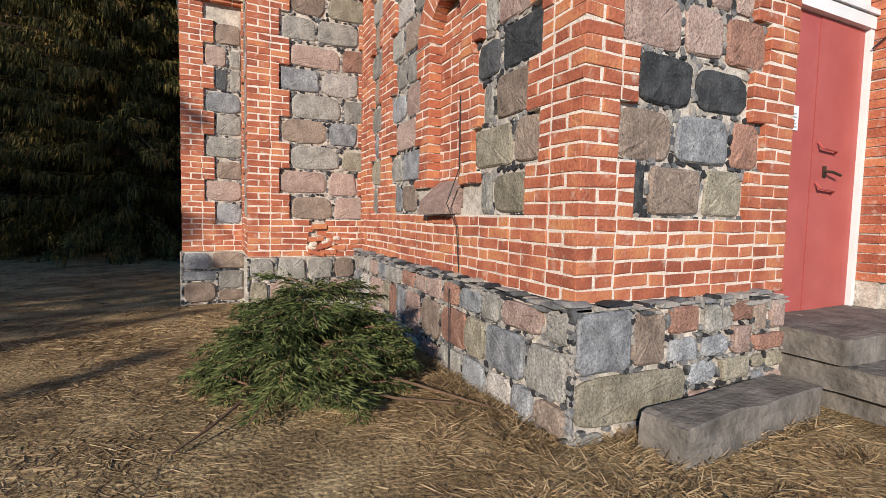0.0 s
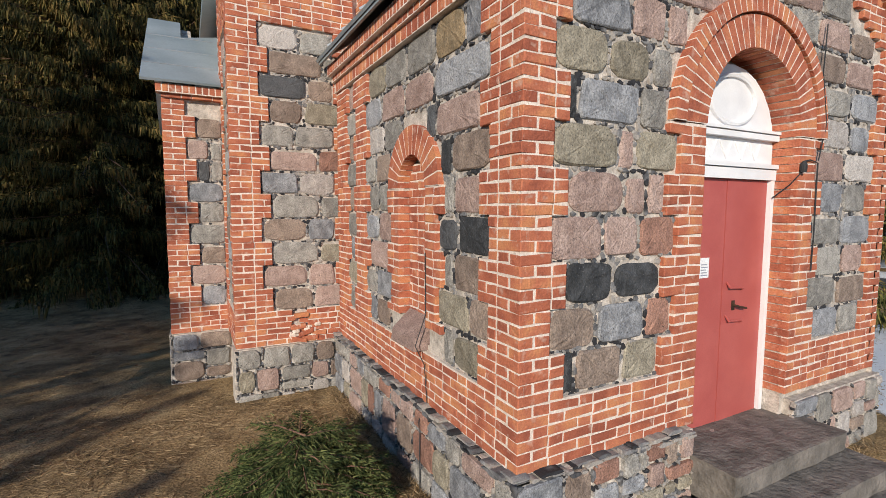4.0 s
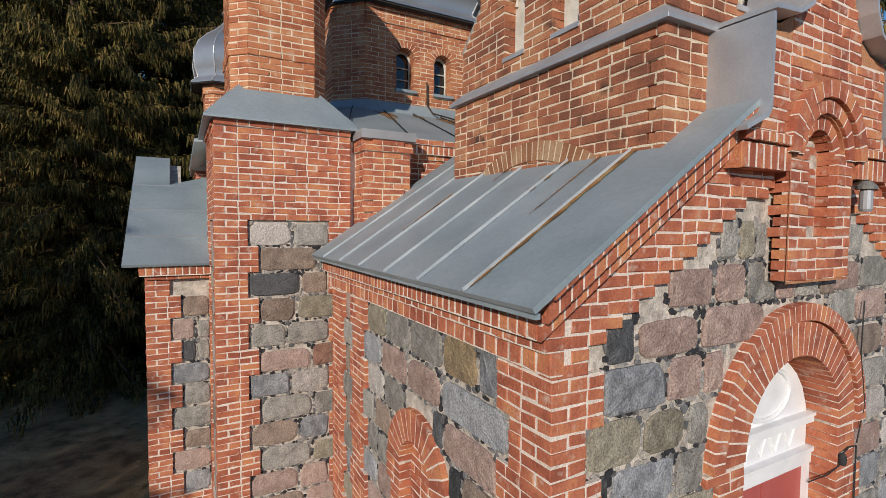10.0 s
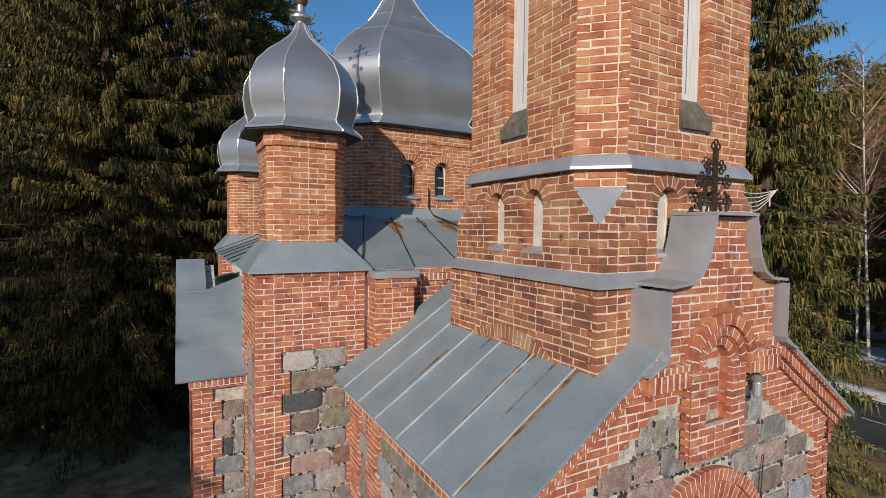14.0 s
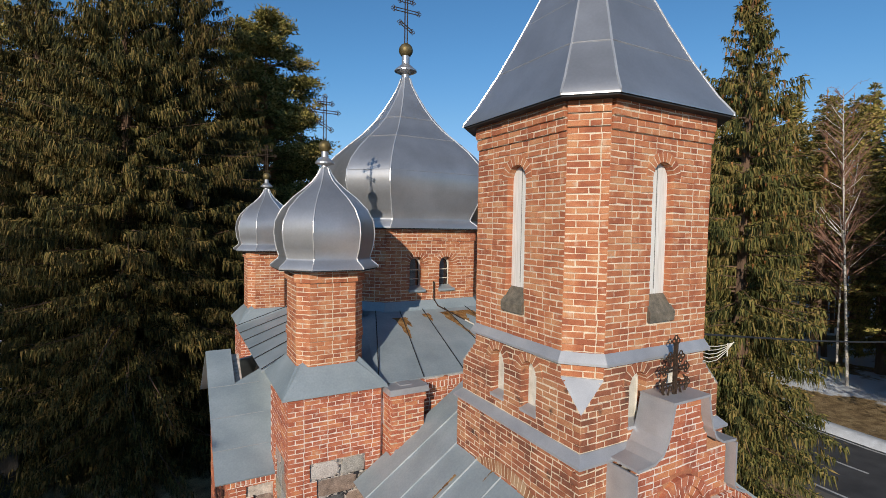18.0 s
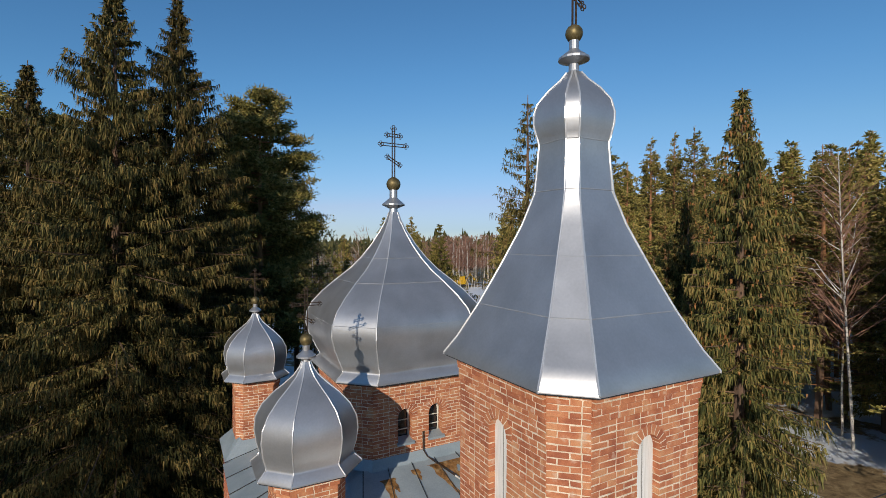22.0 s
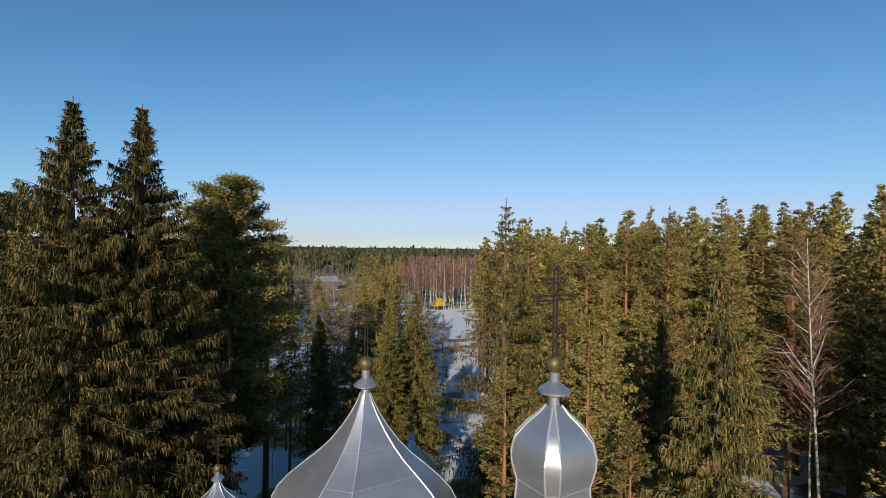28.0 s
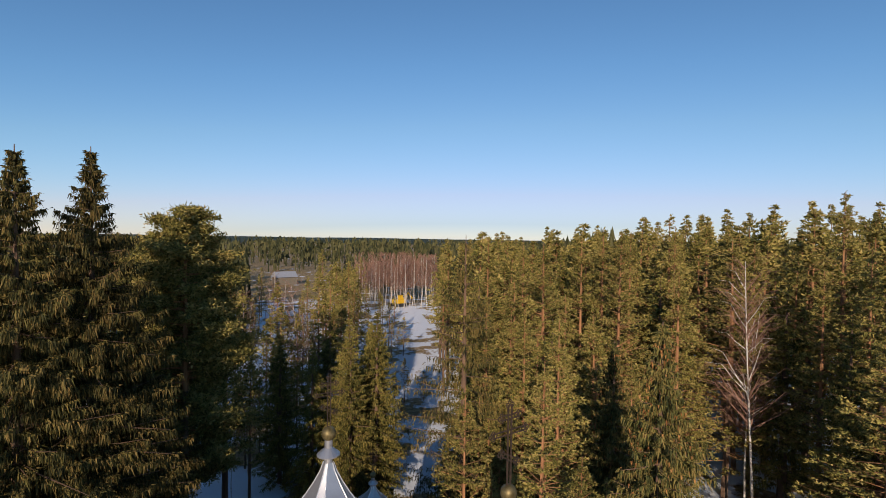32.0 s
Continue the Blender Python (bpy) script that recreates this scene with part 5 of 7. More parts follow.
# brick pier beside the block, with a metal cap
pier_core, pier_bricks = Soup(), Soup()
PX0, PX1, PY0 = 0.37, 1.0, 3.98
pier_core.box(PX0 + 0.008, PX1 - 0.008, PY0 + 0.008, 4.45, 4.3, 5.90)
pier = part("pier", pier_core, M_MORTAR, church, "brick pier with a sheet-metal cap")
for q, fr in enumerate((Face(PX0, PY0, 1, 0, 0, -1), Face(PX0, 4.45, 0, -1, -1, 0), Face(PX1, PY0, 0, 1, 1, 0))):
    w = (PX1 - PX0) if q == 0 else 4.45 - PY0
    i, z = 0, 4.5
    while z < 5.87:
        odd = (i + q) % 2 == 0
        proud = 0.03 if z > 5.72 or z < 5.25 else 0.0
        lo = 0.131 if (q == 0 and not odd) or (q == 2 and odd) else 0.0
        hi = w - (0.131 if ((q == 0 and not odd) or (q == 1 and not odd)) else 0.0)
        lay_course(fr, pier_bricks, z, [(lo - (proud if q == 0 else 0), hi + (proud if q == 0 else 0), 0, 0)], odd, proud=proud)
        i, z = i + 1, z + COURSE
flush_joints(pier, M_MORTAR_OLD)
part("brickwork", pier_bricks, M_BRICK, pier, kind="stuff")
s = Soup()
s.box(PX0 - 0.06, PX1 + 0.06, PY0 - 0.06, 4.45, 5.90, 6.01)
s.box(PX0 + 0.2, PX1 - 0.2, PY0 + 0.1, 4.35, 6.01, 6.025)
part("pier_cap", s, M_FLASH, church, "grey sheet-metal cap")

# hipped roofs of the four arms, up to the drum
E0, E1, ZE, ZT = 2.25, 1.45, 6.03, 6.92
for q in range(4):
    rot = Matrix.Rotation(math.pi / 2 * q, 4, 'Z')
    pts = [Vector((-E0, -4.0, ZE)), Vector((E0, -4.0, ZE)), Vector((E1, -1.72, ZT)), Vector((-E1, -1.72, ZT))]
    c = [tuple(rot @ p + Vector((DX, DY, 0))) for p in pts]
    roof_sheet("arm_roof", c, seams=4, seam_mat=M_NEARBLACK)
    for sgn in (-1, 1):
        hp = [Vector((sgn * E0, -4.0, ZE)), Vector((sgn * 4.0 * 0.6, -4.0 * 0.6, ZE + 0.05)), Vector((sgn * 1.72, -E1, ZT)), Vector((sgn * E1, -1.72, ZT))]
        hp = [rot @ p + Vector((DX, DY, 0)) for p in hp]
        s = Soup()
        s.loft([[p - Vector((0, 0, 0.04)) for p in hp], hp])
        part("hip_sheet", s, M_ZINC, church)
        s = Soup()
        s.tube([hp[0] + Vector((0, 0, 0.03)), hp[0].lerp(hp[3], 0.5) + Vector((0, 0, 0.06)), hp[3] + Vector((0, 0, 0.01))], 0.011, 5)
        part("hip_seam", s, M_NEARBLACK, church)
arm_z = lambda y: ZE + (ZT - ZE) * (y - (DY - 4.0)) / 2.28
for xa, xb, ya, yb, wide in ((1.30, 1.25, 6.12, 5.35, 0.30), (1.38, 1.45, 6.12, 5.75, 0.22), (2.5, 2.75, 6.18, 5.2, 0.24), (2.85, 2.95, 6.22, 5.75, 0.40), (2.6, 2.6, 6.22, 6.0, 0.5), (3.15, 3.3, 6.22, 5.8, 0.34), (3.2, 3.6, 6.1, 4.9, 0.14), (2.0, 2.05, 6.2, 5.9, 0.26)):
    s = Soup()
    rows = []
    for k in range(10):
        u = k / 9
        x, y = xa + 0.18 + (xb - xa) * u, ya + 0.12 + (yb - ya) * u
        w = wide * (1 - 0.85 * u) * rnd.uniform(0.6, 1.3)
        rows.append([(x - w / 2, y, arm_z(y) + 0.012), (x + w / 2, y, arm_z(y) + 0.012)])
    s.loft(rows, closed=False, cap0=False, cap1=False)
    part("rust_run", s, M_RUST, church, "brown rust run on the roof sheet")
skirt(DX, DY, octagon(DX, DY, 1.80, 1.28), 6.90, octagon(DX, DY, 1.68, 1.20), 7.10, "drum_skirt", "grey sheet-metal skirt at the foot of the drum", mat=M_ZINC)

# drum with paired arched windows
DR, DE = 1.67, 1.20
drum_core, drum_bricks = Soup(), Soup()
oc = octagon(DX, DY, DR, DE)
WINS = [(-0.40, 0.185, 7.36, 7.96), (0.40, 0.185, 7.36, 7.96)]
drum_faces = []
for q in range(8):
    (xa, ya), (xb, yb) = oc[q - 1], oc[q]
    L = math.hypot(xb - xa, yb - ya)
    f = Face(xa, ya, (xb - xa) / L, (yb - ya) / L, (yb - ya) / L, -(xb - xa) / L)
    wide = L > 1.2
    holes = [arch_outline(L / 2 + a, h + 0.01, z0, zz, 8) for a, h, z0, zz in WINS] if wide else []
    sheet(f, drum_core, [(0, 6.8), (L, 6.8), (L, 8.86), (0, 8.86)], holes, depth=0.25)
    i, z = 0, 7.05
    while z < 8.84:
        cuts = []
        if wide:
            for a, h, z0, zz in WINS:
                if z0 - COURSE < z < zz + h + 0.1:
                    w = h if z < zz - 0.03 else math.sqrt(max(0, (h + 0.10) ** 2 - (z + 0.04 - zz) ** 2))
                    if w > 0.03:
                        cuts.append((L / 2 + a - w, L / 2 + a + w))
        spans, a = [], 0.0
        for c0, c1 in sorted(cuts):
            spans.append((a, c0, 0 if a == 0 else 0.24, 0.24))
            a = c1
        spans.append((a, L, 0 if a == 0 else 0.24, 0))
        proud = 0.0 if z < 8.46 else (0.03 if z < 8.7 else 0.06)
        lay_course(f, drum_bricks, z, spans, (i + q) % 2 == 0, proud=proud)
        i, z = i + 1, z + COURSE
    if wide:
        for a, h, z0, zz in WINS:
            arch_ring(f, drum_bricks, L / 2 + a, zz, h, h + 0.125, 11, -0.2, 0.008)
            g = Soup()
            g.loft([[f.p(x, z, d) for x, z in arch_outline(L / 2 + a, h, z0, zz, 8)] for d in (-0.245, -0.23)])
            w = part("window", g, M_GLASS, church, "small dark arched window with a pale wooden frame")
            s = Soup()
            out = arch_outline(L / 2 + a, h - 0.025, z0 + 0.02, zz, 8)
            s.tube([f.p(x, z, -0.20) for x, z in out + out[:1]], 0.028, 5)
            part("window_frame", s, M_OLDWHITE, w)
            for zb in (7.60, 7.82):
                s = Soup()
                s.tube([f.p(L / 2 + a - h, zb, -0.20), f.p(L / 2 + a + h, zb, -0.20)], 0.013, 4)
                part("glazing_bar", s, M_OLDWHITE, w)
            s = Soup()
            s.loft([[f.p(L / 2 + a + k * (h + 0.03), z, d) for k, z in ((-1, z0 - 0.05), (1, z0 - 0.05), (1, z0 + (0.08 if d < 0 else 0.0)), (-1, z0 + (0.08 if d < 0 else 0.0)))] for d in (-0.2, 0.07)])
            part("window_sill", s, M_ZINC, w)
drum = part("drum", drum_core, M_MORTAR_OLD, church, "eight-sided brick drum under the great dome")
flush_joints(drum, M_MORTAR_OLD)
part("brickwork", drum_bricks, M_BRICK_TOP, drum, kind="stuff")
great = onion("great_dome", DX, DY, [(1.90, 8.83), (1.90, 8.87), (1.72, 9.0), (1.70, 9.06), (1.80, 9.27), (1.94, 9.58), (2.02, 9.88), (2.0, 10.15), (1.88, 10.42), (1.63, 10.73), (1.31, 11.04), (1.0, 11.32), (0.74, 11.62), (0.50, 11.97), (0.32, 12.29), (0.18, 12.59), (0.11, 12.82)], 0.62, church, "large silver sheet-metal onion dome", 0.016)
finial(DX, DY, 13.02, 0.30, 13.56, 0.19, 15.13, great, 0.36)
# underside of the great dome's eave, with its shade put into the colour
s = Soup()
s.loft([[(x, y, z) for x, y in octagon(DX, DY, 1.88, 1.16)] for z in (8.80, 8.83)])
part("dome_soffit", s, M_NEARBLACK, church)
for r, zj in ((2.0, 10.14), (1.31, 11.045), (0.74, 11.625)):
    s = Soup()
    pts = [(x, y, zj) for x, y in octagon(DX, DY, r + 0.004, (r + 0.004) * 0.62)]
    s.tube(pts + pts[:1], 0.006, 4)
    part("sheet_joint", s, M_FLASH, great)
# conductor rod down the drum and the roof
s = Soup()
s.tube([(DX + 0.03, 6.57, 7.55), (DX + 0.03, 6.56, 7.12), (DX + 0.12, 6.50, 6.96), (DX + 0.5, 5.85, 6.70)], 0.016, 5)
part("conductor_rod", s, M_IRON, church, "rusty lightning conductor")
s = Soup()
s.tube([(DX + 0.5, 5.85, 6.70), (DX + 0.8, 5.3, 6.49), (DX + 1.15, 4.75, 6.27)], 0.019, 6)
part("conductor_rod", s, M_OLDWHITE, church, "pale worn length of the lightning conductor")

# west arm, lower, with a gabled roof and a raised metal gable strip
wing_core, wing_bricks, wing_chips = Soup(), Soup(), Soup()
WX, WY0, WY1 = -2.12, 5.60, 11.0
wing_core.box(WX + 0.045, -1.0, WY0 + 0.045, WY1, -0.5, 4.2)
s_gable = [(WX + 0.01, WY0, 4.15), (WX + 0.01, WY1, 4.15), (WX + 0.01, DY, 5.85)]
wing_core.loft([s_gable, [(WX + 0.45, y, z) for x, y, z in s_gable]])
wing_core.box(WX - 0.025, -1.0, WY0 - 0.025, WY0 + 0.4, -0.5, 0.615)
wing = part("wing_wall", wing_core, M_RUBBLE, church, "low side wing of brick and fieldstone")
wf, ww = Face(WX, WY0, 1, 0, 0, -1), Face(WX, WY1, 0, -1, -1, 0)
i, z = 0, 0.62
while z < 4.14:
    odd = i % 2 == 0
    r = int((z - 1.0) // ROW)
    a = 0.42 if r % 2 == 0 else 0.29
    lay_course(wf, wing_bricks, z, [(0 if odd else 0.131, 0.80, 0, 0)] if z < 1.0 or z > 3.98 else [(0 if odd else 0.131, a, 0, 0)], odd, proud=0.0 if z < 4.0 else 0.05)
    lay_course(ww, wing_bricks, z, [(0, WY1 - WY0 - (0.131 if odd else 0), 0, 0)], odd)
    i, z = i + 1, z + COURSE
a = -0.06
while a < 0.8:
    wing_bricks.add(*brick_shape(wf, a, a + 0.072, 4.11, 4.22, -0.08, 0.11))
    a += 0.085
bed(wf, -0.055, 0.8, 4.10, 4.22, 0.107)
flush_joints(wing)
part("brickwork", wing_bricks, M_BRICK, wing, kind="stuff")
zs = [(1.0 + ROW * k, 1.0 + ROW * (k + 1)) for k in range(9)] + [(1.0 + ROW * 9, 3.98)]
lay_stones(wf, wing, ["B1", "P1.4", "W1", "G1.5", "G1", "B1.2", "K1 G1", "P1.6 G1", "W1"], (zs[:9], [(0.42 if k % 2 == 0 else 0.29, 0.79) for k in range(9)]), wing_chips)
lay_rubble(Face(WX, WY0 - 0.03, 1, 0, 0, -1), wing, 0, 0.8, -0.5, 0.62, "WGWB", wing_chips, 0.03, 0.46, 0.2)
part("galleting", wing_chips, M_CHIP, wing, kind="stuff")
WE = 5.42                       # eave line of the wing
wz = lambda y: 4.26 + (5.98 - 4.26) * (y - WE) / (DY - WE)
for m in (0, 1):
    fy = lambda y: y if m == 0 else 2 * DY - y
    roof_sheet("wing_roof", [(-2.36, fy(WE), wz(WE)), (-1.84, fy(WE), wz(WE)), (-1.84, fy(DY), wz(DY)), (-2.36, fy(DY), wz(DY))])
    roof_sheet("wing_roof", [(-1.84, fy(WE), wz(WE)), (-1.1, fy(WE), wz(WE)), (-1.1, fy(7.8), wz(7.8)), (-1.84, fy(7.4), wz(7.4))])
    for yj in (6.0, 6.65, 7.35):
        s = Soup()
        s.tube([(-2.35, fy(yj), wz(yj) + 0.006), (-1.35, fy(yj), wz(yj) + 0.006)], 0.006, 4)
        part("sheet_joint", s, M_FLASH, church)

# ---- ground ----
def ground_z(x, y):
    """Height of the ground: near the church about level, falling away beyond."""
    h = 0.05 * noise.noise(Vector((x * 0.35, y * 0.35, 0))) + 0.015 * noise.noise(Vector((x * 1.7, y * 1.7, 3)))
    fall = -0.32 * min(1, max(0, (y - 3.0) / 6)) - 0.25 * min(1, max(0, (x - 7) / 8))
    far = math.hypot(x, y)
    roll = 0.6 * noise.noise(Vector((x * 0.02, y * 0.02, 7))) * min(1, max(0, (far - 25) / 40))
    return h + fall + roll - 0.02 * min(60, max(0, far - 40)) * 0.3


axis = [0.0]
while axis[-1] < 2600:
    axis.append(axis[-1] + max(0.25, axis[-1] * 0.08))
ticks = [-a for a in reversed(axis[1:])] + axis
gs = Soup()
n = len(ticks)
gs.v = [(x, y, ground_z(x, y)) for y in ticks for x in ticks]
gs.f = [(j * n + i, j * n + i + 1, (j + 1) * n + i + 1, (j + 1) * n + i) for j in range(n - 1) for i in range(n - 1)]
M_GROUND = material("winter_ground", [(0.16, 0.108, 0.058), (0.30, 0.21, 0.11), (0.43, 0.32, 0.175)], 1.9, 0.95, 1.0, 38, fine=0.75, fine_scale=46, spec=0.1, spots=((0.10, 0.07, 0.042), 3.2, 0.56, 0.76))
gn, gl = M_GROUND.node_tree.nodes, M_GROUND.node_tree.links
gp = gn["Principled BSDF"]
base_link = gp.inputs["Base Color"].links[0].from_socket
geo = gn.new("ShaderNodeNewGeometry")
# snow lies in patches away from the church
length = gn.new("ShaderNodeVectorMath")
length.operation = 'LENGTH'
gl.new(geo.outputs["Position"], length.inputs[0])
snow_noise = gn.new("ShaderNodeTexNoise")
snow_noise.inputs["Scale"].default_value, snow_noise.inputs["Detail"].default_value, snow_noise.inputs["Roughness"].default_value = 0.16, 6, 0.62
gl.new(geo.outputs["Position"], snow_noise.inputs["Vector"])
reach = gn.new("ShaderNodeMapRange")
reach.inputs["From Min"].default_value, reach.inputs["From Max"].default_value = 16, 34
reach.inputs["To Min"].default_value, reach.inputs["To Max"].default_value = -0.35, 0.065
gl.new(length.outputs["Value"], reach.inputs["Value"])
bare = gn.new("ShaderNodeMapRange")
bare.inputs["From Min"].default_value, bare.inputs["From Max"].default_value = 128, 165
bare.inputs["To Min"].default_value, bare.inputs["To Max"].default_value = 0.0, -0.17
gl.new(length.outputs["Value"], bare.inputs["Value"])
both = gn.new("ShaderNodeMath")
gl.new(reach.outputs[0], both.inputs[0])
gl.new(bare.outputs[0], both.inputs[1])
total = gn.new("ShaderNodeMath")
gl.new(snow_noise.outputs["Fac"], total.inputs[0])
gl.new(both.outputs[0], total.inputs[1])
# old snow on the open side by the road
shift = gn.new("ShaderNodeVectorMath")
shift.operation = 'DISTANCE'
shift.inputs[1].default_value = (14.0, -3.5, 0.0)
gl.new(geo.outputs["Position"], shift.inputs[0])
side_snow = gn.new("ShaderNodeMapRange")
side_snow.inputs["From Min"].default_value, side_snow.inputs["From Max"].default_value = 5.5, 9.5
side_snow.inputs["To Min"].default_value, side_snow.inputs["To Max"].default_value = 0.40, 0.0
gl.new(shift.outputs["Value"], side_snow.inputs["Value"])
total2 = gn.new("ShaderNodeMath")
gl.new(total.outputs[0], total2.inputs[0])
gl.new(side_snow.outputs[0], total2.inputs[1])
total = total2
# and in the lee of the porch
near = gn.new("ShaderNodeVectorMath")
near.operation = 'DISTANCE'
near.inputs[1].default_value = (8.6, 0.6, 0.0)
gl.new(geo.outputs["Position"], near.inputs[0])
lee = gn.new("ShaderNodeMapRange")
lee.inputs["From Min"].default_value, lee.inputs["From Max"].default_value = 2.2, 4.4
lee.inputs["To Min"].default_value, lee.inputs["To Max"].default_value = 0.5, 0.0
gl.new(near.outputs["Value"], lee.inputs["Value"])
total3 = gn.new("ShaderNodeMath")
gl.new(total.outputs[0], total3.inputs[0])
gl.new(lee.outputs[0], total3.inputs[1])
total = total3
edge = gn.new("ShaderNodeMapRange")
edge.inputs["From Min"].default_value, edge.inputs["From Max"].default_value = 0.50, 0.54
gl.new(total.outputs[0], edge.inputs["Value"])
snow_mix = gn.new("ShaderNodeMixRGB")
snow_mix.inputs["Color2"].default_value = (0.72, 0.76, 0.82, 1)
gl.new(edge.outputs[0], snow_mix.inputs["Fac"])
gl.new(base_link, snow_mix.inputs["Color1"])
gl.new(snow_mix.outputs["Color"], gp.inputs["Base Color"])
ground = part("ground", gs, M_GROUND, None, "dry winter grass with patches of old snow", smooth=True, kind="structure")
tagged(ground, category="ground")

# ---- trees ----
trnd = random.Random(21)
EYE0 = Vector((-3.0, -4.2, 0))


def blade(soup, p, way, length, width, droop=0.0):
    """A narrow pointed spray of needles."""
    way = Vector(way).normalized()
    side = way.cross(Vector((trnd.uniform(-1, 1), trnd.uniform(-1, 1), trnd.uniform(-0.4, 1)))).normalized() * width * 0.5
    m = p + way * length * 0.25
    e = p + way * length - Vector((0, 0, droop * length))
    k = len(soup.v)
    soup.v += [tuple(m - side), tuple(m + side), tuple(e)]
    soup.f.append((k, k + 1, k + 2))


def spruce(h, r, density, name, label, mat, bare=0.04, leaf=1.0, hang=1.0):
    """A spruce: straight trunk, drooping branches hung with curtains of twigs."""
    t = thing(name, label, "tree")
    s = Soup()
    rt = h * 0.013 + 0.05
    s.tube([(0, 0, -0.6), (0, 0, h * 0.3), (0.03, 0.02, h * 0.7), (0, 0, h)], rt, 8, 0.015)
    part("trunk", s, M_BARK, t)
    s, wood = Soup(), Soup()
    z = h * bare
    while z < h * 0.994:
        f = z / h
        reach = (r * (1 - f) ** 0.66 * (0.55 + 0.45 * min(1, (f + 0.05) * 6)) + 0.1) * (1.0 if f < 0.80 else 0.34 + 0.66 * (1 - f) / 0.20)
        n = max(4, int(7 * density ** 0.5))
        for i in range(n):
            if trnd.random() < 0.12:
                continue
            a = trnd.uniform(0, 6.283)
            L = reach * trnd.choice((trnd.uniform(0.45, 0.9), trnd.uniform(0.75, 1.25)))
            d = Vector((math.cos(a), math.sin(a), 0))
            rise, sag = trnd.uniform(0.0, 0.25) * (0.4 + f), trnd.uniform(0.25, 0.55) * (1.15 - f)
            zz = z + trnd.uniform(-0.4, 0.4) * (1.1 - f)
            at = lambda u: Vector((0, 0, zz)) + d * L * u + Vector((0, 0, L * (rise * u - sag * u * u + 0.18 * u ** 4)))
            if trnd.random() < 0.35:
                wood.tube([at(0.0), at(0.5), at(0.95)], 0.02 + 0.006 * L, 3, 0.006)
            k = max(5, int((8 + L * 17) * density))
            for q in range(k):
                u = trnd.uniform(0.12, 1.0) ** 0.8
                p = at(u) + Vector((-d.y, d.x, 0)) * trnd.uniform(-0.16, 0.16) * L * 0.55 * (1.1 - u * 0.5)
                if trnd.random() < (0.62 if hang < 1.5 else 0.74):
                    w = Vector((trnd.uniform(-0.35, 0.35), trnd.uniform(-0.35, 0.35), -1)) + d * 0.25
                    ln = trnd.uniform(0.18, 0.5) * (0.55 + 0.45 * min(1, L / 2)) * hang
                else:
                    w = d + Vector((trnd.uniform(-0.9, 0.9), trnd.uniform(-0.9, 0.9), trnd.uniform(-0.35, 0.15)))
                    ln = trnd.uniform(0.18, 0.4)
                blade(s, p, w, ln * leaf, trnd.uniform(0.05, 0.10) * leaf, 0.15)
        z += (0.36 + 0.1 * trnd.random()) / max(0.35, density) ** 0.5
    part("crown", s, mat, t)
    if wood.v:
        part("branchwork", wood, M_BARK, t, kind="stuff")
    return t


def pine(h, r, density, name, label, first=0.5, leaf=1.0, flat=False):
    """A Scots pine: long red stem, a few heavy limbs, and clumps of needles."""
    t = thing(name, label, "tree")
    bend = trnd.uniform(-0.25, 0.25)
    stem = lambda u: Vector((bend * math.sin(u * 2.6), bend * 0.6 * math.sin(u * 3.3), h * u))
    s = Soup()
    s.tube([Vector((0, 0, -0.6))] + [stem(u) for u in (0.1, 0.25, 0.4, 0.55)], 0.02 * h ** 0.85, 7, 0.012 * h ** 0.85)
    part("trunk", s, M_BARK, t)
    s = Soup()
    s.tube([stem(u) for u in (0.55, 0.7, 0.85, 0.97)], 0.012 * h ** 0.85, 6, 0.02)
    part("upper_trunk", s, M_BARK_RED, t, "reddish upper stem")
    s, wood = Soup(), Soup()
    z = first
    while z < 1.0:
        f = (z - first) / (1 - first)
        reach = r * (math.sin(min(1, f * 1.15 + 0.18) * math.pi * 0.72 + 0.5) if not flat else (0.6 + 0.4 * f)) * trnd.uniform(0.7, 1.1)
        reach = max(0.25, reach * (1.0 if f < 0.5 else 0.12 + 0.88 * math.sqrt(max(0.0, (1 - f) / 0.5))))
        for i in range(5 if flat else 3 if f < 0.8 else 4):
            a = trnd.uniform(0, 6.283)
            d = Vector((math.cos(a), math.sin(a), 0))
            L = reach * trnd.uniform(0.6, 1.1)
            up = trnd.uniform(0.05, 0.4)
            base = stem(min(0.99, z + trnd.uniform(-0.015, 0.015)))
            at = lambda u: base + d * L * u + Vector((0, 0, L * up * u * u))
            wood.tube([at(0), at(0.5), at(0.9)], 0.03 + 0.01 * L, 4, 0.01)
            for c in range(max(2, int(L * 3.4 * density + 1.6))):
                u = trnd.uniform(0.35, 1.02)
                cc = at(u) + Vector((trnd.uniform(-1, 1), trnd.uniform(-1, 1), trnd.uniform(-0.2, 0.5))) * 0.28 * L ** 0.5
                rad = trnd.uniform(0.22, 0.42) * leaf
                for q in range(int(24 * density) + 9):
                    w = Vector((trnd.gauss(0, 1), trnd.gauss(0, 1), trnd.gauss(0.25, 0.7)))
                    o = Vector((trnd.gauss(0, 1), trnd.gauss(0, 1), trnd.gauss(0, 0.55))) * rad * 0.55
                    blade(s, cc + o, w + o * 1.5, trnd.uniform(0.16, 0.34) * leaf, trnd.uniform(0.05, 0.1) * leaf)
        z += 0.034 / max(0.4, density) ** 0.3
    part("crown", s, M_PINE, t)
    part("limb_work", wood, M_BARK_RED, t, kind="stuff")
    return t


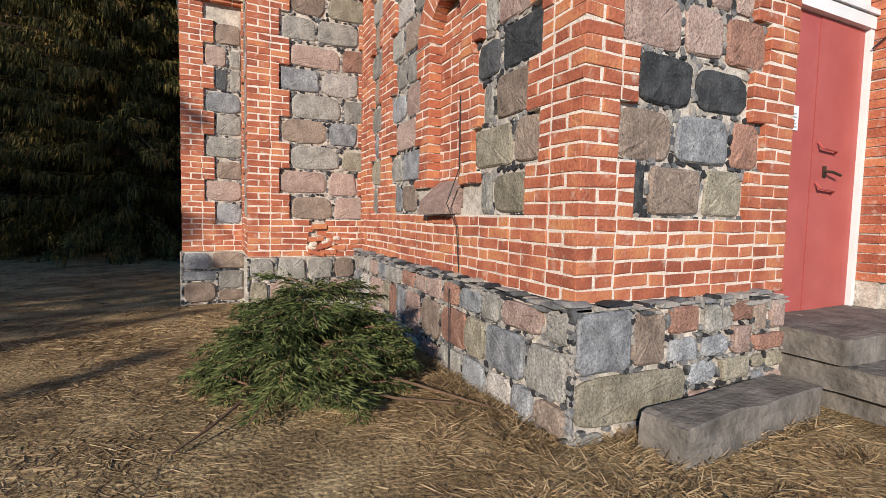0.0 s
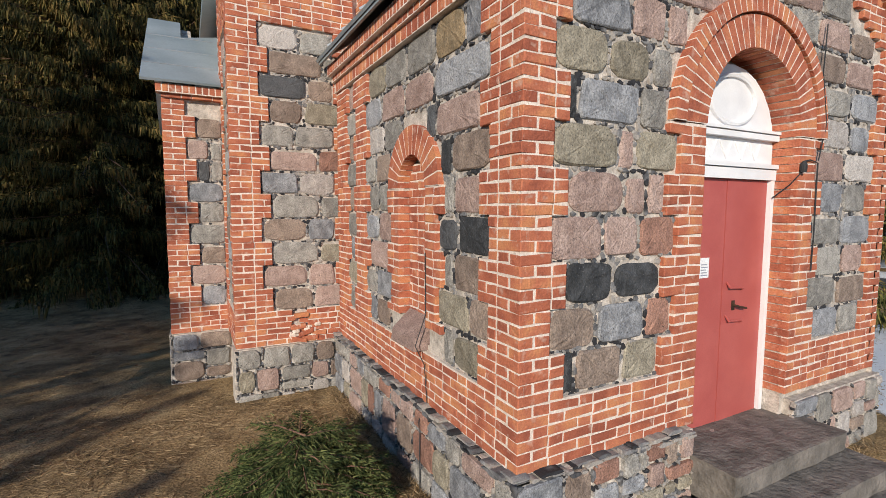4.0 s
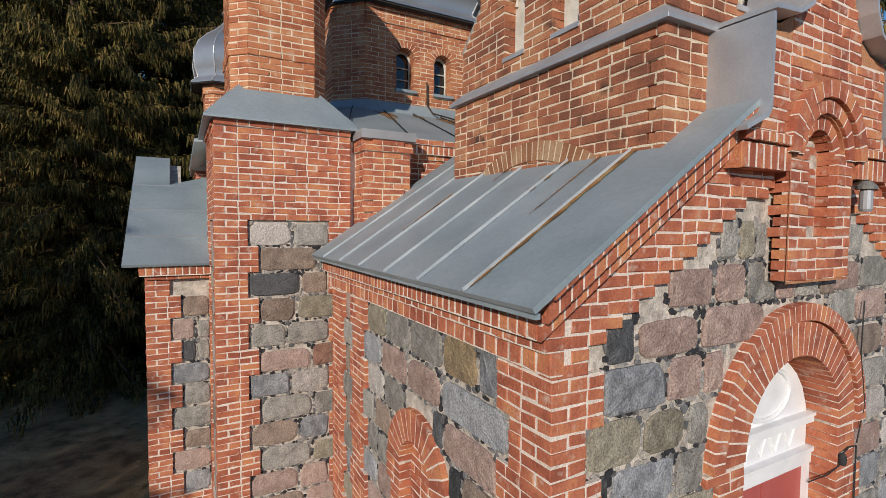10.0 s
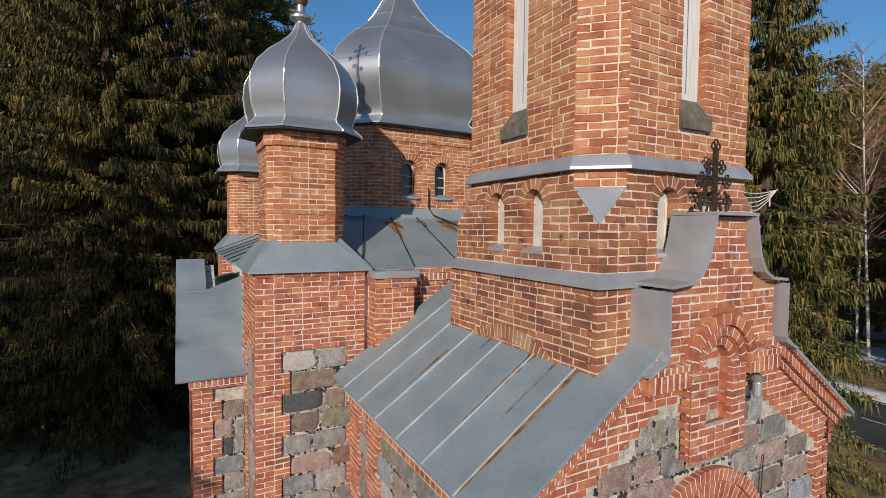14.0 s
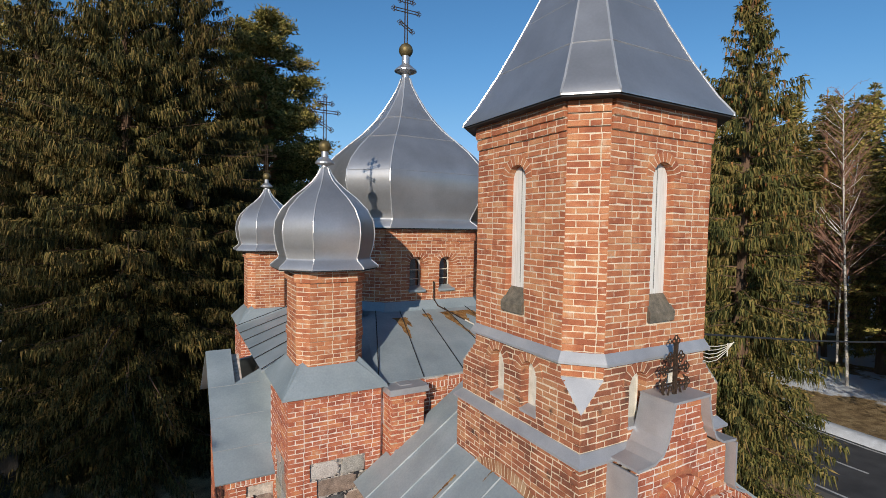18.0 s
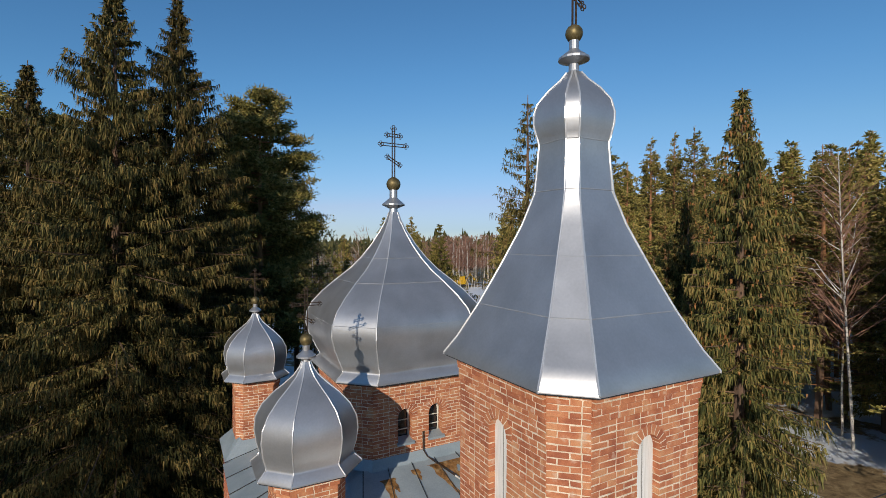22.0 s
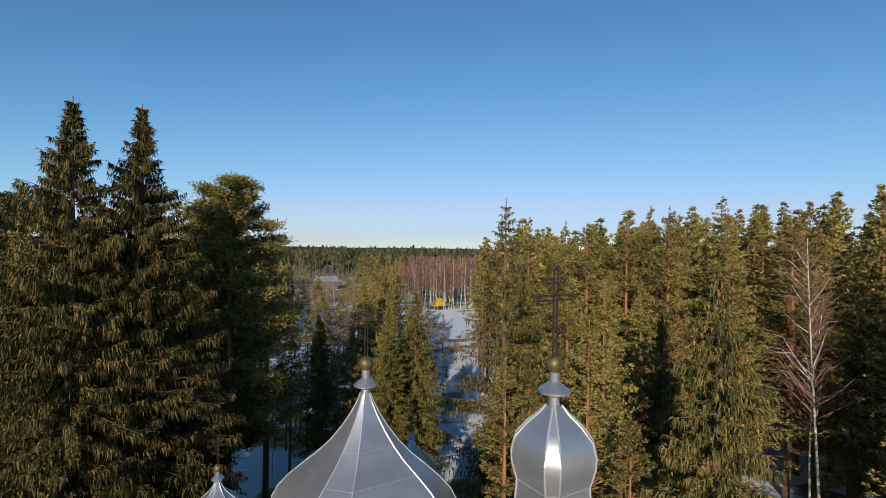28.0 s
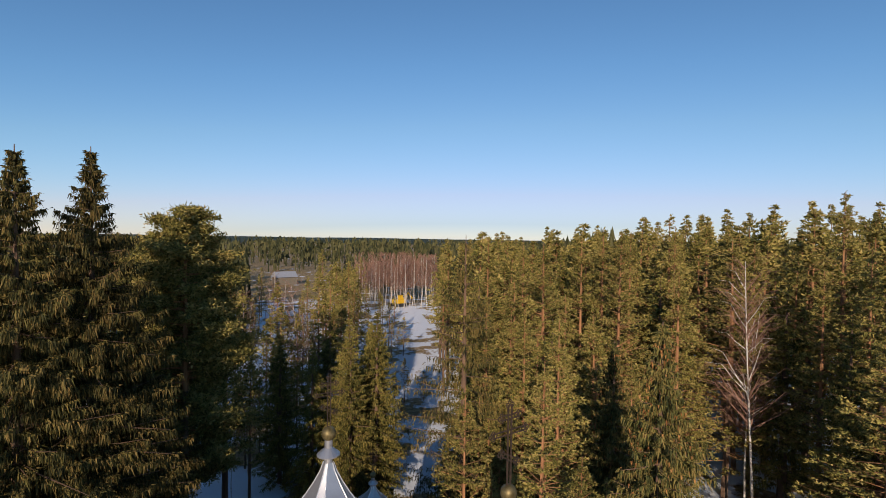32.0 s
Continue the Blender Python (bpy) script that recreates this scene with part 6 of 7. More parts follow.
def wood_pine(h, r, label, first, whorls, arms, tufts, leaf):
    """A slender pine of the close-grown wood: bare red stem, upturned whorls of tufts narrowing to a point."""
    t = thing("pine", label, "tree")
    bend = trnd.uniform(-0.3, 0.3)
    stem = lambda u: Vector((bend * math.sin(u * 2.6), bend * 0.6 * math.sin(u * 3.3), h * u))
    s = Soup()
    s.tube([Vector((0, 0, -0.6))] + [stem(u) for u in (0.15, 0.3, 0.5)], 0.0085 * h, 6, 0.006 * h)
    part("trunk", s, M_BARK, t)
    s = Soup()
    s.tube([stem(u) for u in (0.5, 0.65, 0.8, 0.99)], 0.006 * h, 5, 0.012)
    part("upper_trunk", s, M_BARK_RED, t, "reddish upper stem")
    s, wood = Soup(), Soup()
    for w_ in range(whorls + 4):
        f = min(0.985, (w_ + trnd.uniform(-0.6, 0.9)) / whorls + 0.01) if w_ < whorls - 2 else trnd.uniform(0.78, 0.97)
        z = first + (1 - first) * max(0.0, f)
        reach = r * (1 - f) * (0.66 + 0.34 * min(1, f * 4 + 0.2)) + 0.12
        slim = 1.0 if f < 0.7 else 1 - 1.5 * (f - 0.7)
        turn = trnd.uniform(0, 6.283)
        for i in range(arms):
            if f < 0.3 and trnd.random() < 0.3:
                continue
            a = turn + 6.283 * i / arms + trnd.uniform(-0.4, 0.4)
            d = Vector((math.cos(a), math.sin(a), 0))
            L = reach * trnd.uniform(0.5, 1.15) * (1 if f < 0.9 else 0.8)
            up = trnd.uniform(0.05, 0.35) + 0.5 * f
            base = stem(min(0.99, z + trnd.uniform(-0.02, 0.02)))
            at = lambda u: base + d * L * u + Vector((0, 0, L * (up * u * u - 0.1 * u)))
            wood.tube([at(0), at(0.9)], 0.014 + 0.008 * L, 3, 0.006)
            for c in range(max(2, int(tufts * (0.35 + L / r)))):
                u = trnd.uniform(0.3, 1.0) ** 0.7
                cc = at(u) + Vector((-d.y, d.x, 0)) * trnd.uniform(-0.32, 0.32) * L * u + Vector((0, 0, trnd.uniform(-0.08, 0.12)))
                for q in range(9 if leaf < 1.2 else 7):
                    w = d * 0.5 + Vector((trnd.gauss(0, 0.8), trnd.gauss(0, 0.8), trnd.gauss(0.55, 0.6)))
                    blade(s, cc, w, trnd.uniform(0.18, 0.36) * leaf * slim, trnd.uniform(0.07, 0.145) * leaf * slim)
    for q in range(8):
        blade(s, stem(trnd.uniform(0.93, 0.985)), (trnd.gauss(0, 0.4), trnd.gauss(0, 0.4), 1), 0.4 * min(leaf, 0.9), 0.1 * min(leaf, 0.9))
    part("crown", s, M_PINE, t)
    part("limb_work", wood, M_BARK_RED, t, kind="stuff")
    return t


def birch(h, name, label, twigs=90, lean=0.0, stems=1, haze=0, thick=0.48, spray=0.06):
    t = thing(name, label, "tree")
    s, wood = Soup(), Soup()
    for k in range(stems):
        ox, oy = trnd.uniform(-0.3, 0.3) * (stems > 1), trnd.uniform(-0.3, 0.3) * (stems > 1)
        tilt = Vector((lean + trnd.uniform(-0.1, 0.1) * stems, trnd.uniform(-0.08, 0.08) * stems, 1)).normalized()
        stem = lambda u: Vector((ox, oy, 0)) + tilt * h * u + Vector((0.25 * math.sin(u * 4), 0.2 * math.sin(u * 3 + k), 0))
        s.tube([stem(-0.04), stem(0.2), stem(0.45), stem(0.7), stem(0.9), stem(1.0)], 0.011 * h * thick, 6, 0.012)
        for i in range(twigs // stems):
            u = trnd.uniform(0.35, 0.98)
            a = trnd.uniform(0, 6.283)
            L = h * 0.24 * (1.1 - u) ** 0.7 * trnd.uniform(0.5, 1.2) + 0.3
            d = Vector((math.cos(a), math.sin(a), trnd.uniform(0.7, 1.6))).normalized()
            b = stem(u)
            tgt = s if trnd.random() < 0.14 else wood
            p1, p2, p3 = b + d * L * 0.45, b + d * L * 0.8 + Vector((0, 0, L * 0.06)), b + d * L + Vector((d.x * L * 0.3, d.y * L * 0.3, -L * 0.05))
            tgt.tube([b, p1, p2, p3], 0.012 + 0.008 * L, 3, 0.004)
            for q in range(5):
                w = p1.lerp(p3, trnd.random())
                e = w + Vector((trnd.uniform(-0.5, 0.5), trnd.uniform(-0.5, 0.5), trnd.uniform(-0.3, 0.5))) * L * 0.5
                wood.tube([w, (w + e) * 0.5 + Vector((0, 0, 0.05)), e], 0.008, 3, 0.003)
    for q in range(haze):
        u = trnd.uniform(0.4, 1.0)
        a, rr = trnd.uniform(0, 6.283), h * 0.16 * (1.15 - u) ** 0.6 * trnd.random() ** 0.5
        blade(wood, Vector((rr * math.cos(a), rr * math.sin(a), h * u)), (math.cos(a), math.sin(a), 1.6), trnd.uniform(0.5, 1.2), spray)
    part("trunk", s, M_BIRCH, t, "white birch bark")
    part("twig_work", wood, M_TWIG, t, "bare reddish-brown twigs", kind="stuff")
    return t


def put(tree, x, y, scale=1.0, turn=None, squash=1.0, group=""):
    turn = trnd.uniform(0, 360) if turn is None else turn
    m = pose(x, y, ground_z(x, y) - 0.1, 0, 0, turn) @ Matrix.Diagonal((scale * squash, scale * squash, scale, 1))
    c = copy_thing(tree, m)
    c.matrix_basis = m
    if group:
        c["group"] = group
    return c


def place(tree, x, y, turn=0.0):
    tree.matrix_basis = pose(x, y, ground_z(x, y) - 0.1, 0, 0, turn)
    return tree


def join_far(name, label, spots_):
    """Many far trees as one mass: (tree, x, y, scale, squash) each."""
    groups = {}
    for tree, x, y, sc, sq_ in spots_:
        m = pose(x, y, ground_z(x, y) - 0.1, 0, 0, trnd.uniform(0, 360)) @ Matrix.Diagonal((sc * sq_, sc * sq_, sc, 1))
        for ch in tree.children:
            groups.setdefault(ch.name.split(".")[0], []).append((ch.data, np.array(m)))
    mass_ = thing(name, label, "forest", kind="stuff")
    for key, items in groups.items():
        cache, vs, ls, ns, base = {}, [], [], [], 0
        for me, m in items:
            if me.name not in cache:
                co = np.empty(len(me.vertices) * 3)
                me.vertices.foreach_get("co", co)
                lv, tot = np.empty(len(me.loops), np.int32), np.empty(len(me.polygons), np.int32)
                me.loops.foreach_get("vertex_index", lv)
                me.polygons.foreach_get("loop_total", tot)
                cache[me.name] = (co.reshape(-1, 3), lv, tot)
            co, lv, tot = cache[me.name]
            vs.append(co @ m[:3, :3].T + m[:3, 3])
            ls.append(lv + base)
            ns.append(tot)
            base += len(co)
        v, l, c = np.concatenate(vs), np.concatenate(ls), np.concatenate(ns)
        me = bpy.data.meshes.new(name)
        me.vertices.add(len(v))
        me.vertices.foreach_set("co", v.ravel())
        me.loops.add(len(l))
        me.loops.foreach_set("vertex_index", l)
        me.polygons.add(len(c))
        me.polygons.foreach_set("loop_start", np.concatenate(([0], np.cumsum(c)[:-1])).astype(np.int32))
        me.materials.append(items[0][0].materials[0])
        me.update(calc_edges=True)
        ob = new(key, me)
        ob.parent = mass_
        tagged(ob, kind="stuff")
    return mass_


SPR = "tall dark-green spruce with drooping curtains of twigs"
# the great spruces beyond the wing
big_a = place(spruce(21.9, 4.7, 3.3, "spruce", SPR, M_SPRUCE, leaf=0.58, hang=1.5), -4.5, 17.4)
big_b = place(spruce(22.2, 4.4, 3.2, "spruce", SPR, M_SPRUCE, leaf=0.58, hang=1.5), -2.5, 18.3)
tagged(big_a, group="great spruces")
tagged(big_b, group="great spruces")
put(big_a, -7.3, 19.2, 0.87, 100, group="great spruces")
put(big_b, -0.9, 20.6, 0.70, 40, group="great spruces")
put(big_a, -5.6, 23.5, 0.86, 250, group="great spruces")
put(big_b, -15.8, 19.5, 0.82, 310, group="great spruces")
right_spruce = place(spruce(16.6, 2.7, 3.4, "spruce", "tall spruce with rust-brown hanging cones in its top", M_SPRUCE_RUST, leaf=0.56, hang=1.5), 11.2, 4.2)
cones = Soup()
for k in range(420):
    f = trnd.uniform(0.52, 0.97)
    a, rr = trnd.uniform(0, 6.283), 2.7 * (1 - f) ** 0.66 * trnd.uniform(0.5, 1.0)
    for q in range(2):
        blade(cones, Vector((rr * math.cos(a), rr * math.sin(a), 16.6 * f - 0.3 * rr)), (trnd.uniform(-0.2, 0.2), trnd.uniform(-0.2, 0.2), -1), trnd.uniform(0.12, 0.2), 0.055)
part("coned_growth", cones, M_CONE, right_spruce, "rust-brown hanging cones", kind="stuff")
thin_spruce = place(spruce(19.4, 4.2, 1.5, "spruce", "thin sparse-crowned spruce against the sky", M_SPRUCE, 0.25, leaf=0.62, hang=1.3), 11.7, 14.2)
put(right_spruce, 16.2, 9.2, 0.9, 160)

mid_spruce = place(spruce(14.0, 2.5, 2.3, "spruce", "olive-green spruce of middle size", M_SPRUCE_MID, leaf=0.78), 14.0, 27.0)
tagged(mid_spruce, group="spruces behind the church")
for px, py, sc in ((11.5, 26.0, 0.88), (12.8, 29.0, 0.95), (14.8, 29.6, 0.86), (10.2, 29.5, 0.8), (21.5, 24.5, 0.92), (15.6, 31.0, 0.9), (20.2, 21.5, 0.9), (9.2, 33.5, 0.80), (13.0, 33.0, 0.9), (24.0, 24.0, 0.9)):
    put(mid_spruce, px, py, sc, group="spruces behind the church")

PIN = "tall Scots pine with a reddish stem and a rounded crown"
pine_a = place(pine(20.3, 3.9, 2.2, "pine", PIN, 0.30, 1.0, flat=True), 1.3, 23.8)
pine_b = place(pine(20.4, 3.7, 1.0, "pine", PIN, 0.38, 1.1), -10.5, 28.2)
for q in (pine_a, pine_b):
    tagged(q, group="pines beside the clearing")
for px, py, sc, src in ((3.9, 27.0, 0.84, pine_b), (1.6, 29.5, 0.92, pine_a), (-1.5, 28.0, 0.9, pine_b), (-15.5, 27.0, 0.95, pine_a), (-18.5, 30.0, 1.0, pine_b), (-8.5, 31.0, 0.95, pine_a), (-4.5, 31.5, 0.92, pine_b), (-21, 24, 0.9, pine_a), (0.5, 38, 0.85, pine_b), (-3, 36, 0.9, pine_b), (2.0, 45, 0.8, pine_b)):
    put(src, px, py, sc, group="pines beside the clearing")
# the close-grown wood across the road and round to the right
WOOD = "slender Scots pine in the close-grown wood"
pine_c = place(wood_pine(19.5, 3.7, WOOD, 0.14, 28, 6, 12, 0.72), 23.0, 21.5)
pine_d = place(wood_pine(20.5, 3.1, WOOD, 0.2, 27, 6, 12, 0.72), 27.5, 18.0)
wood_spruce = place(spruce(18.5, 2.3, 1.7, "spruce", "spruce in the close-grown wood", M_SPRUCE_MID, 0.1, 0.85), 30.0, 24.0)
# pines close beside the church, and slim spruces beside the lawn whose shade falls across it
for px, py, sc, src in ((11.2, 8.8, 0.76, pine_c), (13.9, 10.4, 0.78, pine_d), (10.5, 6.5, 0.62, pine_c), (9.4, 11.2, 0.66, pine_d)):
    put(src, px, py, sc, None, 1.3, group="close-grown wood")
slim_spruce = place(spruce(11.0, 1.25, 1.6, "spruce", "slim spruce standing at the edge of the lawn", M_SPRUCE, 0.03, 0.8, 1.2), -13.6, -3.7)
tagged(slim_spruce, group="spruces along the lawn")
for px, py, sc in ((-16.6, -1.2, 1.1), (-10.6, -6.4, 0.42), (-12.2, -6.0, 0.50), (-24.0, 3.4, 1.5), (-26.4, 5.6, 1.4), (-20.5, 1.6, 0.8), (-12.9, -4.6, 0.95), (-15.6, -2.0, 1.05), (-17.9, -0.4, 1.15)):
    put(slim_spruce, px, py, sc, None, 1.5, group="spruces along the lawn")
far_c = place(wood_pine(19.5, 3.5, WOOD, 0.32, 17, 4, 3, 1.75), 52.0, 30.0)
far_d = place(wood_pine(20.0, 3.0, WOOD, 0.38, 17, 4, 3, 1.75), 56.0, 26.0)
for q in (pine_c, pine_d, wood_spruce, far_c, far_d):
    tagged(q, group="close-grown wood")


def off_line(x, y, pts):
    """Distance from a broken line on the plan."""
    best = 1e9
    for (ax, ay), (bx, by) in zip(pts, pts[1:]):
        t = max(0, min(1, ((x - ax) * (bx - ax) + (y - ay) * (by - ay)) / ((bx - ax) ** 2 + (by - ay) ** 2)))
        best = min(best, math.hypot(x - ax - t * (bx - ax), y - ay - t * (by - ay)))
    return best


RIDE = [(22, 34), (27, 42), (43, 66), (66, 114)]
GLADE = [(4, 36), (8, 48), (20, 70), (36, 116)]
made, tries, spots, far_spots = 0, 0, [], []
while made < 285 and tries < 12000:
    tries += 1
    ang, dist = radians(trnd.uniform(3, 56)), trnd.uniform(23, 88)
    if ang > radians(50.8) and dist < 60:
        continue
    x, y = EYE0.x + dist * math.cos(ang), EYE0.y + dist * math.sin(ang)
    if abs(x - (19.3 + 0.2 * (y - 2) + 0.03 * max(0, y - 6) ** 2)) < 5.0 and y < 14 or (x < 24 and y < 7.5) or (x < 20 and y < 13):
        continue
    if off_line(x, y, RIDE) < 2.6 or off_line(x, y, [(6, -0.5), (33.5, 10.0)]) < 3.6:
        continue
    if any((x - a) ** 2 + (y - b) ** 2 < 1.6 ** 2 * (1 + dist / 55) for a, b in spots):
        continue
    spots.append((x, y))
    src = trnd.choice((pine_c, pine_d, pine_c, pine_d, wood_spruce)) if dist < 46 else trnd.choice((far_c, far_d))
    rise_ = math.tan(radians(max(-0.5, min(3.9, (53 - math.degrees(ang)) * 0.11))))
    top = (18.5 + dist * rise_) * trnd.choice((trnd.uniform(0.78, 0.93), trnd.uniform(0.93, 1.07))) / 20.0
    if dist < 34:
        top *= trnd.uniform(0.7, 1.0)
    if dist < 58:
        put(src, x, y, top, None, trnd.uniform(1.1, 1.6), group="close-grown wood")
    else:
        far_spots.append((src, x, y, top, trnd.uniform(0.95, 1.35)))
    made += 1
# lower pines and spruces along the edge of the wood
for ang, dist, sc, src in ((49.5, 23, 0.62, pine_c), (49, 27, 0.7, pine_d), (47, 21.5, 0.56, pine_c), (44.5, 25, 0.66, pine_c), (42, 21, 0.6, pine_d), (40, 26, 0.72, pine_c), (38, 22, 0.55, wood_spruce), (36.5, 27, 0.68, pine_c), (34.5, 24, 0.6, pine_d), (32, 26, 0.62, pine_c), (49.5, 31, 0.72, pine_c), (46, 31, 0.75, pine_d), (31, 30, 0.6, wood_spruce), (53.0, 29, 0.45, wood_spruce), (48, 19.5, 0.5, pine_d), (45.5, 18.5, 0.46, pine_c), (39, 18.5, 0.48, pine_c), (35.5, 20, 0.5, pine_d), (48.5, 23.5, 0.62, pine_c), (43, 28.5, 0.72, pine_d), (33, 29, 0.66, pine_c), (29.5, 24.5, 0.5, pine_c)):
    put(src, EYE0.x + dist * math.cos(radians(ang)), EYE0.y + dist * math.sin(radians(ang)), sc, None, 1.25, group="close-grown wood")
# thinner pines over the clearing and left of it
made = 0
while made < 78:
    ang, dist = radians(trnd.uniform(63.5, 84)), trnd.uniform(48, 125)
    x, y = EYE0.x + dist * math.cos(ang), EYE0.y + dist * math.sin(ang)
    if off_line(x, y, GLADE) < 3.6 or off_line(x, y, RIDE) < 4:
        continue
    low = 0.72 if radians(69) < ang < radians(76) else 1.0
    far_spots.append((trnd.choice((far_c, far_d)), x, y, trnd.uniform(0.55, 0.85) * low, 1.0))
    made += 1
made = 0
while made < 12:
    ang, dist = radians(trnd.uniform(86, 118)), trnd.uniform(36, 70)
    put(trnd.choice((far_c, far_d)), EYE0.x + dist * math.cos(ang), EYE0.y + dist * math.sin(ang), trnd.uniform(0.9, 1.1), group="pines behind the spruces")
    made += 1
for px, py, sc in ((4.0, 53, 0.75), (13.5, 47, 0.62), (11.0, 39.5, 0.55), (6.2, 30.5, 0.55), (16.0, 56, 0.7), (25.0, 62, 0.6), (27.5, 70, 0.65)):
    put(trnd.choice((far_c, far_d)), px, py, sc, None, 1.2, group="scattered pines")
# young growth and brushwood in the clearing
made = 0
while made < 115:
    ang, dist = radians(trnd.uniform(56, 80)), trnd.uniform(40, 125)
    x, y = EYE0.x + dist * math.cos(ang), EYE0.y + dist * math.sin(ang)
    if off_line(x, y, GLADE) < 1.4 or off_line(x, y, RIDE) < 0.9:
        continue
    far_spots.append((trnd.choice((far_c, far_d)), x, y, trnd.uniform(0.16, 0.42), 1.3))
    made += 1
join_far("far_pine_wood", "pines of the wood farther off, standing close together", far_spots)
# bare birches
bir_a = place(birch(18.2, "birch", "bare white-stemmed birch with fine twigs", 110, 0.02), 33.5, 10.0)
bir_b = place(birch(14.0, "birch", "bare white-stemmed birch with fine twigs", 60, 0.03, haze=120), 16.5, 50.0)
stand = place(birch(12.0, "birch", "bare white-stemmed birch in a dense young stand", 5, 0.02, haze=170, thick=0.6, spray=0.15), 62.0, 118.0)
for q in (bir_a, bir_b):
    tagged(q, group="birches")
tagged(stand, group="birch stand")
put(bir_a, 35.6, 11.4, 0.8, 60, group="birches")
put(bir_b, 18.5, 52.0, 0.85, group="birches")
put(bir_b, 12.0, 58.0, 0.9, group="birches")
put(bir_b, 5.6, 33.0, 0.45, group="birches")
for bx, by, sc in ((7.5, 36.0, 0.4), (9.5, 41.0, 0.5), (14.0, 62.0, 0.8), (22.0, 78.0, 0.8), (26.0, 84.0, 0.85), (30.0, 72.0, 0.7), (27.0, 95.0, 0.9)):
    put(bir_b, bx, by, sc, group="birches")
made = 0
while made < 90:
    ang, dist = radians(trnd.uniform(55.0, 64.0)), trnd.uniform(128, 158)
    put(stand, EYE0.x + dist * math.cos(ang), EYE0.y + dist * math.sin(ang), trnd.uniform(0.85, 1.2), group="birch stand")
    made += 1
# trees behind the camera to the sunward side, whose shadows lie on the grass and the left wood
sunward = [(7.4, 16, 0.36), (8.8, 24, 0.5), (10.2, 27, 0.66), (9.4, 36, 0.85), (11.4, 31, 0.8), (9.0, 29, 0.66), (9.8, 31, 0.75), (8.5, 27, 0.62), (11.9, 33, 0.9), (12.9, 36, 1.0), (10.5, 24, 0.6), (14.2, 29, 0.85), (10.8, 35, 0.95), (12.6, 28, 0.8), (13.6, 33, 0.9), (8.2, 33, 0.7)]
for k in range(17):
    along = trnd.uniform(21, 37)
    sunward.append((12.2 + 1.25 * k + trnd.uniform(-0.3, 0.3), along, (8.0 + (along + 10) * 0.352) / 19.5 * trnd.uniform(0.9, 1.1)))
for across, along, sc in sunward:
    put(trnd.choice((pine_c, pine_d)) if across > 12 else far_c, -0.728 * across - 0.686 * along, 0.686 * across - 0.728 * along, sc, None, 1.15, group="trees on the sunward side")

# far woods: joined, too many to count
fw = Soup()
frnd = random.Random(5)
for k in range(4200):
    ang = radians(frnd.uniform(-20, 140))
    dist = 95 + 900 * frnd.random() ** 1.7
    deg = math.degrees(ang)
    if 54 < deg < 66 and dist < 162:
        continue
    if 66 < deg < 76 and dist < 260:
        continue
    x, y = EYE0.x + dist * math.cos(ang), EYE0.y + dist * math.sin(ang)
    h = frnd.uniform(11, 17.5) if deg > 40 else frnd.uniform(15, 21)
    g0 = ground_z(x, y)
    w = frnd.uniform(1.3, 2.4) * (1 + dist / 500)
    for j in range(30 if dist < 220 else 16 if dist < 300 else 5):
        f = frnd.uniform(0.25, 1.0)
        a = frnd.uniform(0, 6.283)
        rr = w * (1.1 - f)
        p = Vector((x + rr * math.cos(a), y + rr * math.sin(a), g0 + h * f))
        size = 0.5 if dist < 300 else 1.0
        s1 = Vector((math.cos(a + 1.5), math.sin(a + 1.5), 0)) * w * 0.5 * size
        kk = len(fw.v)
        fw.v += [tuple(p - s1 - Vector((0, 0, h * 0.16 * size))), tuple(p + s1 - Vector((0, 0, h * 0.1 * size))), tuple(p + Vector((0, 0, h * 0.14 * size)))]
        fw.f.append((kk, kk + 1, kk + 2))
    kk = len(fw.v)
    fw.v += [(x - w * 0.16, y, g0), (x + w * 0.16, y, g0), (x, y, g0 + h)]
    fw.f.append((kk, kk + 1, kk + 2))
part("far_woods", fw, M_FARWOOD, None, "distant pine and spruce woods to the horizon", kind="stuff")["category"] = "forest"
# low wooded rise along the skyline
rise = Soup()
rows_ = []
for dist, hz in ((850, 2.0), (1250, 11.0), (1700, 17.0), (2500, 21.0)):
    rows_.append([(EYE0.x + dist * math.cos(radians(a)), EYE0.y + dist * math.sin(radians(a)), hz - 12 + 4 * noise.noise(Vector((a * 0.12, dist * 0.01, 0))) + 1.2 * noise.noise(Vector((a * 2.2, dist, 1)))) for a in [-25 + 0.5 * k for k in range(340)]])
rise.loft(rows_, closed=False, cap0=False, cap1=False)
part("far_ridge", rise, M_FARWOOD, None, "low wooded rise along the skyline", kind="structure")["category"] = "backdrop"

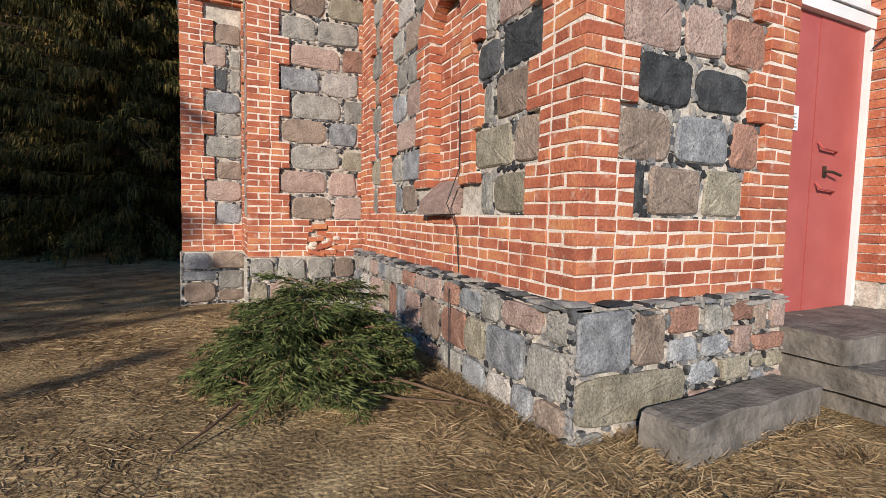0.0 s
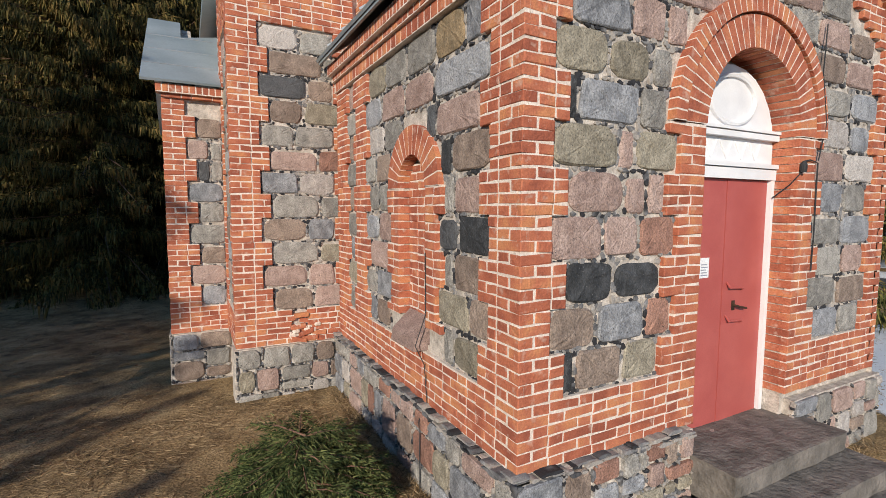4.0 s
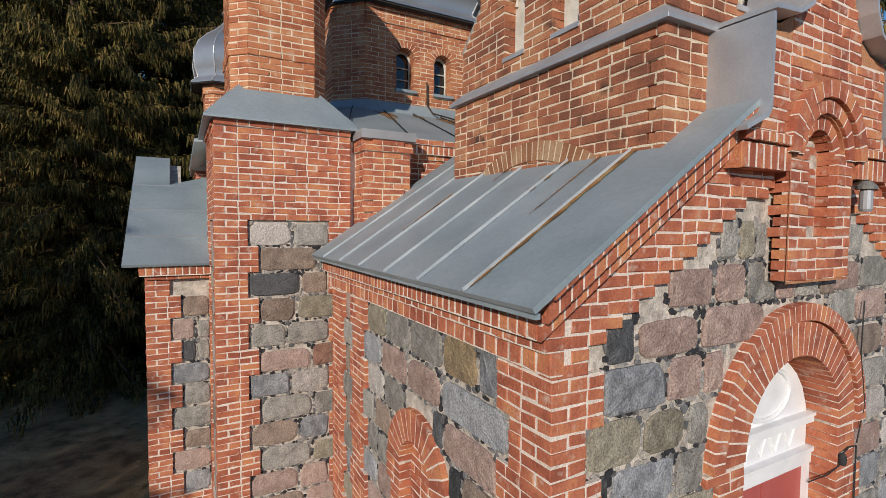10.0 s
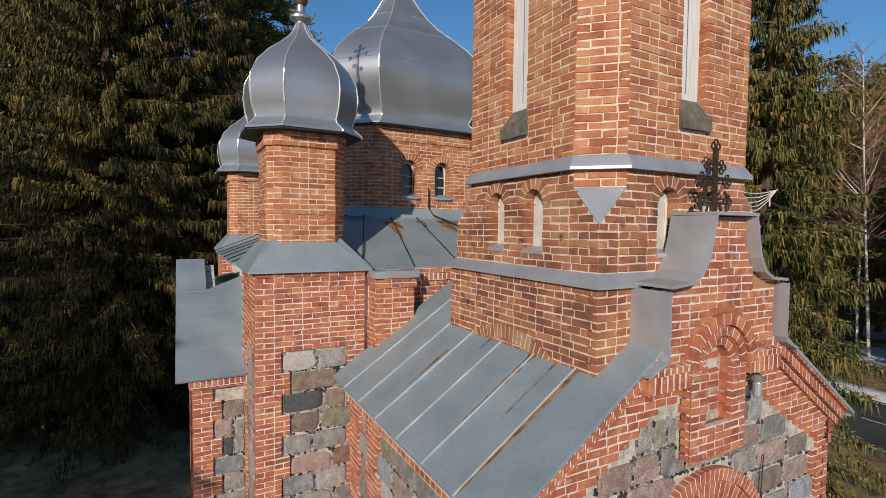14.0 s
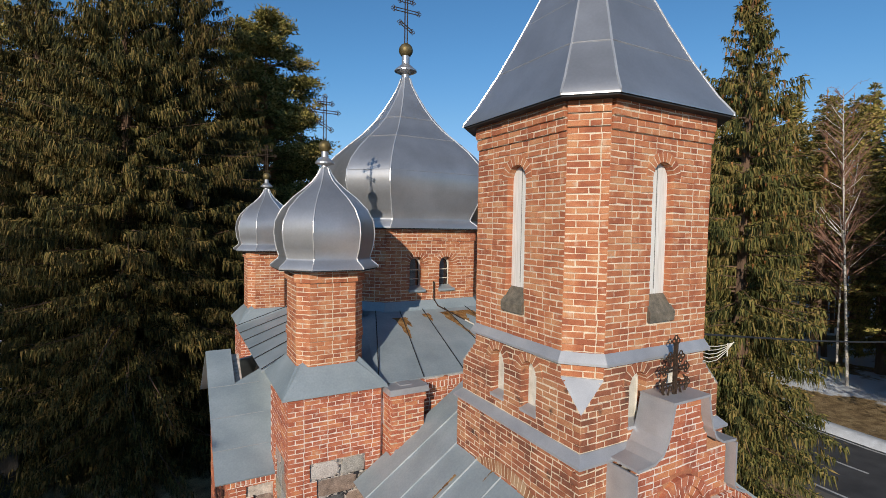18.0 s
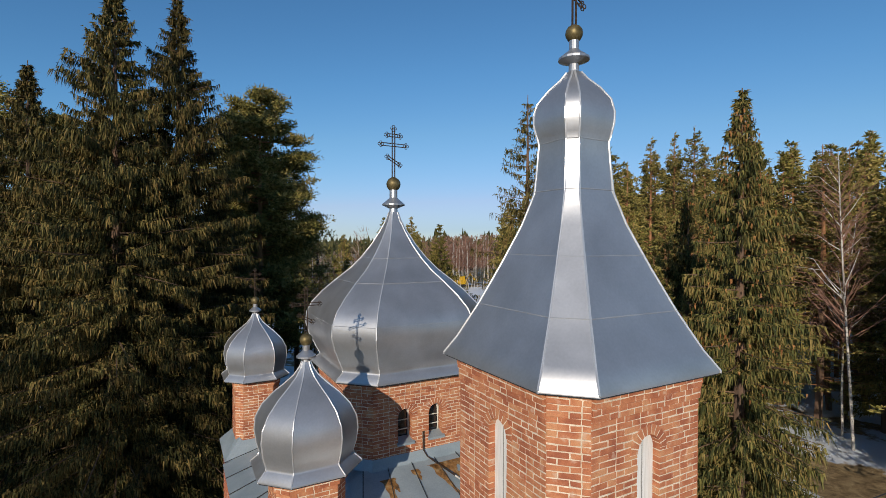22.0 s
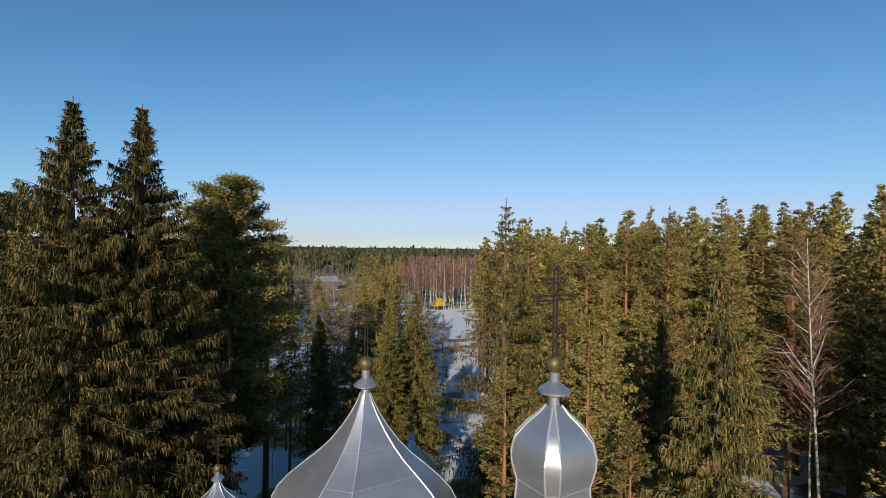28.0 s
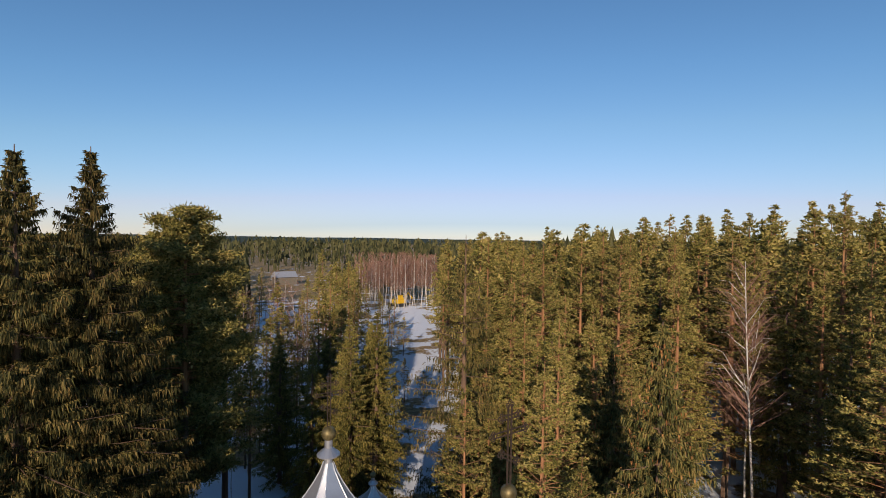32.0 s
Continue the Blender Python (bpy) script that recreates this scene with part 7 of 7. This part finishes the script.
# ---- things round the church ----
def rough_block(name, x0, x1, y0, y1, z0, z1, mat, parent=None, label="", seed=0, amount=0.02, cuts=5):
    """A stone slab with broken faces and worn edges."""
    bm = bmesh.new()
    bmesh.ops.create_cube(bm, size=1.0)
    bmesh.ops.bevel(bm, geom=bm.edges[:], offset=0.03, segments=1, affect='EDGES')
    bmesh.ops.subdivide_edges(bm, edges=bm.edges[:], cuts=cuts, use_grid_fill=True)
    for v in bm.verts:
        p = Vector(((x0 + x1) / 2 + v.co.x * (x1 - x0), (y0 + y1) / 2 + v.co.y * (y1 - y0), (z0 + z1) / 2 + v.co.z * (z1 - z0)))
        w = noise.noise_vector(p * 3.1 + Vector((seed, 0, 0))) * amount + noise.noise_vector(p * 11 + Vector((seed, 3, 0))) * amount * 0.4
        v.co = p + Vector((w.x, w.y, w.z * 0.5))
    me = bpy.data.meshes.new(name)
    bm.to_mesh(me)
    bm.free()
    me.materials.append(mat)
    ob = new(name, me)
    ob.parent = parent
    return tagged(ob, label=label)


steps = thing("stone_steps", "three worn dark granite steps before the door", "steps")
rough_block("step", 1.70, 3.36, -0.44, 0.26, 0.33, 0.505, M_STEP, steps, seed=1)
rough_block("step", 1.74, 3.40, -0.76, 0.2, 0.15, 0.325, M_STEP, steps, seed=2)
rough_block("step", 1.80, 3.50, -1.08, 0.1, -0.12, 0.145, M_STEP, steps, seed=3)
slab = rough_block("granite_slab", 0.26, 1.60, -0.50, -0.22, -0.15, 0.21, M_STEP, None, "long split granite slab lying against the plinth", 7, 0.035)
slab["category"] = "stone slab"
slab.rotation_euler = (0, 0, radians(4.5))

# earth wire down the side wall
wire = thing("earth_wire", "thin dark earth wire hanging down the side wall", "wire")
s = Soup()
s.tube([(-0.012, 1.36, 2.1), (-0.010, 1.352, 1.55), (-0.115, 1.345, 1.28), (-0.03, 1.335, 1.1), (-0.012, 1.32, 0.75), (-0.10, 1.30, 0.62), (-0.105, 1.27, 0.2), (-0.12, 1.24, -0.02)], 0.0045, 5)
part("wire", s, M_NEARBLACK, wire)
# lamp on the gable
lamp = thing("wall_lamp", "small grey outdoor lamp on a brick bracket", "lamp")
circ_ = lambda cx, cy, r, z, n=12: [(cx + r * math.cos(6.28318 * k / n), cy + r * math.sin(6.28318 * k / n), z) for k in range(n)]
s = Soup()
s.loft([circ_(3.05, -0.14, 0.036, 4.95), circ_(3.05, -0.14, 0.045, 4.97), circ_(3.05, -0.14, 0.045, 5.10), circ_(3.05, -0.14, 0.036, 5.13)])
part("lamp_glass", s, M_FLASH, lamp)
s = Soup()
s.loft([circ_(3.05, -0.14, 0.07, 5.125), circ_(3.05, -0.14, 0.07, 5.15), circ_(3.05, -0.14, 0.03, 5.19)])
part("lamp_cap", s, M_GREYBASE, lamp)
s = Soup()
s.box(3.03, 3.07, -0.15, 0.02, 5.17, 5.2)
part("lamp_arm", s, M_IRON, lamp)
# door-side cable with its clamp
clamp = thing("cable_clamp", "dark insulator clamp with cables on the door jamb", "clamp")
s = Soup()
s.loft([circ_(3.17, -0.03, 0.025, 2.83), circ_(3.17, -0.03, 0.03, 2.86), circ_(3.17, -0.03, 0.03, 2.90), circ_(3.17, -0.03, 0.014, 2.93)])
part("insulator", s, M_NEARBLACK, clamp)
s = Soup()
s.tube([(3.17, -0.03, 2.93), (3.30, -0.02, 2.95), (3.45, -0.012, 2.93), (3.46, -0.012, 2.2), (3.45, -0.012, 1.9)], 0.007, 5)
part("cable", s, M_NEARBLACK, clamp)
s = Soup()
s.tube([(3.17, -0.03, 2.85), (3.12, 0.05, 2.72), (3.09, 0.18, 2.60)], 0.006, 5)
part("cable", s, M_NEARBLACK, clamp)
s = Soup()
s.tube([(3.46, -0.014, 4.2 - 0.02 * 0), (3.40, -0.03, 3.75), (3.52, -0.03, 3.3), (3.46, -0.012, 2.95)], 0.006, 5)
part("cable", s, M_NEARBLACK, clamp)
# wires fixed to the far side of the tower
wires = thing("tower_wires", "pale looped service wires fixed on the tower", "wires")
for k in range(5):
    s = Soup()
    x0, y0, z0 = TX + TR + 0.02, TY - 0.9, 7.22
    pts = [(x0 + 0.6 * u, y0 - 0.25 * u, z0 - 0.12 * k * 0.35 - 0.16 * math.sin(u * 3.0) * (0.4 + 0.25 * k) + 0.05 * u * k) for u in (0, 0.2, 0.4, 0.6, 0.8, 1.0)]
    s.tube(pts, 0.0055, 5)
    part("wire", s, M_OLDWHITE, wires)
s = Soup()
s.tube([(TX + TR + 0.55, TY - 1.1, 7.0), (TX + TR + 0.55, TY - 1.1, 7.2)], 0.009, 5)
part("insulator_rod", s, M_OLDWHITE, wires)
s = Soup()
a, b = Vector((TX + TR + 0.1, TY - 0.6, 7.3)), Vector((34.0, 1.5, 6.6))
s.tube([a.lerp(b, k / 14) - Vector((0, 0, 1.1 * math.sin(math.pi * k / 14))) for k in range(15)], 0.016, 4)
part("overhead_cable", s, M_NEARBLACK, wires)

# heap of cut spruce boughs by the side wall
brnd = random.Random(11)
bush = thing("bough_heap", "heap of cut green spruce boughs lying on the grass", "bush")
leaves, stems = Soup(), Soup()
trnd = brnd
for k in range(170):
    a = brnd.uniform(0, 6.283)
    rad = brnd.random() ** 0.6
    ox, oy = -1.1 + 0.54 * rad * math.cos(a), 1.42 + 0.5 * rad * math.sin(a)
    oz = 0.05 + 0.66 * (1 - rad ** 1.6) * brnd.uniform(0.5, 1.05)
    d = Vector((math.cos(a) + brnd.uniform(-0.6, 0.6), math.sin(a) + brnd.uniform(-0.6, 0.6), brnd.uniform(-0.15, 0.35))).normalized()
    L = brnd.uniform(0.3, 0.55)
    at = lambda u: Vector((ox, oy, oz)) + d * L * (u - 0.3) + Vector((0, 0, 0.10 * u - 0.28 * u * u * L))
    stems.tube([at(0), at(0.5), at(1.0)], 0.007, 4, 0.003)
    side = Vector((-d.y, d.x, 0)).normalized()
    for q in range(30):
        u = 0.1 + 0.9 * q / 30
        for sg in (-1, 1):
            w = d * 0.75 + side * sg * brnd.uniform(0.6, 1.1) + Vector((0, 0, brnd.uniform(-0.35, 0.25)))
            ln = (0.05 + 0.17 * (1 - u)) * brnd.uniform(0.7, 1.2)
            tw = at(u)
            for m in range(3):
                p = tw + w.normalized() * ln * m / 3
                blade(leaves, p, w + Vector((brnd.uniform(-0.6, 0.6), brnd.uniform(-0.6, 0.6), brnd.uniform(-0.5, 0.4))), ln * 0.5 + 0.02, brnd.uniform(0.007, 0.014), 0.2)
part("needles", leaves, M_BUSH, bush)
part("twig_work", stems, M_TWIG, bush)
for p0, p1, p2 in (((-0.75, 1.15, 0.12), (-0.45, 0.85, 0.06), (-0.12, 0.32, 0.035)), ((-0.95, 0.95, 0.10), (-0.7, 0.8, 0.05), (-0.35, 0.62, 0.03)), ((-1.55, 1.0, 0.1), (-1.75, 0.75, 0.05), (-1.9, 0.6, 0.02))):
    s = Soup()
    s.tube([p0, p1, p2], 0.011, 5, 0.006)
    part("cut_stem", s, M_BARK, bush)

# dry grass close to the wall and on the lawn
trnd = random.Random(31)
grass = Soup()
for k in range(300000):
    near = trnd.random()
    x = trnd.uniform(-5.0, 3.6) if near < 0.75 else trnd.uniform(-14, 12)
    y = trnd.uniform(-2.0, 4.6) if near < 0.75 else trnd.uniform(-3, 18)
    if (x > 0.02 and y > -0.02 and x < 4.9) or (x > -1.45 and y > 4.2 and x < 6.1) or (x > -2.3 and y > 5.5 and x < 6):
        continue
    if 1.5 < x < 3.6 and -1.1 < y < 0:
        continue
    tuft = noise.noise(Vector((x * 1.1, y * 1.1, 5)))
    if tuft < -0.25 and trnd.random() < 0.7:
        continue
    edge = 1.0 if (abs(x) < 0.25 and y < 4) or (abs(y) < 0.5 and x > 0) else 0.0
    up = 0.10 + 0.25 * max(0, tuft) + 0.8 * edge * trnd.random()
    a = trnd.uniform(0, 6.283)
    w = Vector((math.cos(a), math.sin(a), up * trnd.uniform(0.4, 1.6)))
    blade(grass, Vector((x, y, ground_z(x, y) - 0.004)), w, trnd.uniform(0.05, 0.17), trnd.uniform(0.004, 0.009) * (1.0 if near < 0.75 else 2.0), 0.12)
part("dry_grass", grass, M_STRAW, None, "short dry yellow-brown winter grass", kind="stuff")["category"] = "grass"
for cx, cy, h in ((-0.30, 0.15, 0.26), (-0.45, -0.35, 0.14), (-0.25, 0.75, 0.2), (-0.22, 1.1, 0.14), (1.2, -0.75, 0.16), (-0.16, 0.4, 0.2), (-0.3, 0.95, 0.18), (-0.17, 0.02, 0.16), (-0.6, 0.3, 0.16), (0.15, -0.25, 0.15), (-0.2, 1.45, 0.2), (-0.75, -0.5, 0.14), (-0.4, 0.5, 0.2), (3.9, -0.35, 0.34), (4.4, -0.3, 0.3), (4.1, -0.7, 0.22)):
    s = Soup()
    for k in range(170):
        a = trnd.uniform(0, 6.283)
        blade(s, Vector((cx + trnd.gauss(0, 0.06), cy + trnd.gauss(0, 0.06), ground_z(cx, cy) - 0.01)), (math.cos(a) * 0.7, math.sin(a) * 0.7, trnd.uniform(0.5, 1.4)), h * trnd.uniform(0.5, 1.1), 0.006, 0.35)
    tagged(part("grass_tuft", s, M_STRAW, None, "tuft of long dry yellow grass"), category="grass", group="grass tufts")

# shed in the shade of the spruces
shed = thing("shed", "low dark timber shed under the spruces", "shed")
M_SHED = material("dark_boards", [(0.03, 0.026, 0.022), (0.07, 0.06, 0.05)], 3, 0.9, 0.4, 20, stretch=(6, 6, 0.5))
s = Soup()
s.box(-11.5, -7.6, 16.9, 19.0, -0.5, 1.35)
part("shed_wall", s, M_SHED, shed)
s = Soup()
s.loft([[(x, 16.7, 1.36), (x, 19.2, 1.36), (x, 17.95, 1.75)] for x in (-11.7, -7.4)])
part("shed_roof", s, M_SHED, shed)

# small far things
digger = thing("excavator", "small yellow excavator far off on the snow", "excavator", (66.0, 111.0, 0))
M_YELLOW = material("yellow_paint", [(0.55, 0.32, 0.02), (0.7, 0.42, 0.03)], 2, 0.5, 0)
gz = ground_z(66, 111)
for nm, b in (("body", (-1.6, 1.6, -1.0, 1.0, 0.9, 2.0)), ("cab", (-0.2, 0.9, -0.7, 0.5, 2.0, 3.1)), ("track", (-1.8, 1.8, -1.3, -0.8, 0.0, 0.8)), ("track", (-1.8, 1.8, 0.8, 1.3, 0.0, 0.8))):
    s = Soup()
    s.box(b[0], b[1], b[2], b[3], b[4] + gz, b[5] + gz)
    part(nm, s, M_YELLOW if nm != "track" else M_NEARBLACK, digger)
s = Soup()
s.tube([(1.4, 0, gz + 1.8), (3.0, 0, gz + 3.6), (4.4, 0, gz + 2.0)], 0.28, 5)
part("arm", s, M_YELLOW, digger)
farm = thing("farmhouse", "pale farm building far off beyond the clearing", "house", (60.0, 190.0, 0))
gz = ground_z(60, 190)
s = Soup()
s.box(-4, 4, -3, 3, gz - 0.5, gz + 3.2)
part("wall", s, M_SLATE, farm)
s = Soup()
s.loft([[(x, -3.4, gz + 3.1), (x, 3.4, gz + 3.1), (x, 0, gz + 5.2)] for x in (-4.4, 4.4)])
part("roof", s, M_FLASH, farm)

# ---- road past the church ----
M_ASPHALT = material("old_asphalt", [(0.055, 0.055, 0.058), (0.095, 0.095, 0.098)], 1.2, 0.85, 0.3, 60, fine=0.2)
M_SNOWBANK = material("dirty_snow", [(0.55, 0.57, 0.60), (0.76, 0.79, 0.83)], 2.5, 0.7, 0.5, 12)
M_ROADPAINT = material("worn_road_paint", [(0.42, 0.42, 0.42), (0.62, 0.62, 0.6)], 5, 0.8, 0.1, 60)


def road_x(y):
    return 19.3 + 0.2 * (y - 2) + 0.03 * max(0, y - 6) ** 2


def ribbon(offs, z_off, y0, y1, step=1.0):
    s = Soup()
    rows = []
    y = y0
    while y <= y1:
        base = ground_z(road_x(y), y) + 0.16
        rows.append([(road_x(y) + o, y, base + z) for o, z in zip(offs, z_off)])
        y += step
    s.loft(rows, closed=False, cap0=False, cap1=False)
    return s


road = part("road", ribbon((-3.2, -2.9, 0, 2.9, 3.2), (-0.5, 0, 0.04, 0, -0.5), -40, 30), M_ASPHALT, None, "narrow grey asphalt road with worn edge lines", kind="structure")
road["category"] = "road"
for o in (-2.65, 2.65):
    part("edge_line", ribbon((o - 0.06, o + 0.06), (0.008, 0.008), -40, 30), M_ROADPAINT, road)
for k in range(9):
    part("centre_dash", ribbon((-0.06, 0.06), (0.046, 0.046), -16 + 4 * k, -14.4 + 4 * k, 0.4), M_ROADPAINT, road)
bank = part("snow_bank", ribbon((3.1, 3.5, 4.0, 4.6), (-0.3, 0.12, 0.16, -0.4), -40, 30), M_SNOWBANK, None, "low bank of dirty ploughed snow", kind="structure", smooth=True)
bank["category"] = "snow"
